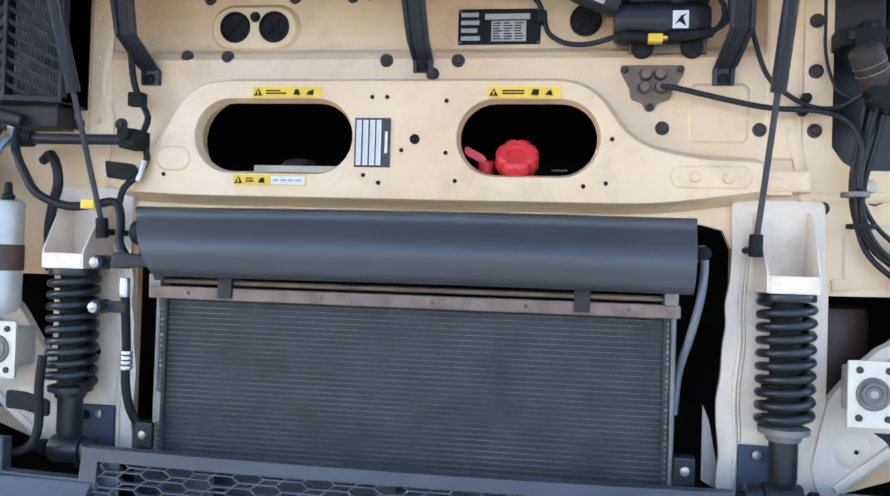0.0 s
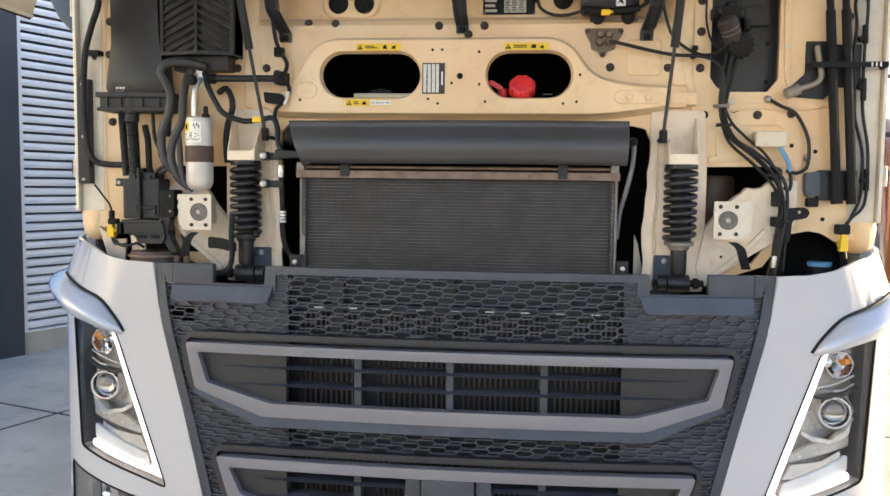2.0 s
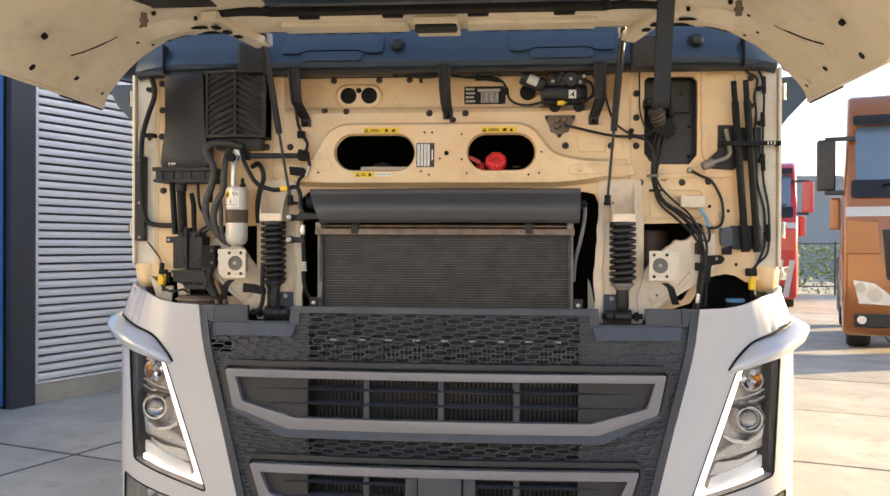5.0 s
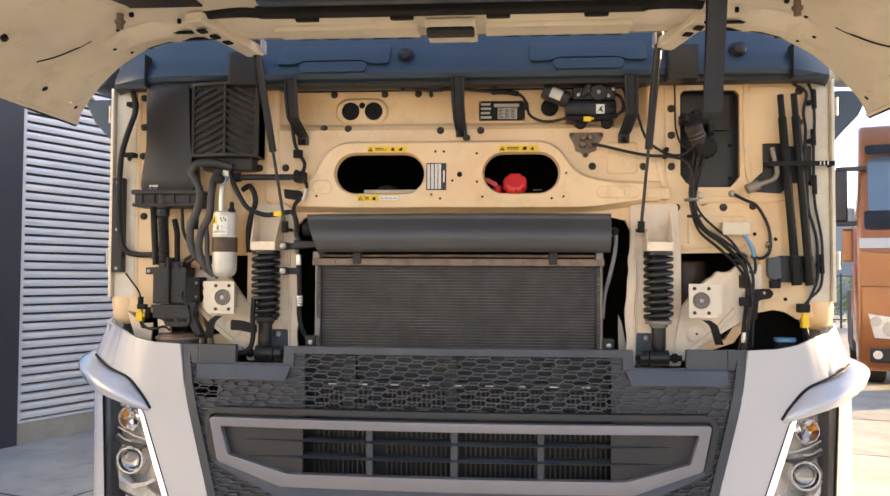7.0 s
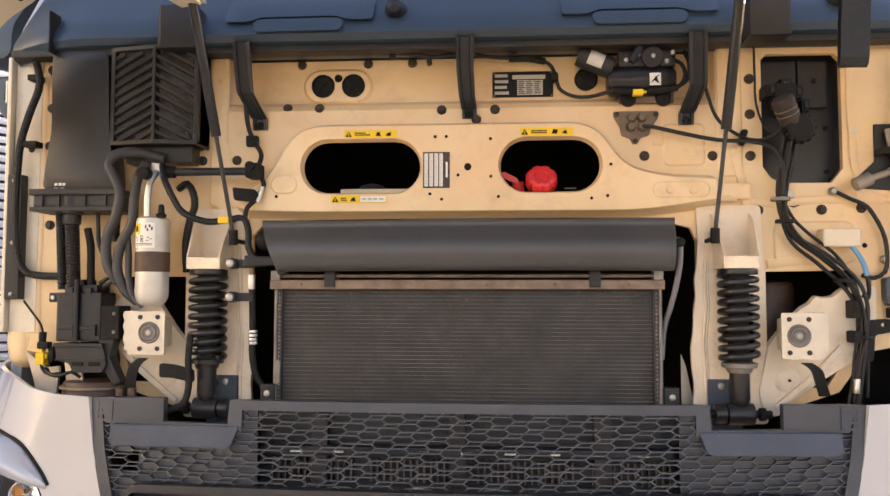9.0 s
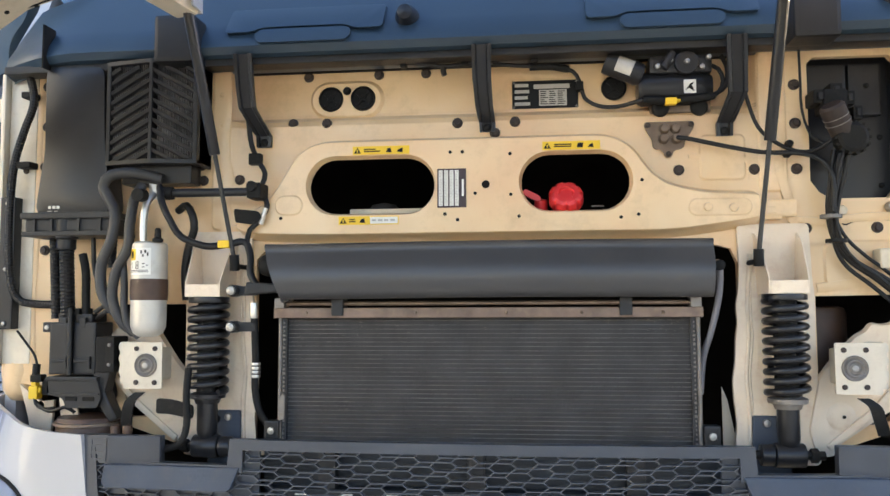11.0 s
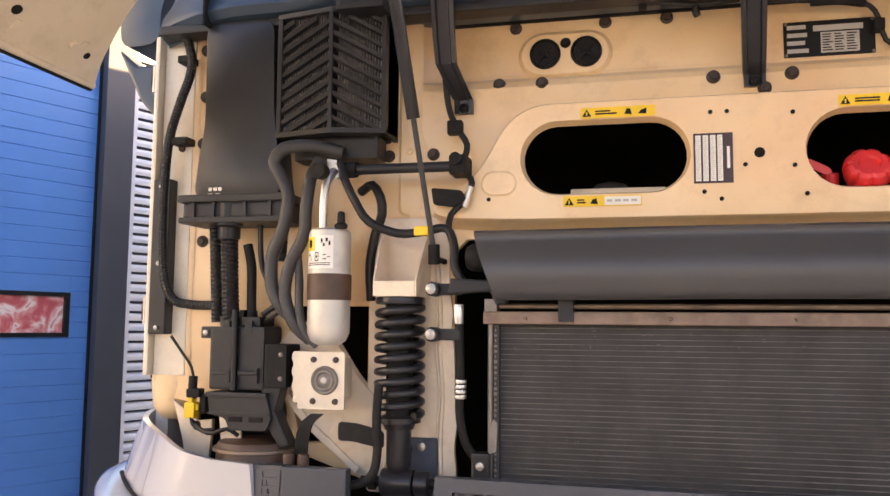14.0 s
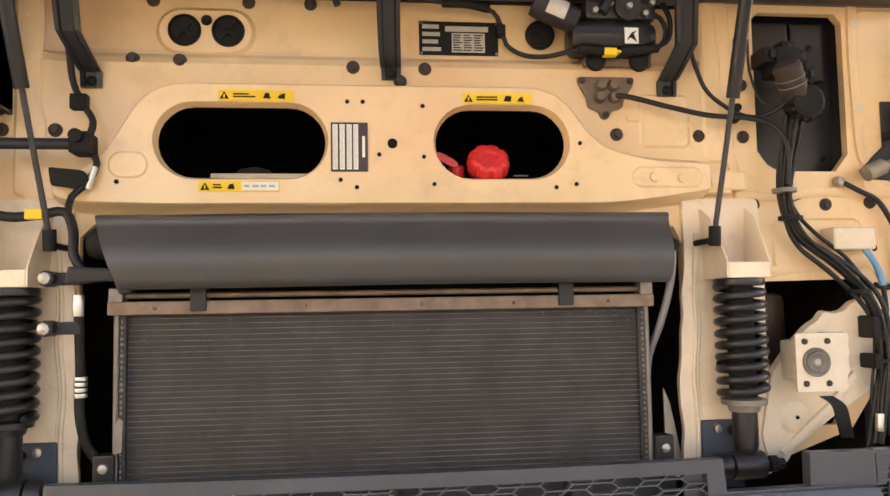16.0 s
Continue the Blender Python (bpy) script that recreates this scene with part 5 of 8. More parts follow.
for x in (-0.484, 0.471):
    part("end_lug", box(x - 0.012, x + 0.012, -0.10, -0.06, 1.598, 1.622, 0.003), "dull", truck)
def scar(x, z, r, n, seed, bm):
    rnd = random.Random(seed)
    for _ in range(n):
        a, px, pz = rnd.uniform(0, 3.1), x + rnd.gauss(0, r), min(1.570, z + rnd.gauss(0, min(r * 0.6, 0.012)))
        l = rnd.uniform(0.0010, 0.0032)
        tube([(px - l * math.cos(a), -0.0655, pz - l * math.sin(a)), (px, -0.066, pz), (px + l * math.cos(a), -0.0655, pz + l * math.sin(a))], 0.00055, 4, bm=bm, step=0.004)
bent = bmesh.new()
for x, z, r, n, sd in ((-0.338, 1.361, 0.006, 6, 1), (0.30, 1.358, 0.003, 2, 3), (0.41, 1.556, 0.022, 20, 4), (0.30, 1.560, 0.05, 8, 9), (0.05, 1.545, 0.09, 7, 12), (-0.20, 1.55, 0.09, 7, 13), (-0.30, 1.555, 0.03, 5, 5), (-0.44, 1.53, 0.012, 4, 7)):
    scar(x, z, r, n, sd, bent)
tagged(part("bent_fins", bent, "dull", cond, kind="stuff"), "pale bent fin scratches")
part("flaked_edge", slab([(-0.490, 1.335), (-0.476, 1.338), (-0.474, 1.392), (-0.482, 1.398), (-0.490, 1.38)], [], -0.079, -0.076), "dull", cond)
rnd = random.Random(11)
for x in (-0.4785, 0.469):
    bm = bmesh.new()
    z = 1.262
    while z < 1.57:
        w = rnd.uniform(0.0008, 0.003)
        box(x - w, x + w, -0.0775, -0.074, z, z + rnd.uniform(0.003, 0.006), 0, bm)
        z += 0.010
    tagged(part("fin_end", bm, "dull", cond, kind="stuff"), "pale bent fin ends")
for x in (-0.505, 0.502):
    lug = part("mount_lug", box(x - 0.018, x + 0.018, -0.085, -0.05, 1.285, 1.335, 0.005), "black", cond)
    part("bolt", lathe([(0.002, 0.006), (0.008, 0.005), (0.009, 0.0)], (x, -0.085, 1.312), "y", 8), "steel", lug)

def duct():
    bm = bmesh.new()
    prof = [(-0.085, 1.752), (-0.13, 1.749), (-0.136, 1.744), (-0.133, 1.738), (-0.138, 1.724), (-0.151, 1.706), (-0.159, 1.681), (-0.16, 1.658), (-0.154, 1.637), (-0.143, 1.623), (-0.133, 1.62), (-0.137, 1.627), (-0.149, 1.66), (-0.147, 1.69), (-0.125, 1.725), (-0.085, 1.735)]
    rows = []
    for k in range(31):
        t = k / 30
        row = []
        for y, z in prof:
            left = -0.510 + 0.042 * max(0, (1.735 - z) / 0.11)
            x = left + (0.505 - left - 0.004 * max(0, (1.735 - z) / 0.11)) * t
            row.append(bm.verts.new((x, y + 0.002 * math.sin(x * 9), z + 0.0015 * math.sin(x * 5 + 1))))
        rows.append(row)
    n = len(prof)
    for a, c in zip(rows, rows[1:]):
        for k in range(n):
            bm.faces.new((a[k], a[(k + 1) % n], c[(k + 1) % n], c[k]))
    bm.faces.new(rows[0]); bm.faces.new(rows[-1][::-1])
    bmesh.ops.recalc_face_normals(bm, faces=bm.faces)
    return bm
part("air_duct", duct(), "ductpl", truck, "curved dark grey air guide above the condenser", smooth=50)
part("duct_bracket", slab(soft_loop([(0.488, 1.735), (0.512, 1.728), (0.530, 1.700), (0.526, 1.672), (0.505, 1.680), (0.488, 1.69)], 0.006), [oval(0.512, 1.698, 0.006, 0.006, 6)], -0.085, -0.078, 0.002), "bronze", truck, "small brown bracket at the end of the air guide")
part("hose_elbow", lathe([(0.006, 0.030), (0.012, 0.028), (0.013, 0.0)], (0.522, -0.085, 1.69), "y", 12), "rubber", truck, smooth=40)
part("duct_boot", lathe([(0.008, -0.532), (0.020, -0.529), (0.026, -0.518), (0.028, -0.50), (0.022, -0.49)], (0, -0.10, 1.70), "x", 20), "rubber", truck, smooth=40)
part("duct_foot", slab([(-0.555, 1.66), (-0.47, 1.655), (-0.45, 1.645), (-0.45, 1.615), (-0.47, 1.61), (-0.48, 1.635), (-0.56, 1.63)], [], -0.13, -0.09, 0.004), "black", truck)
part("drain_hose", tube([(0.522, -0.105, 1.695), (0.524, -0.10, 1.66), (0.520, -0.09, 1.61), (0.508, -0.07, 1.545), (0.494, -0.04, 1.48), (0.488, -0.03, 1.40)], 0.0072, 10), "frame", truck, "grey rubber hose beside the condenser", smooth=60)
part("air_flap", slab([(0.548, 1.27), (0.585, 1.25), (0.56, 1.38), (0.548, 1.41)], [], 0.03, 0.035), "primer", truck)

# refrigerant line beside the condenser
line = part("refrigerant_line", tube([(-0.545, -0.10, 1.60), (-0.543, -0.09, 1.48), (-0.545, -0.085, 1.41), (-0.535, -0.08, 1.355), (-0.515, -0.07, 1.32)], 0.0085, 10), "rubber", truck, "black refrigerant hose with aluminium ends", smooth=60)
part("ferrule", cyl((-0.5455, -0.10, 1.575), (-0.545, -0.10, 1.612), 0.010, 14, bevel=0.002), "alu", line, smooth=40)
for k in range(4):
    part("ferrule", cyl((-0.5435, -0.087, 1.435 + k * 0.0095), (-0.5435, -0.087, 1.4425 + k * 0.0095), 0.0118, 14, bevel=0.002), "alu", line, smooth=40)
for z in (1.64, 1.555):
    cl = part("line_clamp", joined(box(-0.60, -0.54, -0.105, -0.085, z - 0.011, z + 0.011, 0.004), cyl((-0.592, -0.125, z), (-0.592, -0.08, z), 0.014, 12, bevel=0.003)), "black", truck)
    part("bolt", lathe([(0.002, 0.008), (0.010, 0.006), (0.011, 0.0)], (-0.592, -0.125, z), "y", 8), "steel", cl)

# ---------------------------------------------------------------- spring struts, arms and gas struts
SY = -0.072
def spring_strut(x, sx):
    T = thing("cab_strut", (x, SY, 1.272), "", "")
    under(T, truck)
    tagged(T, "black coil spring strut that carries the cab")
    pts = []
    turns, z0, z1 = 9.5, 1.400, 1.614
    for k in range(int(turns * 20) + 1):
        a = 2 * math.pi * k / 20
        zz = z0 + (z1 - z0) * k / (turns * 20)
        pts.append((x + 0.0425 * math.cos(a + 0.6 * sx), SY + 0.0425 * math.sin(a + 0.6 * sx), zz))
    part("coil", tube(pts, 0.0079, 10, straight=True), "spring", T, "glossy black coil spring", smooth=70)
    part("inner_tube", cyl((x, SY, 1.39), (x, SY, 1.625), 0.026, 20), "rubber", T, smooth=40)
    part("upper_seat", cyl((x, SY, 1.612), (x, SY, 1.626), 0.048, 28, bevel=0.003), "spring", T, smooth=40)
    part("lower_seat", lathe([(0.02, 1.372), (0.028, 1.373), (0.032, 1.384), (0.042, 1.386), (0.043, 1.396), (0.03, 1.400)], (x, SY, 0), "z", 28), "spring" if sx < 0 else "dull", T, smooth=40)
    part("damper_body", lathe([(0.012, 1.285), (0.021, 1.295), (0.024, 1.31), (0.024, 1.378)], (x, SY, 0), "z", 20), "satin", T, smooth=40)
    eye = part("damper_eye", joined(cyl((x - 0.032, SY, 1.272), (x + 0.032, SY, 1.272), 0.027, 20, bevel=0.004), cyl((x - sx * 0.034, SY, 1.272), (x - sx * 0.062, SY, 1.272), 0.024, 20, bevel=0.004)), "satin", T, smooth=40)
    part("eye_bolt", joined(cyl((x - 0.075, SY, 1.272), (x + 0.075, SY, 1.272), 0.010, 8, bevel=0.001), cyl((x + sx * 0.045, SY, 1.272), (x + sx * 0.06, SY, 1.272), 0.016, 6)), "rubber", eye)
    bp = part("foot_bracket", slab([(x + sx * 0.008, 1.351), (x - sx * 0.064, 1.351), (x - sx * 0.066, 1.22), (x + sx * 0.02, 1.22)], [], -0.024, -0.014, 0.004), "step", T)
    part("bolt", lathe([(0.002, 0.008), (0.008, 0.007), (0.010, 0.0)], (x - sx * 0.034, -0.024, 1.335), "y", 10), "steel", bp)
    part("bolt", lathe([(0.002, 0.006), (0.008, 0.005), (0.010, 0.0)], (x - sx * 0.004, -0.024, 1.330), "y", 10), "rubber", bp)
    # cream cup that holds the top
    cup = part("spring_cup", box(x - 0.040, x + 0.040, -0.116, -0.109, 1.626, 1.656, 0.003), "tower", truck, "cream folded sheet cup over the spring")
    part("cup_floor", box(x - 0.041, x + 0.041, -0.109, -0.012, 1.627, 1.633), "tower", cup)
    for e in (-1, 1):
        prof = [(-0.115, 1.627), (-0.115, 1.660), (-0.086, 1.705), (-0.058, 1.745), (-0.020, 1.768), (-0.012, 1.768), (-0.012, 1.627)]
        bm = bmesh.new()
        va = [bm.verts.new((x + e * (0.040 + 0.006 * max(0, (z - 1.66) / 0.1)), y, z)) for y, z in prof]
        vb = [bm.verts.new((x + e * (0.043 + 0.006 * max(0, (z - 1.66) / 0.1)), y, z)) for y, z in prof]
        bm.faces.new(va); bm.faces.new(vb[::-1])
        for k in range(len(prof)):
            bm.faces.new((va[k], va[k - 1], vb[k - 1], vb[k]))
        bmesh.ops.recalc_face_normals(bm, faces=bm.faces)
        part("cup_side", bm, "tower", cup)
    edge_in = [(0.098, 1.24), (0.100, 1.29), (0.095, 1.33), (0.101, 1.38), (0.103, 1.43), (0.096, 1.47), (0.094, 1.53), (0.088, 1.56), (0.092, 1.60), (0.084, 1.64), (0.082, 1.70), (0.084, 1.79)]
    edge_out = [(0.076, 1.79), (0.080, 1.66), (0.084, 1.62), (0.082, 1.50), (0.086, 1.40), (0.085, 1.24)]
    loop = [(x - sx * d, z) for d, z in edge_in] + [(x + sx * d, z) for d, z in edge_out]
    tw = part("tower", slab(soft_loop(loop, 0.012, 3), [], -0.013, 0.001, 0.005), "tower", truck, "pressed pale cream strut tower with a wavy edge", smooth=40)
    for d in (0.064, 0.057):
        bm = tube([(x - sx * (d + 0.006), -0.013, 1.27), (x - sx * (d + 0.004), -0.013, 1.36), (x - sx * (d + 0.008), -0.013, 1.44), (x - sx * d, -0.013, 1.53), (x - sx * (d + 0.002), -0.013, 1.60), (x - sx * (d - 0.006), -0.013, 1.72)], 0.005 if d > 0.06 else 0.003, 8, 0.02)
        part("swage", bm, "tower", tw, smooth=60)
    part("hole", cyl((x - sx * 0.014, -0.0145, 1.458), (x - sx * 0.014, -0.005, 1.458), 0.012, 14), "void", tw)
    part("hole", cyl((x - sx * 0.030, -0.0145, 1.70), (x - sx * 0.030, -0.005, 1.70), 0.004, 10), "void", tw)
spring_strut(-0.667, -1)
spring_strut(0.667, 1)

def hinge_arm(sx):
    loop = [(0.952, 1.528), (0.912, 1.565), (0.878, 1.58), (0.828, 1.549), (0.77, 1.463), (0.713, 1.406), (0.705, 1.308), (0.729, 1.261), (0.77, 1.271), (0.87, 1.356), (0.933, 1.423)]
    if sx > 0:
        loop = [(1.017, 1.585), (0.959, 1.581), (0.935, 1.576), (0.915, 1.558), (0.891, 1.554), (0.871, 1.559), (0.858, 1.541), (0.837, 1.53), (0.803, 1.497), (0.779, 1.468), (0.754, 1.435), (0.729, 1.318), (0.744, 1.259), (0.779, 1.263), (0.794, 1.29), (0.891, 1.356), (0.98, 1.412), (1.017, 1.454)]
    loop = soft_loop([(sx * x, z) for x, z in loop], 0.02 if sx < 0 else 0.008)
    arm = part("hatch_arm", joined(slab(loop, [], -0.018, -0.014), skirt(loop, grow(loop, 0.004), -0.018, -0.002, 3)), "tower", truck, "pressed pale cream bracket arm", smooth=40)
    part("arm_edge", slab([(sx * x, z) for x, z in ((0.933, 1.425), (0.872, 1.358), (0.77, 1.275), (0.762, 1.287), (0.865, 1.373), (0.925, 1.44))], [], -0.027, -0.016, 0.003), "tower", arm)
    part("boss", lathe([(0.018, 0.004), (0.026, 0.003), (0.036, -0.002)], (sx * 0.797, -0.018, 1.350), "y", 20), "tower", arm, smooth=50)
    part("hole", cyl((sx * 0.802, -0.0235, 1.350), (sx * 0.802, -0.016, 1.350), 0.004, 10), "void", arm)
    hz = 1.541 if sx > 0 else 1.561
    part("hole", slab(oval(sx * 0.868, hz, 0.0035, 0.007, 6), [], -0.0195, -0.012), "void", arm)
    c = sx * (0.8085 if sx > 0 else 0.8175)
    pl = part("hatch_mount", slab(rounded(c - 0.048, c + 0.048, 1.408, 1.519, 0.004), [], -0.101, -0.095, 0.0015), "plate", truck, "square pale zinc mount plate with a rubber bush")
    fl_ = [(0.040, 1.516), (0.062, 1.520), (0.066, 1.505), (0.060, 1.494), (0.066, 1.480), (0.060, 1.466), (0.065, 1.450), (0.059, 1.436), (0.062, 1.420), (0.040, 1.418)]
    part("mount_flange", slab(soft_loop([(c + sx * x, z) for x, z in fl_], 0.006), [], -0.094, -0.014), "plate", pl, smooth=40)
    part("mount_block", box(c - 0.034, c + 0.034, -0.096, -0.014, 1.425, 1.505, 0.01), "plate", pl)
    bush = part("bush", lathe([(0.010, 0.0055), (0.0125, 0.0035), (0.016, 0.0065), (0.019, 0.006), (0.0205, 0.003), (0.0255, 0.006), (0.0275, 0.004), (0.028, -0.002)], (c - sx * 0.008, -0.101, 1.464), "y", 30), "dull", pl, "grey rubber and steel bush", smooth=40)
    part("bush_bolt", lathe([(0.002, 0.0075), (0.006, 0.007), (0.008, 0.004), (0.011, 0.003)], (c - sx * 0.008, -0.101, 1.464), "y", 16), "steel", bush, smooth=40)
    for dx in (-0.030, 0.016):
        for dz in (-0.040, 0.040):
            part("bolt", lathe([(0.003, 0.0035), (0.0058, 0.003), (0.0065, -0.001)], (c + sx * dx, -0.101, 1.4635 + dz), "y", 8), "brown", pl)
    st = spline([(sx * 0.815, -0.106, 1.400), (sx * 0.836, -0.112, 1.383), (sx * 0.846, -0.108, 1.355), (sx * 0.858, -0.10, 1.32)] if sx > 0 else [(sx * 0.822, -0.106, 1.400), (sx * 0.842, -0.112, 1.380), (sx * 0.852, -0.108, 1.345), (sx * 0.857, -0.10, 1.30)], 0.008)
    bm = bmesh.new()
    r0 = [[bm.verts.new((p.x - 0.013, p.y, p.z)), bm.verts.new((p.x + 0.013, p.y, p.z)), bm.verts.new((p.x + 0.013, p.y + 0.006, p.z)), bm.verts.new((p.x - 0.013, p.y + 0.006, p.z))] for p in st]
    for a, b_ in zip(r0, r0[1:]):
        for k in range(4):
            bm.faces.new((a[k], a[(k + 1) % 4], b_[(k + 1) % 4], b_[k]))
    bm.faces.new(r0[0]); bm.faces.new(r0[-1])
    bmesh.ops.recalc_face_normals(bm, faces=bm.faces)
    part("pull_strap", bm, "rubber", truck, "short black rubber strap")
hinge_arm(-1)
hinge_arm(1)
part("hose_bracket", slab(soft_loop([(-0.775, 1.388), (-0.735, 1.385), (-0.685, 1.372), (-0.685, 1.340), (-0.745, 1.352), (-0.775, 1.352)], 0.008), [], -0.115, -0.108, 0.002), "rubber", truck)
part("brake_hose", tube([(-0.690, -0.13, 1.46), (-0.692, -0.135, 1.40), (-0.690, -0.135, 1.33), (-0.702, -0.14, 1.29), (-0.74, -0.14, 1.275), (-0.80, -0.14, 1.265)], 0.0085, 10), "rubber", truck, smooth=60)

for sx, xb, xt in ((-1, -0.592, -0.648), (1, 0.606, 0.636)):
    a, t = Vector((xb, -0.105, 1.707)), Vector((xt, -0.27, 2.272))
    t = a + (t - a) * 1.085
    g = part("gas_strut", cyl(a + (t - a) * 0.40, t, 0.0125, 16, bevel=0.002), "satin", truck, "black gas strut that holds the hatch open", smooth=40)
    part("piston_rod", cyl(a, a + (t - a) * 0.41, 0.0052, 12), "greyhose", g, smooth=40)
    part("end_socket", joined(cyl(a - Vector((0, 0, 0.02)), a + Vector((0, -0.004, 0.018)), 0.0115, 12, bevel=0.002), cyl(a + Vector((0, 0.0, -0.008)), a + Vector((0, 0.085, -0.008)), 0.006, 10)), "rubber", g, smooth=40)

# ---------------------------------------------------------------- middle of the wall: straps, plugs, plates, labels
def strap(points, w0, w1, thick=0.004):
    """A folded sheet bracket with turned edges, through points (x, y, z)."""
    bm = bmesh.new()
    rows = []
    n = len(points)
    for k, (x, y, z) in enumerate(points):
        w = w0 + (w1 - w0) * k / (n - 1)
        rows.append([bm.verts.new(p) for p in ((x - w, y + 0.012, z), (x - w, y, z), (x - w * 0.62, y - 0.001, z), (x - w * 0.5, y + 0.005, z), (x + w * 0.5, y + 0.005, z), (x + w * 0.62, y - 0.001, z), (x + w, y, z), (x + w, y + 0.012, z))])
    for a, b_ in zip(rows, rows[1:]):
        for k in range(8):
            bm.faces.new((a[k], a[(k + 1) % 8], b_[(k + 1) % 8], b_[k]))
    bm.faces.new(rows[0]); bm.faces.new(rows[-1][::-1])
    bmesh.ops.recalc_face_normals(bm, faces=bm.faces)
    return bm
for pts, bolt in (([(-0.584, -0.10, 2.215), (-0.583, -0.085, 2.14), (-0.580, -0.075, 2.088), (-0.560, -0.02, 2.035), (-0.557, -0.014, 2.030), (-0.557, -0.012, 2.002)], (-0.557, 2.014)),
                  ([(-0.004, -0.10, 2.215), (-0.004, -0.085, 2.14), (-0.001, -0.05, 2.08), (0.003, -0.015, 2.052), (0.004, -0.012, 2.048), (0.004, -0.012, 2.026)], (0.004, 2.037)),
                  ([(0.577, -0.10, 2.215), (0.580, -0.085, 2.14), (0.582, -0.075, 2.088), (0.566, -0.02, 2.035), (0.563, -0.014, 2.030), (0.563, -0.012, 2.000)], (0.563, 2.012))):
    s_ = part("cowl_bracket", strap(pts, 0.023, 0.0185), "satin", truck, "folded black sheet bracket that carries the cowl", smooth=25)
    part("bolt", lathe([(0.002, 0.006), (0.005, 0.005), (0.009, 0.002), (0.010, 0.0)], (bolt[0], -0.009, bolt[1]), "y", 12), "rubber", s_)
# two rubber plugs on a raised boss
bo = soft_loop(oval(-0.355, 2.126, 0.088, 0.041, 10), 0.01, 2)
boss = part("plug_boss", joined(slab(bo, [], 0.026, 0.030), skirt(bo, grow(bo, 0.010), 0.026, 0.039, 3)), "cream", truck, smooth=40)
def knob(x, z, r, y, parent, spokes=True):
    k = part("rubber_plug", lathe([(0.004, 0.006), (r * 0.25, 0.006), (r * 0.3, 0.003), (r * 0.8, 0.003), (r * 0.88, 0.007), (r, 0.004), (r * 1.02, -0.002)], (x, y, z), "y", 24), "rubber", parent, smooth=40)
    if spokes:
        for a in (40, 130):
            bm = box(-r * 0.75, r * 0.75, -0.0075, -0.002, -0.003, 0.003, 0.001)
            bmesh.ops.transform(bm, verts=bm.verts, matrix=pose(x, y, z, 0, a, 0))
            part("plug_rib", bm, "rubber", k)
knob(-0.395, 2.127, 0.0315, 0.026, boss)
knob(-0.312, 2.127, 0.0315, 0.026, boss)
part("plug", lathe([(0.003, 0.008), (0.007, 0.0085), (0.009, 0.004), (0.011, 0.0)], (-0.3535, 0.026, 2.148), "y", 14), "rubber", boss, smooth=40)
knob(0.312, 2.134, 0.030, 0.030, truck)

def bars(name, parent, x0, x1, z0, z1, y, rows, mat, seed, cols=1, fillf=0.55):
    """Unreadable print as plain bars."""
    rnd = random.Random(seed)
    out = bmesh.new()
    cw, rh = (x1 - x0) / cols, (z1 - z0) / rows
    for c in range(cols):
        for r in range(rows):
            a = x0 + c * cw + cw * 0.05
            w = cw * rnd.uniform(0.55, 0.9)
            zc = z1 - (r + 0.5) * rh
            box(a, a + w, y - 0.0006, y + 0.0006, zc - rh * fillf / 2, zc + rh * fillf / 2, 0, out)
    return part(name, out, mat, parent)

def warning_label(x0, x1, z0, z1, y, seed, paper_from=None):
    lb = part("warning_label", box(x0, x1, y - 0.001, y + 0.001, z0, z1), "yellow", truck, "yellow warning label with black pictograms")
    h = z1 - z0
    part("pictogram", slab([(x0 + h * 0.15, z0 + h * 0.15), (x0 + h * 1.0, z0 + h * 0.15), (x0 + h * 0.57, z0 + h * 0.85)], [], y - 0.0018, y - 0.0008), "ink", lb)
    part("pictogram", slab([(x0 + h * 0.50, z0 + h * 0.25), (x0 + h * 0.64, z0 + h * 0.25), (x0 + h * 0.64, z0 + h * 0.6), (x0 + h * 0.50, z0 + h * 0.6)], [], y - 0.0024, y - 0.0016), "yellow", lb)
    end = paper_from or x1
    bars("print", lb, x0 + h * 1.25, x0 + h * 1.25 + (end - x0 - h * 1.25) * 0.42, z0 + h * 0.25, z1 - h * 0.25, y - 0.0012, 2, "ink", seed)
    rnd = random.Random(seed)
    k = x0 + h * 1.25 + (end - x0 - h * 1.25) * 0.5
    while k < x1 - h * 0.5:
        if paper_from and k > paper_from:
            break
        part("pictogram", slab([(k, z0 + h * 0.25), (k + h * 0.7, z0 + h * 0.2), (k + h * rnd.uniform(0.5, 0.8), z0 + h * 0.75), (k + h * 0.2, z0 + h * rnd.uniform(0.5, 0.8))], [], y - 0.0016, y - 0.0008), "ink", lb)
        k += h * 1.3
    if paper_from:
        pf = part("label_field", box(paper_from, x1 - 0.002, y - 0.0018, y - 0.0005, z0 + 0.002, z1 - 0.002), "paper", lb)
        bars("print", pf, paper_from + 0.004, x1 - 0.006, z0 + h * 0.3, z1 - h * 0.3, y - 0.0022, 1, "greyink", seed, 4)
warning_label(-0.318, -0.180, 1.9668, 1.9868, -0.0595, 1)
warning_label(0.136, 0.270, 1.9668, 1.9868, -0.0595, 2)
warning_label(-0.352, -0.206, 1.7975, 1.8175, -0.0595, 3, -0.275)
ip = part("info_plate", box(-0.113, -0.044, -0.0605, -0.058, 1.835, 1.928, 0.001), "maroon", truck, "black framed info plate with columns of grey print")
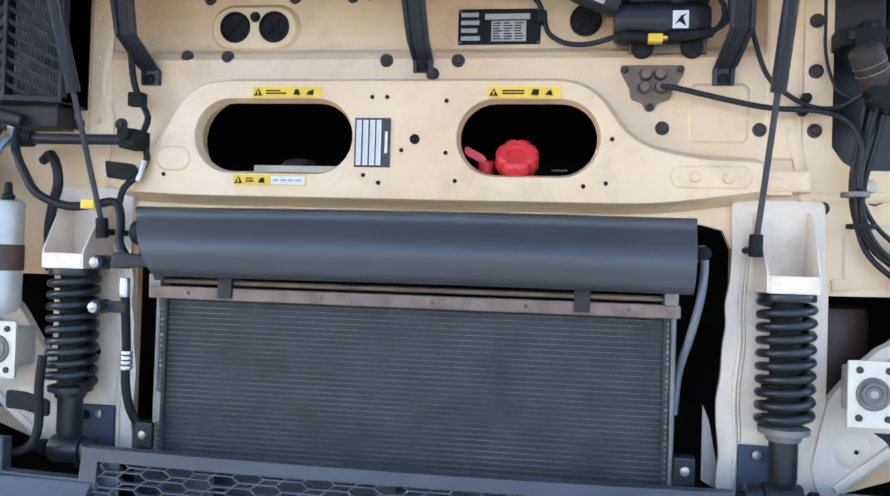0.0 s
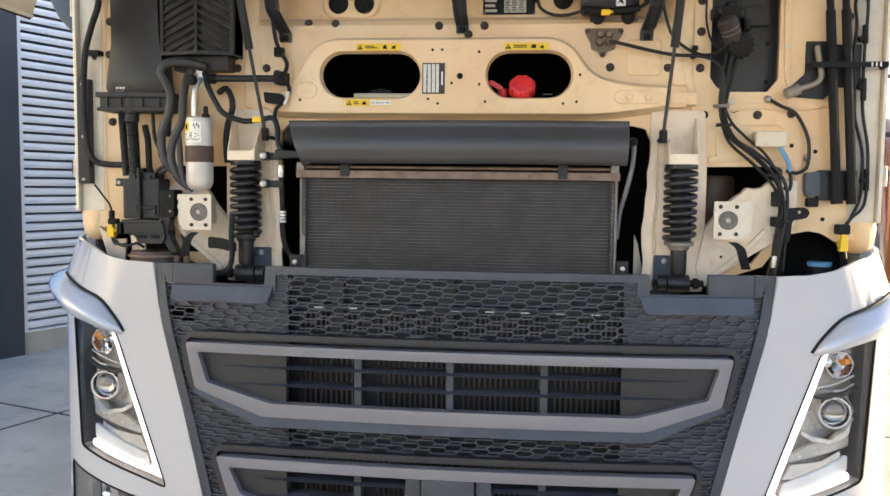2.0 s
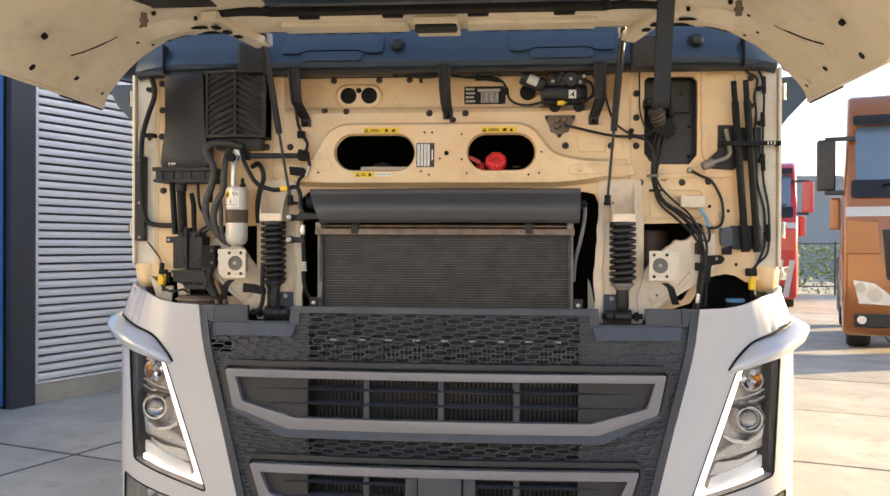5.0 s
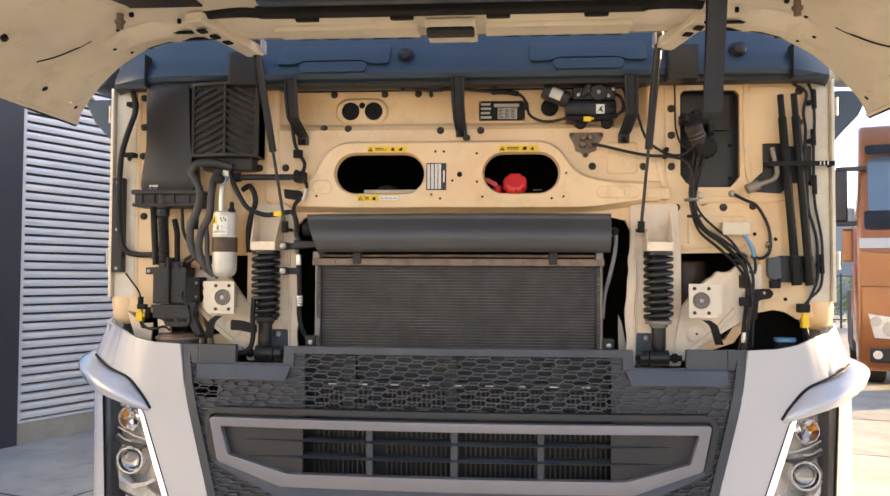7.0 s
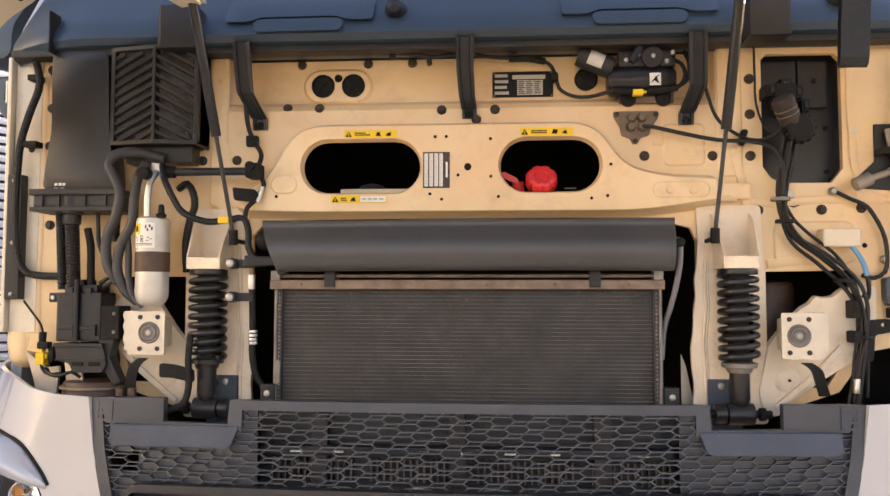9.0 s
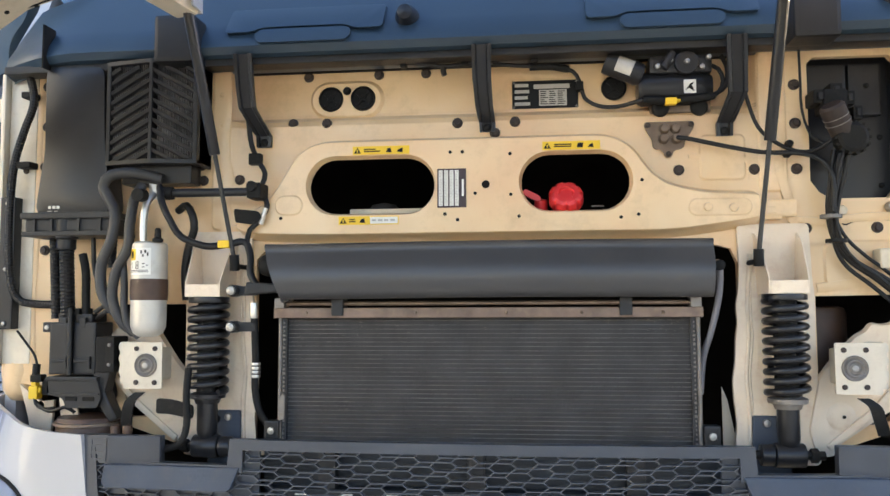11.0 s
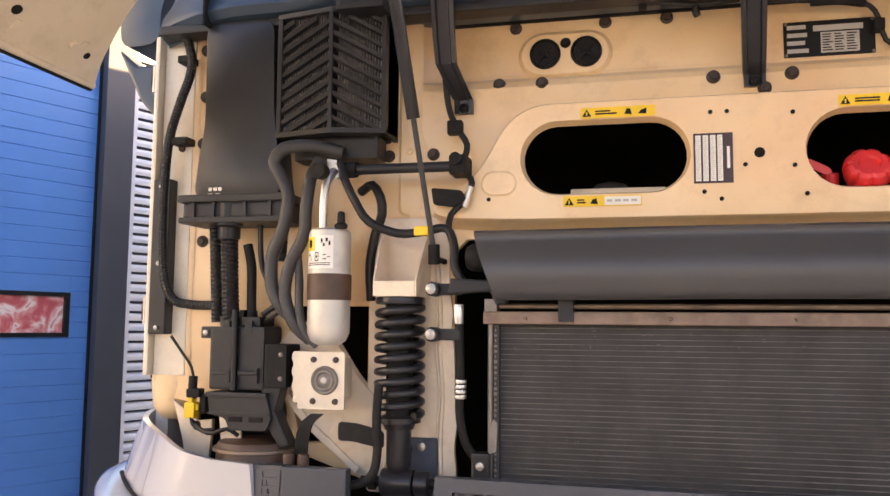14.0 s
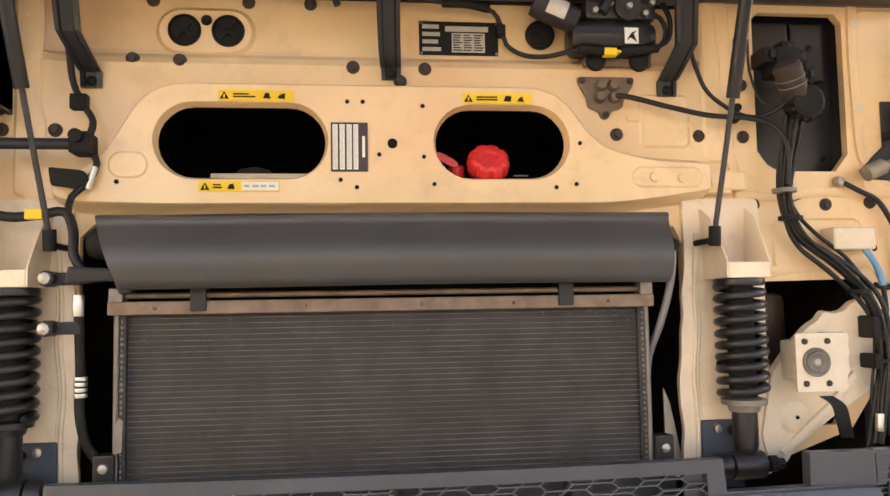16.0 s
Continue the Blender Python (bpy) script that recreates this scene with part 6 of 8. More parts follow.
for a, c in ((-0.1095, -0.1000), (-0.0965, -0.0870), (-0.0835, -0.0740), (-0.0710, -0.0620)):
    fp = part("print_field", box(a, c, -0.0612, -0.0603, 1.839, 1.924), "paper", ip)
    bars("print", fp, a + 0.0005, c, 1.841, 1.922, -0.0614, 22, "greyink", int(abs(a) * 999), 1, 0.3)
part("brand_mark", box(-0.0545, -0.0495, -0.0612, -0.0603, 1.862, 1.902), "paper", ip)
tp = part("type_plate", box(0.064, 0.226, 0.034, 0.040, 2.090, 2.160, 0.002), "ink", truck, "black type plate with grey printed fields")
for k in range(4):
    part("print_field", box(0.070, 0.070 + (0.038, 0.032, 0.036, 0.034)[k], 0.033, 0.035, 2.098 + k * 0.0155, 2.106 + k * 0.0155), "greyink", tp)
part("print_field", box(0.117, 0.205, 0.033, 0.035, 2.139, 2.150), "greyink", tp)
gp = part("print_field", box(0.130, 0.198, 0.033, 0.035, 2.096, 2.136), "greyink", tp)
bars("print", gp, 0.132, 0.196, 2.098, 2.134, 0.0326, 7, "ink", 9, 3, 0.4)
for x in (0.068, 0.222):
    for z in (2.094, 2.156):
        part("rivet", lathe([(0.001, 0.003), (0.003, 0.002), (0.0035, 0.0)], (x, 0.034, z), "y", 8), "dull", tp)
tri = soft_loop([(0.378, 2.038), (0.494, 2.038), (0.494, 2.024), (0.472, 1.99), (0.470, 1.975), (0.446, 1.968), (0.440, 1.952), (0.426, 1.952), (0.420, 1.968), (0.398, 1.975), (0.396, 1.995), (0.378, 2.026)], 0.006, 2)
tb = part("pedal_bracket", slab(tri, [], -0.008, 0.0, 0.002), "bronze", truck, "brown zinc plated triangular bracket with four round studs")
for x, z in ((0.424, 2.020), (0.450, 2.020), (0.422, 1.996), (0.452, 1.996)):
    part("stud", lathe([(0.003, 0.016), (0.009, 0.015), (0.0115, 0.008), (0.0125, 0.0)], (x, -0.008, z), "y", 14), "bronze", tb, smooth=40)
for x, z in ((0.386, 2.030), (0.486, 2.030), (0.433, 1.960)):
    part("bolt", lathe([(0.002, 0.007), (0.006, 0.006), (0.007, 0.0)], (x, -0.008, z), "y", 8), "brown", tb)
def wrap(cx, cy, r, a0, a1, z0, z1, n=10):
    bm = bmesh.new()
    va = [bm.verts.new((cx + r * math.sin(radians(a0 + (a1 - a0) * k / n)), cy - r * math.cos(radians(a0 + (a1 - a0) * k / n)), z0)) for k in range(n + 1)]
    vb = [bm.verts.new((v.co.x, v.co.y, z1)) for v in va]
    for k in range(n):
        bm.faces.new((va[k], va[k + 1], vb[k + 1], vb[k]))
    return bm

# wiper motor
wm = part("wiper_motor", lathe([(0.01, 0.375), (0.034, 0.376), (0.040, 0.385), (0.041, 0.42), (0.043, 0.44), (0.043, 0.515), (0.038, 0.53), (0.03, 0.548), (0.012, 0.55)], (0, -0.042, 2.130), "x", 26), "satin", truck, "black wiper motor with white label", smooth=35)
m2 = lathe([(0.01, -0.05), (0.026, -0.049), (0.028, -0.04), (0.028, 0.035), (0.024, 0.045), (0.01, 0.046)], (0, 0, 0), "x", 22)
bmesh.ops.transform(m2, verts=m2.verts, matrix=pose(0.345, -0.065, 2.176, 0, 23, 0))
part("motor_end", m2, "satin", wm, smooth=35)
lb = wrap(0, 0, 0.0286, -45, 38, -0.020, 0.020)
bmesh.ops.transform(lb, verts=lb.verts, matrix=pose(0.343, -0.065, 2.177, 0, 113, 0))
part("sticker", lb, "silver", wm, "pale sticker", smooth=60)
part("gear_case", joined(box(0.400, 0.545, -0.085, -0.02, 2.158, 2.200, 0.010), cyl((0.485, -0.095, 2.180), (0.485, -0.02, 2.180), 0.028, 18, bevel=0.004), cyl((0.430, -0.090, 2.168), (0.455, -0.088, 2.205), 0.012, 12, bevel=0.002)), "satin", wm)
for x, z in ((0.418, 2.172), (0.520, 2.168), (0.448, 2.186), (0.485, 2.180), (0.535, 2.190)):
    part("screw", lathe([(0.002, 0.010), (0.006, 0.009), (0.007, 0.0)], (x, -0.088 if x != 0.485 else -0.095, z), "y", 8), "steel", wm)
st_ = part("sticker", box(0.478, 0.506, -0.087, -0.085, 2.108, 2.140), "paper", wm, "white sticker with a black sign")
part("print", slab([(0.481, 2.114), (0.49, 2.12), (0.502, 2.111), (0.496, 2.127), (0.503, 2.135), (0.492, 2.13)], [], -0.0882, -0.0868), "ink", st_)
part("mount_plate", box(0.405, 0.545, -0.05, -0.004, 2.072, 2.104, 0.003), "bronze", wm)
for x in (0.428, 0.518):
    part("grommet", lathe([(0.004, 0.012), (0.012, 0.012), (0.019, 0.008), (0.021, 0.0)], (x, -0.05, 2.082), "y", 18), "rubber", wm, smooth=40)
part("connector", joined(box(0.435, 0.462, -0.088, -0.068, 2.083, 2.099, 0.003), box(0.455, 0.475, -0.085, -0.07, 2.09, 2.095, 0.001)), "yellow", wm, "yellow plug")
part("plug", joined(cyl((0.385, -0.08, 2.097), (0.435, -0.08, 2.093), 0.010, 12, bevel=0.002), cyl((0.47, -0.08, 2.093), (0.55, -0.075, 2.103), 0.009, 12, bevel=0.002)), "rubber", wm, smooth=40)
part("motor_cable", tube([(0.545, -0.075, 2.103), (0.575, -0.07, 2.125), (0.583, -0.06, 2.17), (0.572, -0.05, 2.205)], 0.0055, 8), "conduit", wm, smooth=60)
part("motor_cable", tube([(0.385, -0.08, 2.097), (0.33, -0.05, 2.090), (0.285, -0.03, 2.098), (0.252, -0.02, 2.122), (0.244, -0.02, 2.155), (0.225, -0.03, 2.185), (0.18, -0.04, 2.196), (0.10, -0.05, 2.198), (0.03, -0.05, 2.206)], 0.005, 8), "conduit", wm, smooth=60)
part("cable_clip", box(0.232, 0.250, -0.03, -0.0, 2.140, 2.162, 0.003), "rubber", wm)
part("motor_cable", tube([(0.540, -0.05, 2.185), (0.563, -0.06, 2.170), (0.572, -0.065, 2.140), (0.560, -0.07, 2.112), (0.535, -0.075, 2.098), (0.50, -0.08, 2.092)], 0.0052, 8), "conduit", wm, smooth=60)
part("cable_sleeve", tube([(0.215, -0.035, 2.190), (0.17, -0.04, 2.197), (0.12, -0.045, 2.196)], 0.009, 10), "rubber", wm, smooth=60)

wm.matrix_basis = Matrix.Translation((-0.012, 0.042, -0.012))

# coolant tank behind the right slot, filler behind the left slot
# tank body and neck are near-black in place of the shade behind the slot
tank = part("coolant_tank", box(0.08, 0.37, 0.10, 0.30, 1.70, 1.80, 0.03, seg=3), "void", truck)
cap = lathe([(0.004, 0.024), (0.016, 0.024), (0.019, 0.029), (0.031, 0.030), (0.038, 0.026), (0.0415, 0.018), (0.0415, 0.0), (0.036, -0.012)], (0, 0, 0), "z", 64)
for v in cap.verts:
    r = math.hypot(v.co.x, v.co.y)
    if r > 0.025:
        a = math.atan2(v.co.y, v.co.x)
        f = 1 - 0.13 * max(0, math.cos(8 * a)) ** 3
        v.co.x *= f
        v.co.y *= f
bmesh.ops.transform(cap, verts=cap.verts, matrix=pose(0.191, -0.006, 1.853, 56, 0, 0))
part("filler_cap", cap, "red", tank, "red ribbed coolant cap", smooth=28)
flag = slab(soft_loop([(-0.028, 0.012), (0.006, -0.006), (0.012, -0.016), (0.0, -0.02), (-0.03, -0.004), (-0.034, 0.004)], 0.005, 3), [], -0.006, 0.006, 0.002)
bmesh.ops.transform(flag, verts=flag.verts, matrix=pose(0.122, -0.005, 1.872, 0, 0, 0))
part("cap_leash", flag, "red", tank, "red cap flap")
part("cap_leash_plug", cyl((0.132, 0.012, 1.832), (0.131, 0.006, 1.858), 0.016, 16, bevel=0.004), "red", tank)
part("tank_mark", box(0.255, 0.285, 0.05, 0.055, 1.845, 1.848), "dull", tank)
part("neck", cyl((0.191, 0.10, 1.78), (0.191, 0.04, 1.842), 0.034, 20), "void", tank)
filler = part("washer_tank", joined(box(-0.40, -0.13, 0.05, 0.2, 1.70, 1.835, 0.015), lathe([(0.005, 1.868), (0.03, 1.862), (0.045, 1.845), (0.05, 1.80)], (-0.268, 0.085, 0), "z", 24)), "greyhose", truck, "dark tank with a domed lid behind the slot", smooth=35)
part("tank_rim", box(-0.345, -0.16, 0.025, 0.05, 1.826, 1.846, 0.004), "primer", filler)

# brown reservoir seen through the side opening
part("air_reservoir", cyl((0.80, 0.16, 1.36), (0.80, 0.16, 1.60), 0.075, 24, bevel=0.02), "band", truck, "brown reservoir behind the wall opening", smooth=40)

# ---------------------------------------------------------------- filter housing, tray, hoses on the passenger side
cover = part("cover_panel", slab(soft_loop([(-1.105, 2.205), (-0.950, 2.205), (-0.945, 2.02), (-0.935, 1.93), (-0.925, 1.834), (-1.123, 1.834), (-1.113, 1.92), (-1.102, 1.99)], 0.025), [], -0.075, -0.005, 0.014), "satin", truck, "smooth satin black cover panel", smooth=50)
bars("print", cover, -1.088, -1.055, 1.846, 1.856, -0.0755, 1, "paper", 3, 3, 0.7)
bars("print", cover, -1.090, -1.055, 1.840, 1.843, -0.0755, 1, "greyink", 4, 2, 0.6)
tray = part("duct_tray", joined(box(-1.134, -0.892, -0.118, -0.004, 1.818, 1.834, 0.004), box(-1.126, -0.900, -0.108, -0.004, 1.786, 1.819, 0.006), box(-1.132, -0.894, -0.114, -0.004, 1.776, 1.788, 0.003)), "black", truck, "black plastic duct flange with ribs")
for x in (-1.10, -1.055, -0.985, -0.93):
    part("rib", box(x - 0.003, x + 0.003, -0.114, -0.10, 1.786, 1.819), "black", tray)
part("latch", cyl((-1.03, -0.085, 1.77), (-1.03, -0.085, 1.825), 0.027, 18, bevel=0.004), "black", tray, smooth=40)
# cabin filter housing: two slatted faces that meet in a ridge
RX, RY, EY = -0.807, -0.112, -0.086
FX = {-1: -0.932, 1: -0.698}
def face_y(x):
    side = -1 if x < RX else 1
    return RY + (EY - RY) * abs(x - RX) / abs(FX[side] - RX)
core = bmesh.new()
loop = [(FX[-1], EY + 0.012), (RX, RY + 0.030), (FX[1], EY + 0.012), (FX[1], -0.005), (FX[-1], -0.005)]
lo = [core.verts.new((x, y, 1.956)) for x, y in loop]
hi = [core.verts.new((x, y, 2.206)) for x, y in loop]
core.faces.new(lo); core.faces.new(hi)
for k in range(5):
    core.faces.new((lo[k], lo[k - 1], hi[k - 1], hi[k]))
bmesh.ops.recalc_face_normals(core, faces=core.faces)
fil = part("filter_housing", core, "black", truck, "black cabin air inlet with chevron slats")
part("ridge", box(RX - 0.004, RX + 0.004, RY - 0.004, RY + 0.03, 1.954, 2.206, 0.002), "black", fil)
for side in (-1, 1):
    xe = FX[side]
    part("rim", box(*sorted((xe, xe - side * 0.010)), EY - 0.006, 0.0, 1.950, 2.206, 0.002), "black", fil)
    for z in (1.950, 2.198):
        bm = bmesh.new()
        vs = [bm.verts.new(p) for zz in (z, z + 0.010) for p in ((RX, RY - 0.004, zz), (xe, EY - 0.006, zz), (xe, EY + 0.02, zz), (RX, RY + 0.03, zz))]
        for f in ((0, 1, 2, 3), (4, 5, 6, 7), (0, 1, 5, 4), (1, 2, 6, 5), (2, 3, 7, 6), (3, 0, 4, 7)):
            bm.faces.new([vs[i] for i in f])
        bmesh.ops.recalc_face_normals(bm, faces=bm.faces)
        part("rim", bm, "black", fil)
    for k in range(13):
        za = 2.262 - k * 0.0248
        zb = za - 0.058
        t0, t1 = max(0.02, (za - 2.196) / 0.058), min(0.97, (za - 1.962) / 0.058)
        if t1 - t0 < 0.08:
            continue
        bm = bmesh.new()
        rows = []
        for t in (t0, (t0 + t1) / 2, t1):
            x, z = RX + (xe - RX) * t, za + (zb - za) * t
            yf = face_y(x)
            rows.append([bm.verts.new(p) for p in ((x, yf - 0.002, z), (x, yf + 0.001, z - 0.0085), (x, yf + 0.018, z - 0.0125), (x, yf + 0.018, z - 0.004))])
        for a_, b_ in zip(rows, rows[1:]):
            for q in range(4):
                bm.faces.new((a_[q], a_[(q + 1) % 4], b_[(q + 1) % 4], b_[q]))
        bm.faces.new(rows[0]); bm.faces.new(rows[-1][::-1])
        bmesh.ops.recalc_face_normals(bm, faces=bm.faces)
        part("slat", bm, "black", fil)
fins = bmesh.new()
for k in range(40):
    x = FX[-1] + 0.012 + k * 0.0059
    if x < FX[1] - 0.01 and abs(x - RX) > 0.006:
        box(x, x + 0.0018, face_y(x) + 0.010, face_y(x) + 0.03, 1.963, 2.198, 0, fins)
tagged(part("pleats", fins, "finrail", fil, kind="stuff"), "pale filter pleats behind the slats")
part("filter_foot", box(-0.90, -0.72, -0.07, -0.01, 1.905, 1.952, 0.006), "black", fil)
part("expansion_block", slab(soft_loop([(-0.825, 1.912), (-0.775, 1.915), (-0.765, 1.90), (-0.785, 1.885), (-0.80, 1.865), (-0.825, 1.872)], 0.006), [oval(-0.80, 1.896, 0.006, 0.006, 6)], -0.075, -0.06, 0.002), "alu", truck, "bare aluminium pipe block")

HOSES = {
    "coolant_hose": ([(-0.79, -0.08, 1.915), (-0.85, -0.10, 1.928), (-0.905, -0.11, 1.922), (-0.924, -0.11, 1.895), (-0.908, -0.11, 1.862), (-0.892, -0.11, 1.825), (-0.898, -0.115, 1.764), (-0.921, -0.115, 1.705), (-0.918, -0.115, 1.64), (-0.895, -0.11, 1.600), (-0.875, -0.08, 1.575)], 0.0135),
    "heater_hose": ([(-0.835, -0.09, 1.90), (-0.845, -0.11, 1.86), (-0.849, -0.12, 1.80), (-0.853, -0.12, 1.743), (-0.880, -0.12, 1.69), (-0.889, -0.12, 1.63), (-0.872, -0.115, 1.575), (-0.84, -0.10, 1.54)], 0.0125),
    "suction_hose": ([(-0.870, -0.11, 1.72), (-0.862, -0.115, 1.66), (-0.858, -0.12, 1.60), (-0.845, -0.12, 1.555), (-0.82, -0.12, 1.532)], 0.0085),
    "harness": ([(-0.79, -0.09, 1.895), (-0.772, -0.12, 1.86), (-0.758, -0.13, 1.835), (-0.742, -0.13, 1.805), (-0.715, -0.13, 1.768), (-0.66, -0.12, 1.746), (-0.61, -0.11, 1.75), (-0.57, -0.10, 1.756), (-0.552, -0.11, 1.72), (-0.548, -0.12, 1.68), (-0.53, -0.12, 1.648)], 0.0085),
    "bypass_hose": ([(-0.76, -0.05, 1.84), (-0.73, -0.07, 1.85), (-0.71, -0.08, 1.825), (-0.705, -0.08, 1.79), (-0.722, -0.07, 1.75), (-0.735, -0.06, 1.69), (-0.735, -0.05, 1.62)], 0.0095),
    "thin_hose": ([(-0.975, -0.06, 1.775), (-0.97, -0.06, 1.70), (-0.95, -0.07, 1.66), (-0.915, -0.07, 1.625), (-0.96, -0.07, 1.59)], 0.0055),
    "thin_loop": ([(-0.965, -0.06, 1.57), (-0.93, -0.08, 1.59), (-0.895, -0.08, 1.61)], 0.006),
    "door_cable": ([(-1.180, -0.03, 2.205), (-1.163, -0.035, 2.150), (-1.166, -0.035, 2.11), (-1.186, -0.035, 2.055), (-1.208, -0.035, 1.98), (-1.216, -0.035, 1.90), (-1.217, -0.035, 1.79), (-1.210, -0.035, 1.68), (-1.190, -0.03, 1.625), (-1.15, -0.025, 1.612), (-1.088, -0.03, 1.610)], 0.0105),
    "sensor_lead": ([(-1.19, -0.03, 1.545), (-1.168, -0.02, 1.51), (-1.145, -0.02, 1.48), (-1.132, -0.03, 1.45), (-1.130, -0.03, 1.41)], 0.003),
    "lamp_lead": ([(-1.132, -0.04, 1.395), (-1.12, -0.05, 1.365), (-1.10, -0.05, 1.352), (-1.07, -0.05, 1.355)], 0.004),
    "wiper_lead": ([(-0.592, -0.04, 2.13), (-0.590, -0.03, 2.06), (-0.582, -0.03, 2.005), (-0.564, -0.035, 1.965), (-0.543, -0.04, 1.93), (-0.548, -0.05, 1.893), (-0.538, -0.06, 1.868), (-0.528, -0.065, 1.848), (-0.540, -0.07, 1.815), (-0.566, -0.08, 1.785), (-0.568, -0.09, 1.755)], 0.0065),
}
for nm, (pts, r) in HOSES.items():
    part(nm, tube(pts, r, 10 if r > 0.006 else 8, ribs=0.0012 if nm == "door_cable" else 0.0, rib_pitch=0.007), "greyhose" if nm in ("suction_hose", "coolant_hose", "heater_hose") else "conduit" if r < 0.011 else "rubber", truck, smooth=0 if nm == "door_cable" else 60)
for a, c, r, rb in (((-1.078, -0.06, 1.775), (-1.066, -0.06, 1.575), 0.0125, 0.0018), ((-1.040, -0.07, 1.775), (-1.030, -0.07, 1.58), 0.0185, 0.0022), ((-0.922, -0.06, 1.776), (-0.925, -0.06, 1.70), 0.010, 0.0016)):
    a, c = Vector(a), Vector(c)
    part("ribbed_conduit", tube([a, a * 0.67 + c * 0.33, a * 0.33 + c * 0.67, c], r, 14, ribs=rb, rib_pitch=0.0085), "conduit", truck, "black ribbed wiring conduit")
part("conduit_collar", cyl((-1.040, -0.07, 1.745), (-1.040, -0.07, 1.78), 0.023, 18, bevel=0.003), "black", truck, smooth=40)
part("black_pipe", tube([(-1.002, -0.06, 1.735), (-0.992, -0.06, 1.69), (-0.990, -0.06, 1.63), (-0.988, -0.06, 1.575)], 0.010, 10), "rubber", truck, smooth=60)
# wiring block
blk = part("connector_block", box(-1.061, -1.007, -0.095, -0.01, 1.440, 1.566, 0.006), "black", truck, "black wiring connector block")
part("connector_half", box(-1.001, -0.943, -0.093, -0.01, 1.440, 1.566, 0.006), "black", blk)
part("joint_strip", box(-1.009, -0.999, -0.075, -0.01, 1.44, 1.60, 0.002), "rubber", blk)
for x0, x1, z in ((-1.055, -1.012, 1.470), (-0.995, -0.952, 1.470)):
    part("clip", box(x0, x1, -0.101, -0.09, z, z + 0.008, 0.002), "black", blk)
    part("clip", box(x1 - 0.006, x1, -0.101, -0.09, z - 0.016, z + 0.014, 0.002), "black", blk)
for x0, x1, z in ((-1.046, -1.008, 1.588), (-0.998, -0.958, 1.586)):
    part("collar", box(x0, x1, -0.085, -0.015, 1.566, z, 0.004), "black", blk)
    part("latch", box((x0 + x1) / 2 - 0.008, (x0 + x1) / 2 + 0.008, -0.094, -0.08, 1.552, 1.578, 0.002), "black", blk)
part("cable_stem", cyl((-1.004, -0.10, 1.44), (-1.005, -0.10, 1.60), 0.006, 12), "conduit", blk, smooth=60)
lug = part("block_lug", box(-1.108, -1.058, -0.05, -0.012, 1.541, 1.566, 0.004), "black", blk)
part("bolt", lathe([(0.002, 0.006), (0.006, 0.005), (0.007, 0.0)], (-1.095, -0.05, 1.553), "y", 8), "steel", lug)
tr = part("block_bracket", slab(soft_loop([(-1.060, 1.434), (-0.934, 1.434), (-0.924, 1.400), (-0.922, 1.384), (-0.932, 1.362), (-1.010, 1.361), (-1.020, 1.384), (-1.054, 1.392)], 0.007), [], -0.10, -0.02, 0.006), "black", truck, "black moulded bracket under the connector block")
part("bracket_rim", box(-1.062, -0.930, -0.106, -0.02, 1.426, 1.436, 0.003), "black", tr)
for x in (-1.012, -0.968):
    part("bracket_slot", box(x, x + 0.030, -0.1025, -0.09, 1.378, 1.388, 0.002), "void", tr)
part("bracket_rib", box(-1.056, -0.926, -0.104, -0.09, 1.392, 1.397, 0.001), "black", tr)
fl = part("side_flange", box(-0.940, -0.892, -0.098, -0.03, 1.446, 1.532, 0.005), "rubber", truck, "black ear of the wiring bracket")
part("flange_lip", box(-0.912, -0.890, -0.103, -0.09, 1.448, 1.530, 0.002), "rubber", fl)
for z in (1.465, 1.512):
    part("rivet", lathe([(0.001, 0.004), (0.004, 0.003), (0.005, 0.0)], (-0.902, -0.103, z), "y", 8), "dull", fl)
part("bracket_strut", slab([(-0.950, 1.45), (-0.905, 1.45), (-0.918, 1.40), (-0.885, 1.335), (-0.905, 1.325), (-0.945, 1.385)], [], -0.09, -0.05, 0.006), "black", truck)
# door channel
ch = part("cable_channel", box(-1.243, -1.203, -0.036, 0.0, 1.548, 1.885, 0.004), "black", truck, "black cable channel on the door post")
for z in (1.868, 1.70, 1.562):
    part("bolt", lathe([(0.002, 0.006), (0.005, 0.005), (0.006, 0.0)], (-1.222, -0.036, z), "y", 8), "steel", ch)
for z in (2.150, 1.968):
    part("cable_clip", box(-1.205 if z < 2 else -1.195, -1.165, -0.04, 0.0, z - 0.008, z + 0.008, 0.003), "rubber", truck)
part("yellow_plug", joined(box(-1.141, -1.118, -0.05, -0.025, 1.375, 1.408, 0.003), box(-1.136, -1.124, -0.047, -0.028, 1.408, 1.418, 0.002), box(-1.118, -1.112, -0.045, -0.03, 1.392, 1.404, 0.001)), "yellow", truck, "yellow wiring plug")
part("plug_boot", joined(cyl((-1.130, -0.038, 1.415), (-1.130, -0.035, 1.462), 0.0095, 10, bevel=0.002), box(-1.138, -1.108, -0.05, -0.025, 1.418, 1.436, 0.004), box(-1.112, -1.098, -0.04, -0.02, 1.385, 1.425, 0.003)), "rubber", truck, smooth=40)
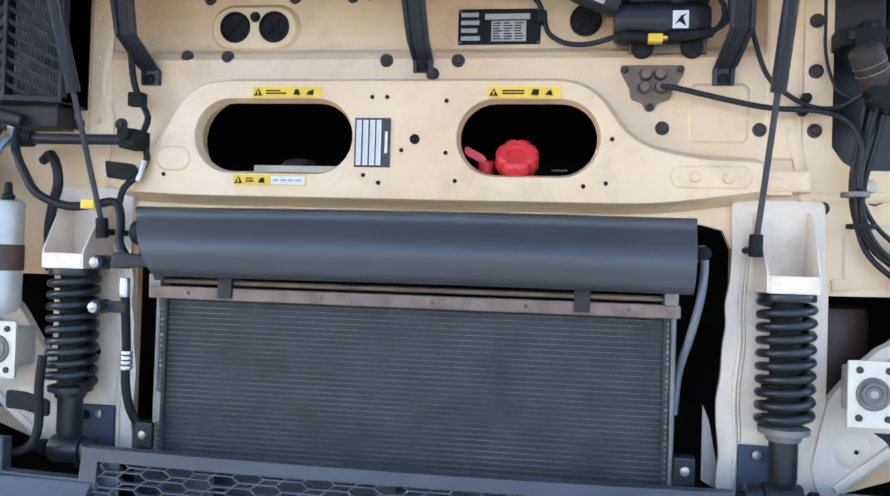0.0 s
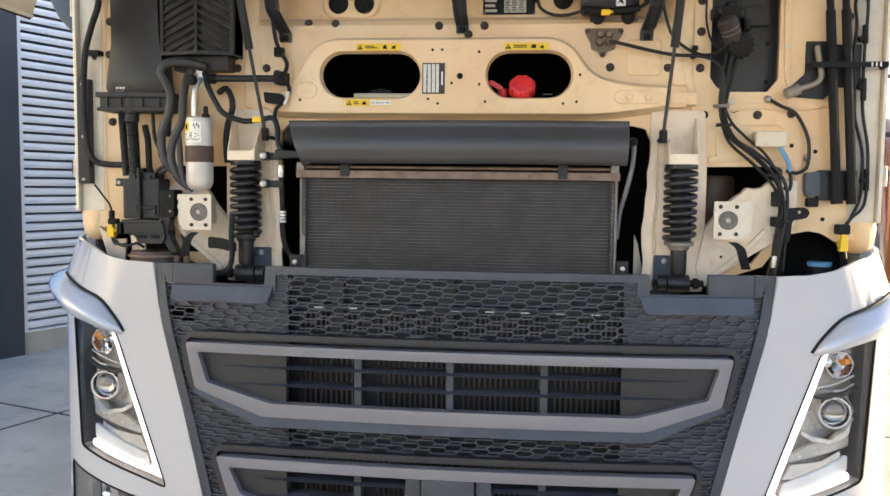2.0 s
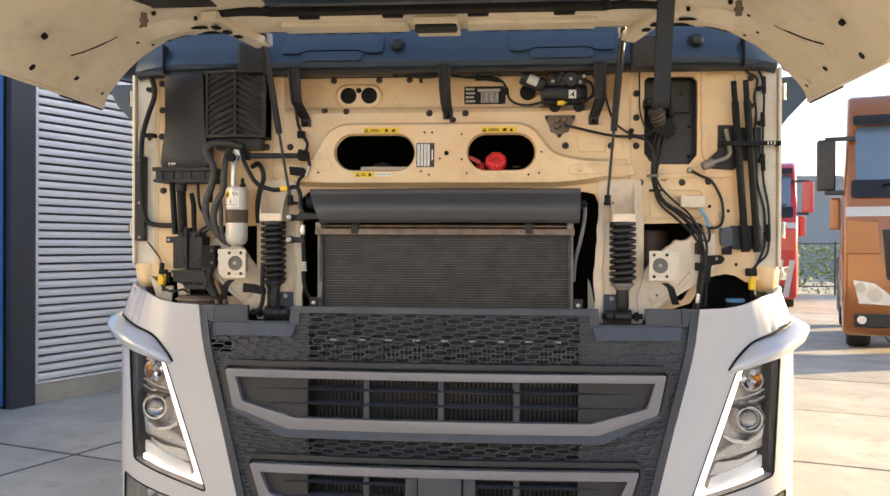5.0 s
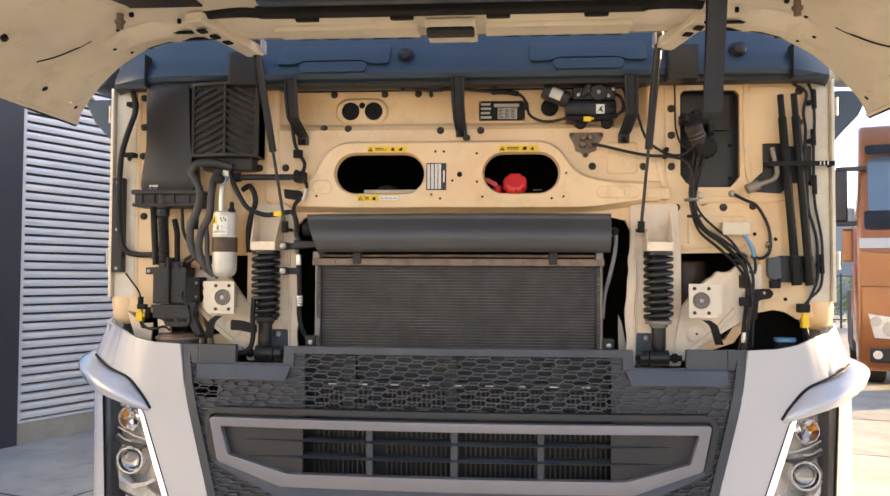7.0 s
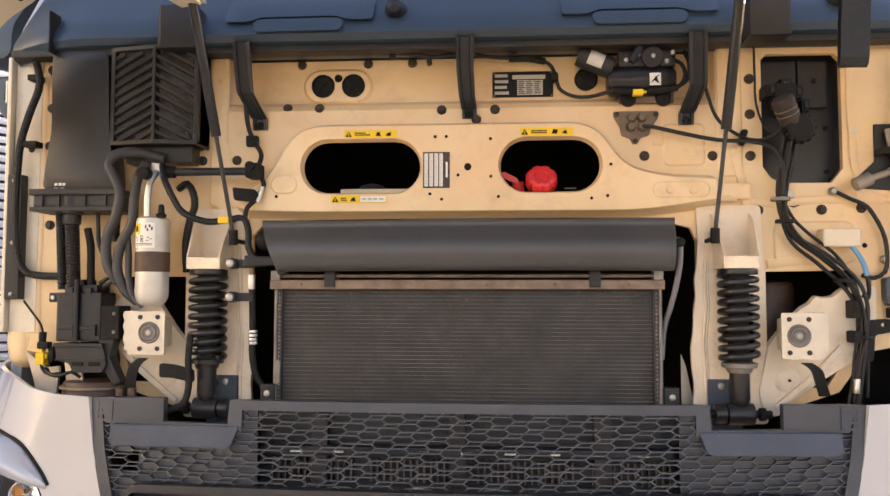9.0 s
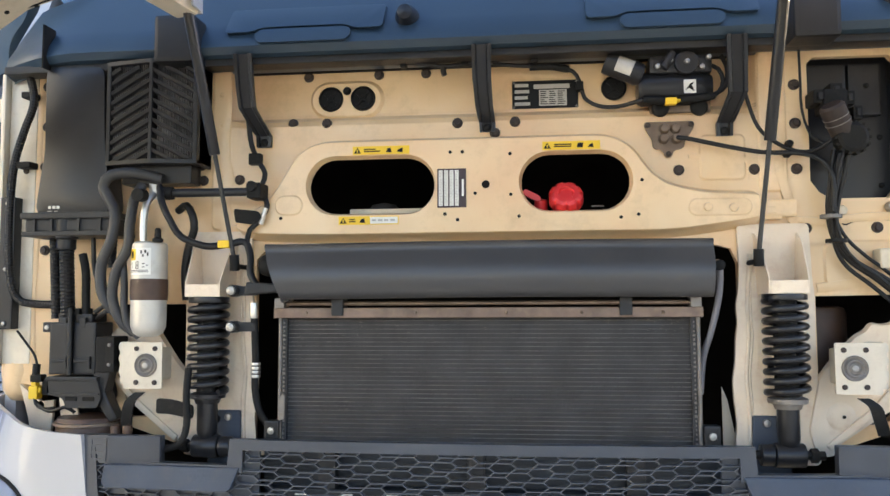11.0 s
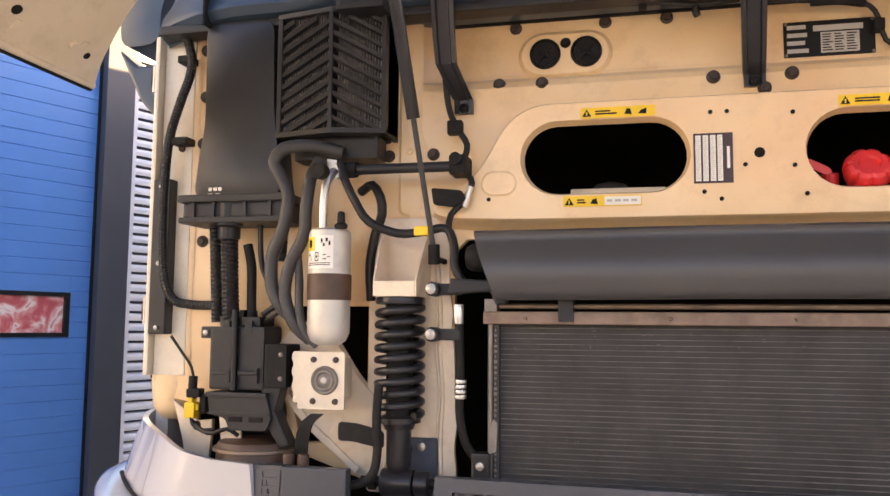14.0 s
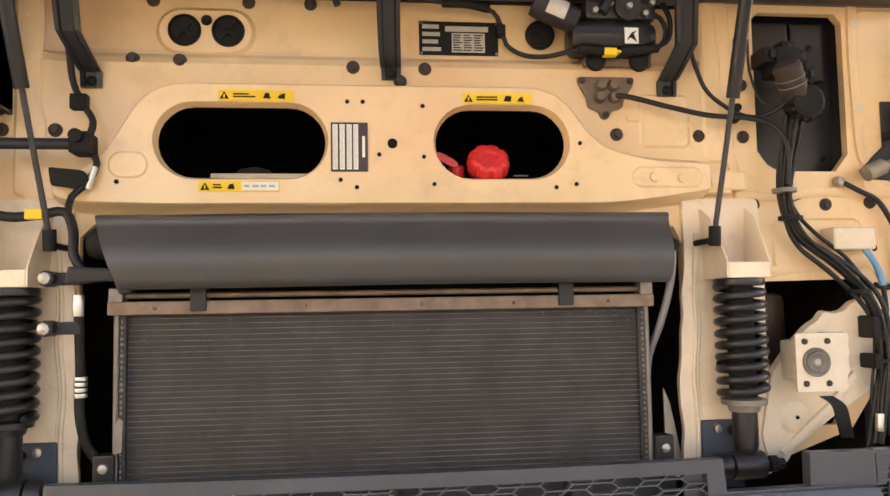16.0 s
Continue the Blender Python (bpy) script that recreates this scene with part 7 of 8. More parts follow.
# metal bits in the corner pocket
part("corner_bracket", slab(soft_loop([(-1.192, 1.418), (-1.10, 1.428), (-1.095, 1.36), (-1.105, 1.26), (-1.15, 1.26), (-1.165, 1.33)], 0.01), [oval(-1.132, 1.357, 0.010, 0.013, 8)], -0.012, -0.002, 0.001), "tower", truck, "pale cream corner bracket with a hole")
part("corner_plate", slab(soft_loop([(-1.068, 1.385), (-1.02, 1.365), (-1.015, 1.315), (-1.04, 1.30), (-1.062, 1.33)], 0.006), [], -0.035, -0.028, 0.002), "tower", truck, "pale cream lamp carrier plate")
lb = part("lamp_back", lathe([(0.01, 1.338), (0.078, 1.336), (0.083, 1.328), (0.085, 1.25)], (-0.975, -0.04, 0), "z", 28), "band", truck, "brown lamp motor housing", smooth=40)
part("rim", lathe([(0.084, 1.326), (0.090, 1.325), (0.091, 1.319), (0.084, 1.317)], (-0.975, -0.04, 0), "z", 28), "bronze", lb, smooth=40)
part("pocket_cable", tube([(-1.128, -0.04, 1.37), (-1.09, -0.06, 1.352), (-1.06, -0.07, 1.350), (-1.03, -0.07, 1.36), (-1.01, -0.06, 1.345)], 0.0045, 8), "conduit", truck, smooth=60)
for x in (-0.872, -0.842):
    part("lamp_plug", cyl((x, -0.12, 1.285), (x, -0.12, 1.325), 0.011, 12, bevel=0.003), "band", truck, smooth=40)
# near-black back and floor put the pocket's shade into colour
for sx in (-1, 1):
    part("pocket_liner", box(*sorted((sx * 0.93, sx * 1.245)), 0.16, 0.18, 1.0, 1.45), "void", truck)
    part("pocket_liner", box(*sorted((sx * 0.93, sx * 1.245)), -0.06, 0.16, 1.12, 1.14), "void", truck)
part("washer_cap", lathe([(0.02, 1.325), (0.034, 1.325), (0.036, 1.332), (0.034, 1.338), (0.02, 1.338)], (1.10, 0.01, 0), "z", 20), "blue", truck, smooth=40)
part("washer_neck", cyl((1.10, 0.01, 1.2), (1.10, 0.01, 1.326), 0.032, 18), "rubber", truck, smooth=40)

# receiver drier
can = part("receiver_drier", lathe([(0.004, 1.532), (0.022, 1.533), (0.034, 1.541), (0.0405, 1.556), (0.041, 1.575), (0.041, 1.745), (0.039, 1.753), (0.033, 1.757), (0.004, 1.757)], (-0.799, -0.115, 0), "z", 36), "silver", truck, "aluminium receiver drier bottle with a dark band", smooth=35)
part("band", lathe([(0.0405, 1.618), (0.0428, 1.619), (0.0430, 1.644), (0.0428, 1.668), (0.0405, 1.669)], (-0.799, -0.115, 0), "z", 36), "band", can, "dark brown clamp band", smooth=50)
lab = part("label", wrap(-0.799, -0.115, 0.0414, -62, 30, 1.678, 1.741), "paper", can, "paper label with warning signs", smooth=60)
part("sign", wrap(-0.799, -0.115, 0.0417, -58, -22, 1.712, 1.739), "yellow", lab, smooth=60)
part("sign", wrap(-0.799, -0.115, 0.0420, -47, -33, 1.718, 1.733), "ink", lab)
for a, z, da, dz in ((-4, 1.727, 5, 0.008), (2, 1.720, 5, 0.006), (9, 1.729, 6, 0.007), (17, 1.722, 5, 0.008), (-46, 1.700, 2, 0.009), (-50, 1.703, 10, 0.0018), (-38, 1.694, 2, 0.007), (-22, 1.707, 12, 0.0018), (-22, 1.692, 12, 0.0018), (-22, 1.692, 2, 0.016), (-12, 1.692, 2, 0.016), (-18, 1.697, 4, 0.006), (2, 1.703, 9, 0.0018), (2, 1.695, 9, 0.0018), (14, 1.699, 7, 0.0018)):
    part("sign", wrap(-0.799, -0.115, 0.0418, a, a + da, z, z + dz, 4), "ink", lab)
for z in (1.684, 1.6875):
    part("print", wrap(-0.799, -0.115, 0.0418, -50, 22, z, z + 0.0014), "ink", lab)
part("pipe", tube([(-0.806, -0.135, 1.752), (-0.807, -0.135, 1.80), (-0.804, -0.13, 1.845), (-0.80, -0.10, 1.875)], 0.0085, 12), "alu", can, "bare aluminium pipe", smooth=60)
part("valve", lathe([(0.012, 1.755), (0.013, 1.762), (0.008, 1.766), (0.007, 1.785), (0.004, 1.788)], (-0.768, -0.14, 0), "z", 14), "rubber", can, smooth=40)
part("pressure_switch", cyl((-0.812, -0.13, 1.868), (-0.812, -0.16, 1.866), 0.016, 16, bevel=0.003), "rubber", can, smooth=40)
# rail and bits between drier and beam
rl = part("hatch_lock_rod", cyl((-0.772, -0.09, 1.878), (-0.545, -0.09, 1.878), 0.0105, 14, bevel=0.002), "satin", truck, "black horizontal rod", smooth=40)
part("rod_end", joined(box(-0.565, -0.530, -0.11, -0.05, 1.860, 1.898, 0.006), cyl((-0.55, -0.12, 1.888), (-0.55, -0.05, 1.888), 0.012, 12)), "rubber", rl)
part("rod_end", cyl((-0.785, -0.09, 1.878), (-0.755, -0.09, 1.878), 0.016, 14, bevel=0.003), "rubber", rl, smooth=40)
part("cable_plate", slab(soft_loop([(-0.605, 1.838), (-0.545, 1.832), (-0.535, 1.815), (-0.56, 1.80), (-0.60, 1.805)], 0.006), [], -0.085, -0.078, 0.002), "rubber", truck)
part("cable_tag", box(-0.628, -0.600, -0.125, -0.105, 1.741, 1.759, 0.003), "yellow", truck, "yellow cable tag")
part("lead_plug", joined(box(-0.583, -0.553, -0.05, -0.025, 1.952, 1.980, 0.004)), "rubber", truck)
part("lead_end", cyl((-0.54, -0.075, 1.80), (-0.528, -0.075, 1.84), 0.006, 10), "alu", truck)
# pressed swages on the wall
def swage(pts, r, label=""):
    bm = tube(pts, r, 8, 0.02)
    for v in bm.verts:
        v.co.y = max(min(v.co.y, 0.0), -r * 0.45) if v.co.y < 0 else 0.0005
    return part("swage", bm, "cream", truck, label, smooth=60)
swage([(0.978, -0.0, 2.20), (0.975, 0, 2.10), (0.978, 0, 1.98), (0.985, 0, 1.88), (1.02, 0, 1.835), (1.10, 0, 1.81)], 0.012)
swage([(1.035, 0, 2.18), (1.035, 0, 2.06), (1.035, 0, 2.0)], 0.008)
swage([(0.68, 0, 2.19), (0.69, 0, 2.05), (0.685, 0, 1.93), (0.70, 0, 1.86), (0.715, 0, 1.79)], 0.012)
swage([(-0.66, 0, 2.20), (-0.655, 0, 2.10), (-0.668, 0, 2.0), (-0.65, 0, 1.94), (-0.655, 0, 1.86), (-0.66, 0, 1.79)], 0.012)
swage([(-0.675, 0, 1.80), (-0.60, 0, 1.795), (-0.585, 0, 1.775)], 0.010)
swage([(0.70, 0, 1.80), (0.78, 0, 1.795), (0.90, 0, 1.805), (1.05, 0, 1.80)], 0.010)
swage([(0.76, 0, 1.64), (0.84, 0, 1.65), (0.93, 0, 1.655), (0.985, 0, 1.66), (1.02, 0, 1.62), (1.03, 0, 1.54)], 0.012)
swage([(-1.16, 0, 2.20), (-1.165, 0, 2.0), (-1.165, 0, 1.80), (-1.17, 0, 1.60), (-1.165, 0, 1.45)], 0.009)
swage([(0.48, 0, 1.955), (0.60, 0, 1.95), (0.62, 0, 1.92), (0.62, 0, 1.895)], 0.006)
part("stiffener", box(0.63, 0.715, -0.03, 0.0, 1.805, 1.845, 0.006), "cream", truck)
for sx in (-1, 1):
    part("side_return", slab([(sx * 1.17, 2.22), (sx * 1.245, 2.22), (sx * 1.245, 1.46), (sx * 1.17, 1.46)], [], -0.006, 0.0, 0.002), "plate", truck)
# strips added beside the posts to keep sun off the jack rods
for sx in (-1, 1):
    part("door_post_edge", box(*sorted((sx * 1.247, sx * 1.258)), -0.026, 0.02, 1.46, 2.21, 0.004), "plate", truck, "pale strip added at the door post to block sun")
for sx in (-1, 1):
    part("lower_return", lathe([(0.005, 1.36), (0.035, 1.365), (0.052, 1.39), (0.058, 1.44), (0.052, 1.51), (0.04, 1.58), (0.005, 1.62)], (sx * 1.215, 0.05, 0), "z", 20), "cream", truck, smooth=50)
    part("door_seal", box(*sorted((sx * 1.256, sx * 1.268)), 0.02, 0.05, 1.45, 2.2, 0.004), "rubber", truck)
    for z in (2.12, 1.60):
        h = part("door_hinge", box(*sorted((sx * 1.252, sx * 1.285)), 0.0, 0.06, z - 0.022, z + 0.022, 0.006), "rubber", truck)
        part("hinge_pin", cyl((sx * 1.272, 0.0, z - 0.03), (sx * 1.272, 0.0, z + 0.03), 0.007, 10), "steel", h)
    # mirror foot beyond the pillar
    mir = part("mirror_arm", slab([(sx * px_, pz_) for px_, pz_ in ((1.467, 2.25), (1.41, 2.203), (1.338, 2.205), (1.25, 2.195), (1.25, 1.935), (1.334, 2.045), (1.40, 2.115))], [], 0.13, 0.19, 0.008), "cowl", truck, "dark plastic mirror foot")
    part("mirror_housing", slab(soft_loop([(sx * px_, pz_) for px_, pz_ in ((1.462, 2.25), (1.462, 2.80), (1.27, 2.80), (1.30, 2.42), (1.352, 2.36), (1.352, 2.255))], 0.04), [], 0.13, 0.30, 0.02), "cowl", mir, smooth=40)

# ---------------------------------------------------------------- driver side: recess, harness, tools
for x0, x1, z0, z1 in ((0.86, 0.935, 2.05, 2.175), (0.76, 0.855, 2.10, 2.175)):
    part("relay_cover", box(x0, x1, 0.035, 0.06, z0, z1, 0.006), "satin", truck)
for x, z in ((0.90, 2.12), (0.935, 1.885), (0.935, 2.0)):
    part("screw", lathe([(0.002, 0.004), (0.006, 0.003), (0.007, 0.0)], (x, 0.034 if z > 2.05 else 0.058, z), "y", 10), "rubber", truck)
con = part("main_connector", joined(box(0.768, 0.822, -0.07, 0.0, 2.035, 2.090, 0.012), lathe([(0.006, 0.032), (0.026, 0.034), (0.033, 0.030), (0.036, 0.022), (0.036, 0.0), (0.028, -0.02)], (0.824, -0.055, 1.974), "y", 24)), "rubber", truck, "large black wiring connector", smooth=30)
cb = lathe([(0.012, -0.036), (0.026, -0.034), (0.028, 0.030), (0.022, 0.036)], (0, 0, 0), "z", 20)
bmesh.ops.transform(cb, verts=cb.verts, matrix=pose(0.793, -0.075, 2.018, 20, -28, 0))
part("connector_barrel", cb, "brown", con, "dark brown connector barrel with grey rings", smooth=40)
for k in (-0.008, 0.006):
    rg = lathe([(0.026, k - 0.0011), (0.0288, k - 0.0011), (0.0288, k + 0.0011), (0.026, k + 0.0011)], (0, 0, 0), "z", 20)
    bmesh.ops.transform(rg, verts=rg.verts, matrix=pose(0.793, -0.075, 2.018, 20, -28, 0))
    part("ring", rg, "dull", con)
for a in range(14):
    part("knurl", cyl((0.824 + 0.036 * math.cos(a * 0.4488), -0.083, 1.974 + 0.036 * math.sin(a * 0.4488)), (0.824 + 0.036 * math.cos(a * 0.4488), -0.06, 1.974 + 0.036 * math.sin(a * 0.4488)), 0.004, 8), "rubber", con)
for x, z, w in ((0.765, 2.075, 0.016), (0.80, 2.088, 0.014), (0.828, 2.07, 0.012), (0.845, 2.035, 0.010)):
    p_ = part("small_plug", box(x - w, x + w, -0.06, 0.0, z - 0.016, z + 0.016, 0.004), "rubber", con)
    part("latch", box(x - w * 0.4, x + w * 0.4, -0.066, -0.058, z - 0.008, z + 0.008, 0.002), "black", p_)
# webbing loop that hangs from the hatch
bm = bmesh.new()
rows = []
for p in spline([(0.705, -0.74, 2.300), (0.702, -0.735, 2.22), (0.698, -0.73, 2.12), (0.694, -0.725, 2.02), (0.692, -0.722, 1.962), (0.692, -0.715, 1.950), (0.693, -0.706, 1.962), (0.698, -0.708, 2.10), (0.704, -0.70, 2.22), (0.708, -0.69, 2.300)], 0.012):
    rows.append([bm.verts.new(q) for q in ((p.x - 0.024, p.y, p.z), (p.x, p.y - 0.002, p.z), (p.x + 0.024, p.y, p.z))])
for a, b_ in zip(rows, rows[1:]):
    for k in range(2):
        bm.faces.new((a[k], a[k + 1], b_[k + 1], b_[k]))
part("pull_loop", bm, "conduit", hatch_ob, "black webbing pull loop hanging from the hatch")
main = [(0.806, -0.06, 1.955), (0.792, -0.055, 1.89), (0.784, -0.045, 1.812), (0.794, -0.04, 1.746), (0.824, -0.04, 1.699), (0.882, -0.05, 1.652), (0.935, -0.055, 1.596), (0.960, -0.058, 1.54), (0.966, -0.056, 1.466), (0.956, -0.055, 1.391), (0.943, -0.055, 1.30)]
offs = ((0, 0, 0, 0.0060), (0.016, -0.008, 0.006, 0.0050), (-0.014, 0.006, -0.010, 0.0050), (0.030, 0.004, 0.014, 0.0042), (0.006, -0.014, 0.0, 0.0038), (-0.006, 0.012, 0.018, 0.0032))
for n_, (dx, dy, dz, r) in enumerate(offs):
    pts = [(x + dx * (0.6 + 0.5 * math.sin(i * 1.1 + n_)), y + dy, z + dz * (0.5 + 0.5 * math.cos(i * 0.9 + n_))) for i, (x, y, z) in enumerate(main)]
    part("harness_cable", tube(pts, r, 9), "conduit", truck, smooth=60)
for z, x in ((1.80, 0.779), (1.745, 0.789), (1.598, 0.925), (1.46, 0.966)):
    part("cable_tie", lathe([(0.020, z - 0.004), (0.0235, z - 0.004), (0.0235, z + 0.004), (0.020, z + 0.004)], (x, -0.055, 0), "z", 14), "dull" if z == 1.80 else "rubber", truck)
for z0, z1 in ((1.505, 1.55), (1.445, 1.475)):
    part("harness_clip", box(0.941, 0.959, -0.073, -0.02, z0, z1, 0.006), "rubber", truck)
part("harness_bracket", slab(soft_loop([(0.96, 1.50), (1.03, 1.505), (1.045, 1.49), (1.035, 1.472), (0.995, 1.465), (0.99, 1.40), (0.955, 1.40)], 0.008), [oval(1.015, 1.490, 0.006, 0.005, 5)], -0.06, -0.05, 0.002), "rubber", truck)
part("harness_end", cyl((0.942, -0.072, 1.325), (0.944, -0.072, 1.36), 0.008, 12, bevel=0.002), "alu", truck, smooth=40)
CABLES = {
    "pedal_cable": ([(0.452, -0.02, 1.996), (0.475, -0.035, 1.990), (0.562, -0.04, 1.968), (0.638, -0.045, 1.952), (0.72, -0.05, 1.946), (0.765, -0.06, 1.925), (0.782, -0.07, 1.88), (0.780, -0.07, 1.81)], 0.0055),
    "spring_lead": ([(0.600, -0.03, 2.145), (0.610, -0.025, 2.09), (0.635, -0.025, 2.015), (0.675, -0.03, 1.975), (0.72, -0.03, 1.955), (0.76, -0.04, 1.957), (0.80, -0.07, 1.985)], 0.0045),
    "thin_lead": ([(0.733, -0.02, 2.205), (0.734, -0.02, 2.12), (0.736, -0.02, 2.05), (0.752, -0.03, 1.99), (0.78, -0.05, 1.965)], 0.003),
    "post_cable": ([(1.125, -0.02, 2.195), (1.168, -0.02, 2.165), (1.158, -0.02, 2.10), (1.165, -0.02, 2.04), (1.160, -0.02, 1.95), (1.167, -0.02, 1.85), (1.172, -0.02, 1.77), (1.195, -0.02, 1.68), (1.200, -0.02, 1.60), (1.196, -0.02, 1.53), (1.170, -0.025, 1.47), (1.148, -0.03, 1.43)], 0.0048),
    "post_cable_two": ([(1.172, -0.015, 2.205), (1.188, -0.02, 2.16), (1.194, -0.02, 2.08), (1.190, -0.02, 1.98), (1.190, -0.02, 1.86), (1.194, -0.02, 1.78), (1.212, -0.02, 1.68), (1.215, -0.02, 1.58), (1.208, -0.02, 1.51), (1.175, -0.025, 1.475), (1.152, -0.03, 1.45)], 0.0048),
    "earth_strap": ([(0.925, -0.015, 1.825), (0.96, -0.025, 1.803), (1.0, -0.02, 1.785), (1.028, -0.02, 1.742), (1.043, -0.02, 1.70), (1.046, -0.02, 1.655), (1.040, -0.02, 1.62), (1.015, -0.015, 1.605), (0.985, -0.02, 1.612)], 0.0055),
    "blue_lead": ([(0.952, -0.035, 1.688), (0.965, -0.04, 1.668), (0.980, -0.04, 1.640), (0.988, -0.04, 1.61)], 0.0065),
    "lead_tail": ([(0.986, -0.04, 1.62), (0.992, -0.04, 1.58), (0.985, -0.05, 1.555), (0.965, -0.07, 1.56)], 0.005),
}
for nm, (pts, r) in CABLES.items():
    part(nm, tube(pts, r, 8), "blue" if nm == "blue_lead" else "conduit", truck, "pale blue cable" if nm == "blue_lead" else "", smooth=60)
for x, z0, z1 in ((1.193, 2.11, 2.175), (1.190, 1.985, 2.04), (1.192, 1.82, 1.885), (1.213, 1.555, 1.62)):
    part("cable_sleeve", cyl((x, -0.022, z0), (x - 0.002, -0.022, z1), 0.0085, 10, bevel=0.002), "rubber", truck, smooth=40)
for x, z in ((1.178, 2.13), (1.178, 2.0), (1.183, 1.86), (1.204, 1.585), (0.705, 1.975), (0.70, 1.952), (0.602, 2.145)):
    part("cable_clip", lathe([(0.003, 0.028), (0.008, 0.027), (0.010, 0.015), (0.006, 0.0)], (x, 0, z), "y", 10), "rubber", truck, smooth=40)
for x, z in ((0.925, 1.825), (1.046, 1.652)):
    part("ring_lug", lathe([(0.003, 0.016), (0.008, 0.014), (0.011, 0.004), (0.012, 0.0)], (x, -0.006, z), "y", 12), "steel", truck, smooth=40)
part("junction_box", box(0.884, 0.974, -0.048, -0.002, 1.682, 1.728, 0.007, seg=3), "primer", truck, "small cream junction box", smooth=40)
part("grey_module", slab(soft_loop([(1.035, 1.605), (1.075, 1.612), (1.078, 1.538), (1.045, 1.535), (1.036, 1.55)], 0.01), [], -0.035, -0.002, 0.005), "cowl", truck)
part("grey_module", box(1.045, 1.078, -0.03, -0.002, 1.505, 1.532, 0.006), "rubber", truck)
part("yellow_plug", joined(box(1.138, 1.160, -0.05, -0.025, 1.375, 1.412, 0.003), box(1.142, 1.156, -0.047, -0.028, 1.41, 1.43, 0.002)), "yellow", truck, "yellow wiring plug")
part("plug_boot", box(1.128, 1.165, -0.05, -0.015, 1.425, 1.455, 0.006), "rubber", truck)
part("plug_tail", tube([(1.150, -0.035, 1.375), (1.158, -0.03, 1.34), (1.165, -0.02, 1.30)], 0.010, 10), "rubber", truck, smooth=60)
for x, z in [(0.685, 2.092), (0.98, 2.161), (0.979, 1.982), (0.823, 1.82), (1.001, 1.688), (1.07, 1.671), (1.10, 1.468)]:
    part("hole", cyl((x, -0.001, z), (x, 0.01, z), 0.0065, 10), "void", truck)
for x, z in ((0.98, 2.161), (0.979, 1.982), (0.823, 1.82)):
    part("weld_nut", lathe([(0.0065, 0.006), (0.010, 0.0065), (0.012, 0.0)], (x, 0, z), "y", 10), "primer", truck, smooth=40)

# tools strapped to the wall
holder = part("tool_holder", slab([(1.028, 1.995), (1.10, 1.995), (1.10, 1.84), (1.085, 1.825), (0.985, 1.832), (0.975, 1.85), (1.028, 1.90)], [], -0.012, 0.0, 0.003), "black", truck, "black plastic tool holder")
part("holder_foot", box(1.105, 1.185, -0.014, 0.0, 1.86, 1.985, 0.004), "black", holder)
part("holder_foot", box(1.075, 1.185, -0.028, 0.0, 1.525, 1.615, 0.006), "black", holder)
part("retaining_strap", joined(box(1.03, 1.242, -0.062, -0.056, 1.912, 1.928, 0.001), box(1.238, 1.244, -0.062, 0.03, 1.912, 1.928, 0.001), box(1.028, 1.034, -0.062, -0.006, 1.912, 1.928, 0.001)), "rubber", truck, "black slotted rubber strap")
for k in range(4):
    part("strap_slot", box(1.195 + k * 0.012, 1.199 + k * 0.012, -0.0635, -0.061, 1.914, 1.926), "paper" if k < 3 else "void", truck)
def jack_rod(a, c):
    a, c = Vector(a), Vector(c)
    d = c - a
    T = tagged(thing("jack_rod", c, "black steel jack handle rod held by a rubber strap", "rod", "jack rods"), "")
    part("rod_tube", cyl(a + d * 0.12, c, 0.0135, 18, bevel=0.002), "rubber", T, smooth=40)
    part("rod_tip", cyl(a, a + d * 0.13, 0.0105, 18, bevel=0.002), "rubber", T, smooth=40)
    part("rod_socket", cyl(a + d * 0.86, c + d * 0.015, 0.0165, 18, bevel=0.003), "rubber", T, smooth=40)
jack_rod((1.077, -0.038, 2.155), (1.124, -0.040, 1.525))
jack_rod((1.121, -0.038, 2.158), (1.168, -0.040, 1.525))
wr = thing("wheel_wrench", (1.0, -0.03, 1.85), "bent warm grey steel wheel wrench in a black holder", "wrench")
part("shank", tube([(1.052, -0.03, 1.978), (1.058, -0.03, 1.945), (1.066, -0.03, 1.91), (1.066, -0.032, 1.885), (1.050, -0.034, 1.868), (1.02, -0.036, 1.858), (0.99, -0.038, 1.846)], 0.0085, 12), "wrench", wr, smooth=60)
part("socket", cyl((1.005, -0.038, 1.853), (0.965, -0.040, 1.836), 0.0165, 18, bevel=0.002), "wrench", wr, smooth=40)

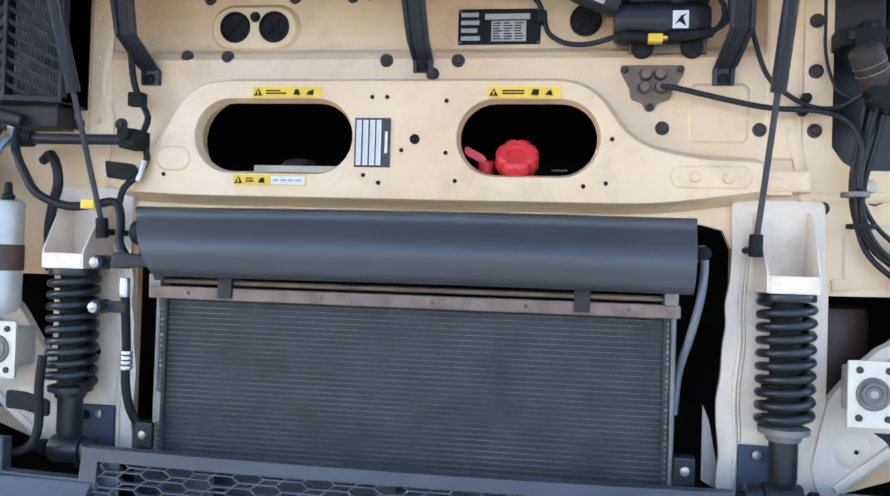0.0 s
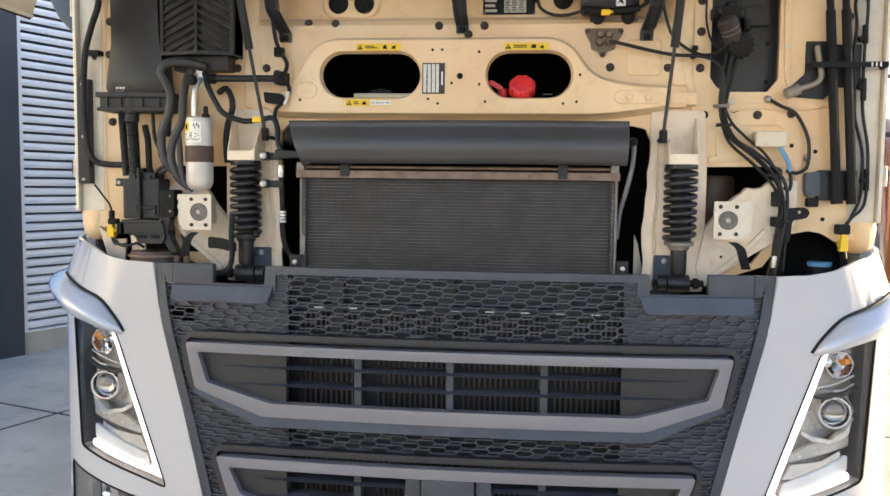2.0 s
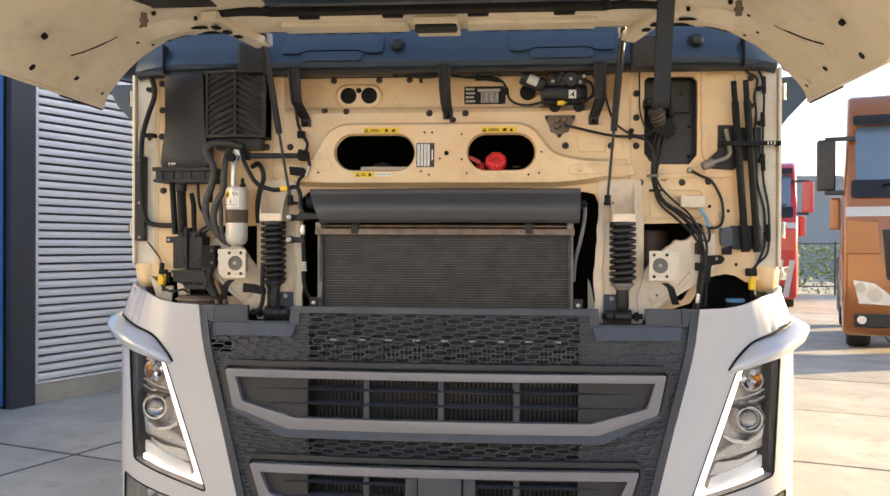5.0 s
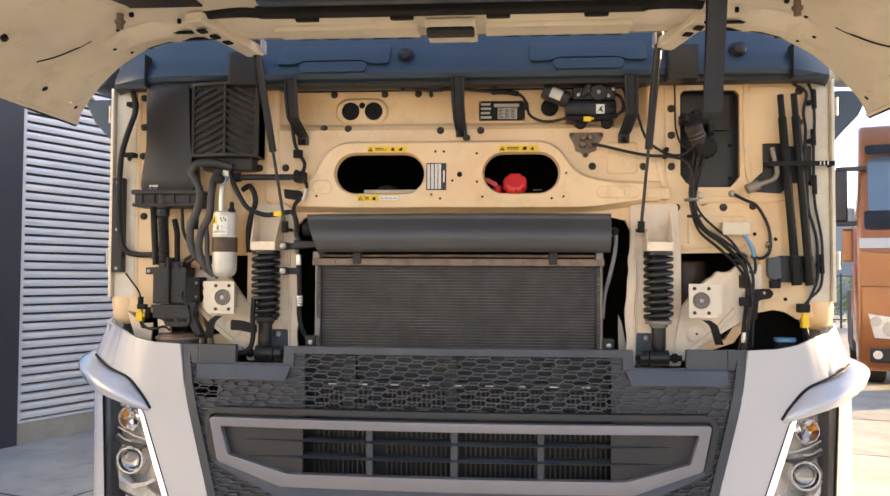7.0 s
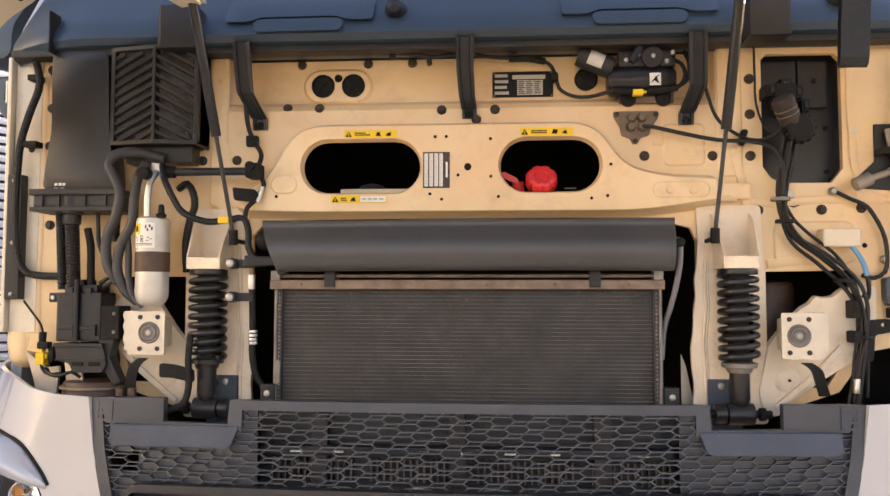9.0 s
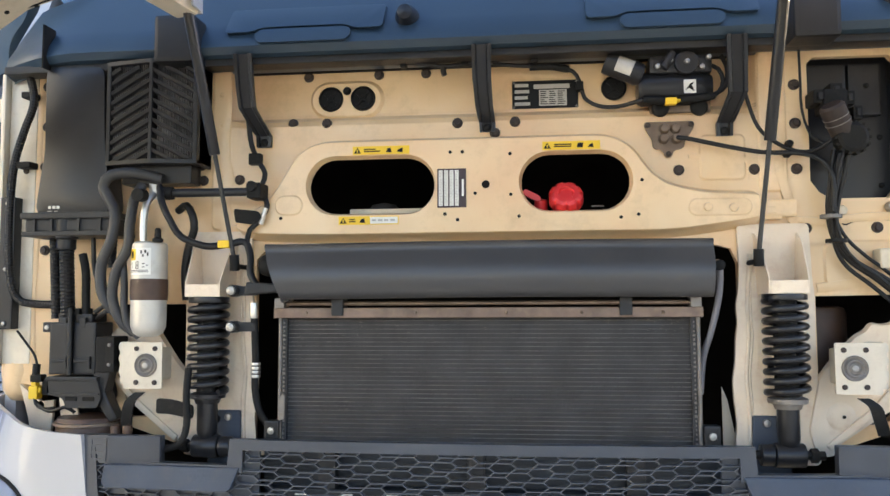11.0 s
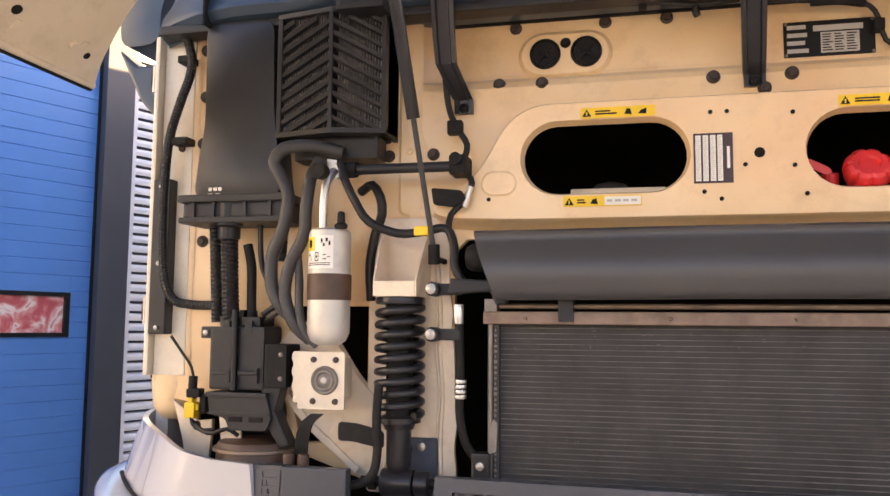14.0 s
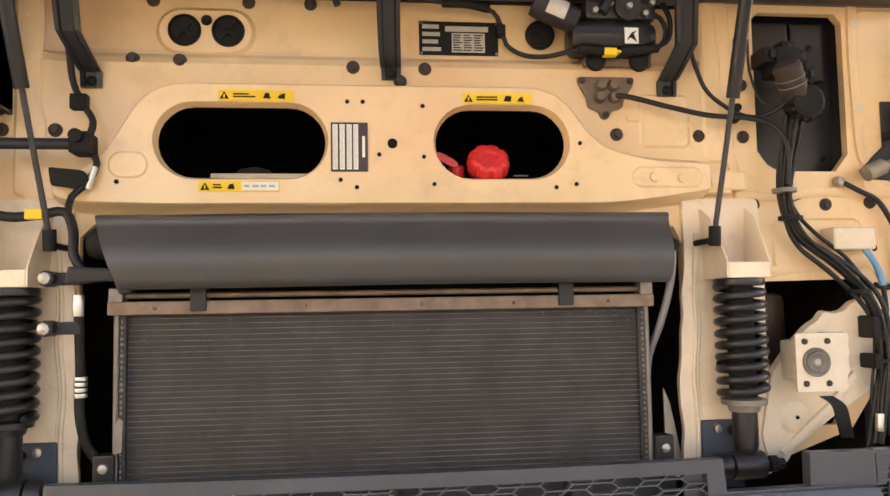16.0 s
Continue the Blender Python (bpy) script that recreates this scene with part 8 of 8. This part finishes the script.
# ---------------------------------------------------------------- hatch details
def hatch_place(x, y):
    ax = abs(x)
    v = (y - hatch_rear(ax)) / ((-1.18 + 0.10 * ax * ax) - hatch_rear(ax))
    return Vector((x, y, hatch_z(ax, v)))
def hatch_frame(x, y):
    p = hatch_place(x, y)
    dx, dy = hatch_place(x + 0.01, y) - p, hatch_place(x, y - 0.01) - p
    n = dx.cross(dy).normalized()
    if n.z > 0:
        n = -n
    return p, n
for sx in (-1, 1):
    for ax, y, r in ((1.262, -0.44, 0.010), (1.272, -0.335, 0.0085), (1.275, -0.236, 0.008), (1.278, -0.68, 0.012), (1.19, -0.755, 0.010), (1.005, -0.493, 0.006), (0.978, -0.318, 0.0055), (1.035, -0.335, 0.0055), (0.817, -0.486, 0.006), (0.90, -0.42, 0.0045), (1.06, -0.40, 0.006), (0.93, -0.56, 0.007)):
        p, n = hatch_frame(sx * ax, y)
        part("hole", cyl(p - n * 0.01, p + n * 0.0022, r, 12), "void", hatch_ob)
    p, n = hatch_frame(sx * 1.268, -0.288)
    part("lug", cyl(p, p + n * 0.014, 0.010, 10, bevel=0.002), "primer", hatch_ob)
    # dark seal under the outer edge
    rim = [hatch_place(sx * 1.302, y) + Vector((0, 0, 0.004)) for y in (-0.176, -0.26, -0.36, -0.46, -0.60, -0.80, -0.98)]
    part("rolled_edge", tube(rim, 0.0075, 8), "primer", hatch_ob, smooth=60)
    part("edge_seal", tube([p + Vector((sx * 0.006, 0, -0.005)) for p in rim[:4]], 0.0065, 6), "rubber", hatch_ob, smooth=60)
    for ax, y, w in ((1.262, -0.262, 0.010), (1.268, -0.300, 0.014), (1.280, -0.42, 0.012)):
        p, n = hatch_frame(sx * ax, y)
        e = box(-w, w, -0.008, 0.008, -0.004, 0.004, 0.003)
        bmesh.ops.transform(e, verts=e.verts, matrix=Matrix.Translation(p) @ n.to_track_quat("Z", "X").to_matrix().to_4x4())
        part("pressed_lug", e, "primer", hatch_ob)
    # pressed pocket outline
    pts = []
    for ax, y in ((1.205, -0.58), (1.17, -0.54), (1.12, -0.515), (1.08, -0.507)):
        p, n = hatch_frame(sx * ax, y)
        pts.append(p + n * 0.001)
    part("pocket_edge", tube(pts, 0.0025, 6), "void", hatch_ob)
    # hinge arm with clevis
    arm = bmesh.new()
    box(-0.030, 0.030, -0.16, 0.16, -0.03, 0.0, 0.006, arm)
    bmesh.ops.transform(arm, verts=arm.verts, matrix=pose(sx * 0.70, -0.405, 2.294, -4, 0, sx * 17))
    ha = part("hinge_arm", arm, "primer", hatch_ob, "beige pressed hinge arm")
    for k in range(3):
        sl = box(-0.012, 0.012, -0.012, 0.012, -0.034, -0.028)
        bmesh.ops.transform(sl, verts=sl.verts, matrix=pose(sx * (0.735 - 0.018 * k), -0.51 + 0.06 * k, 2.292, -4, 0, sx * 17))
        part("arm_slot", sl, "void", ha)
    part("clevis", joined(box(sx * 0.655 - 0.035, sx * 0.655 - 0.029, -0.30, -0.25, 2.262, 2.302, 0.002), box(sx * 0.655 + 0.029, sx * 0.655 + 0.035, -0.30, -0.25, 2.262, 2.302, 0.002), box(sx * 0.655 - 0.035, sx * 0.655 + 0.035, -0.262, -0.25, 2.259, 2.269, 0.002)), "white", ha, "white clevis plate")
    part("hinge_post", box(*sorted((sx * 0.690, sx * 0.790)), -0.14, -0.06, 2.19, 2.305, 0.01), "black", truck, "black hinge post on the cowl")
    part("slot", box(*sorted((sx * 0.80, sx * 0.86)), -0.43, -0.415, 2.283, 2.289), "void", hatch_ob)
    # side stiffener with buffer
    p = hatch_place(sx * 0.93, -0.62)
    b_ = part("hatch_lock", box(*sorted((sx * 0.70, sx * 1.02)), -0.72, -0.60, 2.303, 2.33, 0.006), "black", hatch_ob, "black lock carrier")
    part("buffer", joined(cyl((sx * 0.945, -0.60, 2.29), (sx * 0.945, -0.60, 2.245), 0.010, 12, bevel=0.002), cyl((sx * 0.945, -0.60, 2.262), (sx * 0.945, -0.60, 2.27), 0.015, 12)), "bronze", b_, smooth=40)
# pressed rails, slot rows and black grille strip of the hatch
for a, c in ((-0.53, -0.10), (0.10, 0.53)):
    part("pressed_panel", box(a, c, -0.465, -0.37, 2.272, 2.290, 0.006), "primer", hatch_ob)
    for k in range(5):
        x = a + 0.06 + k * 0.075
        part("slot", box(x, x + 0.045, -0.376, -0.368, 2.2705, 2.274), "void", hatch_ob)
part("latch_plate", box(-0.075, 0.075, -0.50, -0.34, 2.262, 2.29, 0.008), "primer", hatch_ob)
part("latch", box(-0.07, 0.07, -0.50, -0.45, 2.245, 2.268, 0.008), "black", hatch_ob)
bar = part("grille_rail", box(-0.56, 0.56, -0.575, -0.515, 2.290, 2.316, 0.010), "rubber", hatch_ob, "black rubber edged grille rail")
for s in (-1, 1):
    part("rail_end", tube([(s * 0.54, -0.545, 2.302), (s * 0.60, -0.555, 2.302), (s * 0.66, -0.545, 2.304), (s * 0.72, -0.53, 2.306)], 0.016, 10), "rubber", hatch_ob, smooth=60)
for x in (-0.42, -0.14, 0.14, 0.42):
    part("rail_pad", box(x - 0.035, x + 0.035, -0.522, -0.498, 2.284, 2.302, 0.008), "rubber", hatch_ob)
part("grille_back", box(-0.53, 0.53, -1.02, -0.60, 2.30, 2.312), "cowl", hatch_ob, "dark back of the badge grille")
for y in (-0.66, -0.76, -0.86):
    part("grille_slat", box(-0.52, 0.52, y - 0.02, y, 2.285, 2.302, 0.004), "cowl", hatch_ob)
part("hatch_seal", tube([hatch_place(x, hatch_rear(abs(x)) - 0.006) + Vector((0, 0, 0.004)) for x in np.linspace(-1.0, 1.0, 21)], 0.005, 6), "rubber", hatch_ob, smooth=60)

# wiring along the top of the wall
top = part("top_harness", tube([(-0.30, -0.02, 2.205), (-0.17, -0.022, 2.198), (-0.10, -0.025, 2.187), (-0.02, -0.02, 2.194), (0.06, -0.02, 2.202), (0.2, -0.02, 2.207)], 0.006, 8), "conduit", truck, "thin black wiring loom under the cowl", smooth=60)
part("loom_tail", tube([(-0.10, -0.025, 2.187), (-0.102, -0.025, 2.175), (-0.098, -0.024, 2.165)], 0.007, 8), "conduit", top, smooth=60)
for x in (-0.2, -0.05, 0.12):
    part("loom_clip", box(x - 0.008, x + 0.008, -0.03, -0.01, 2.188, 2.206, 0.003), "rubber", top)
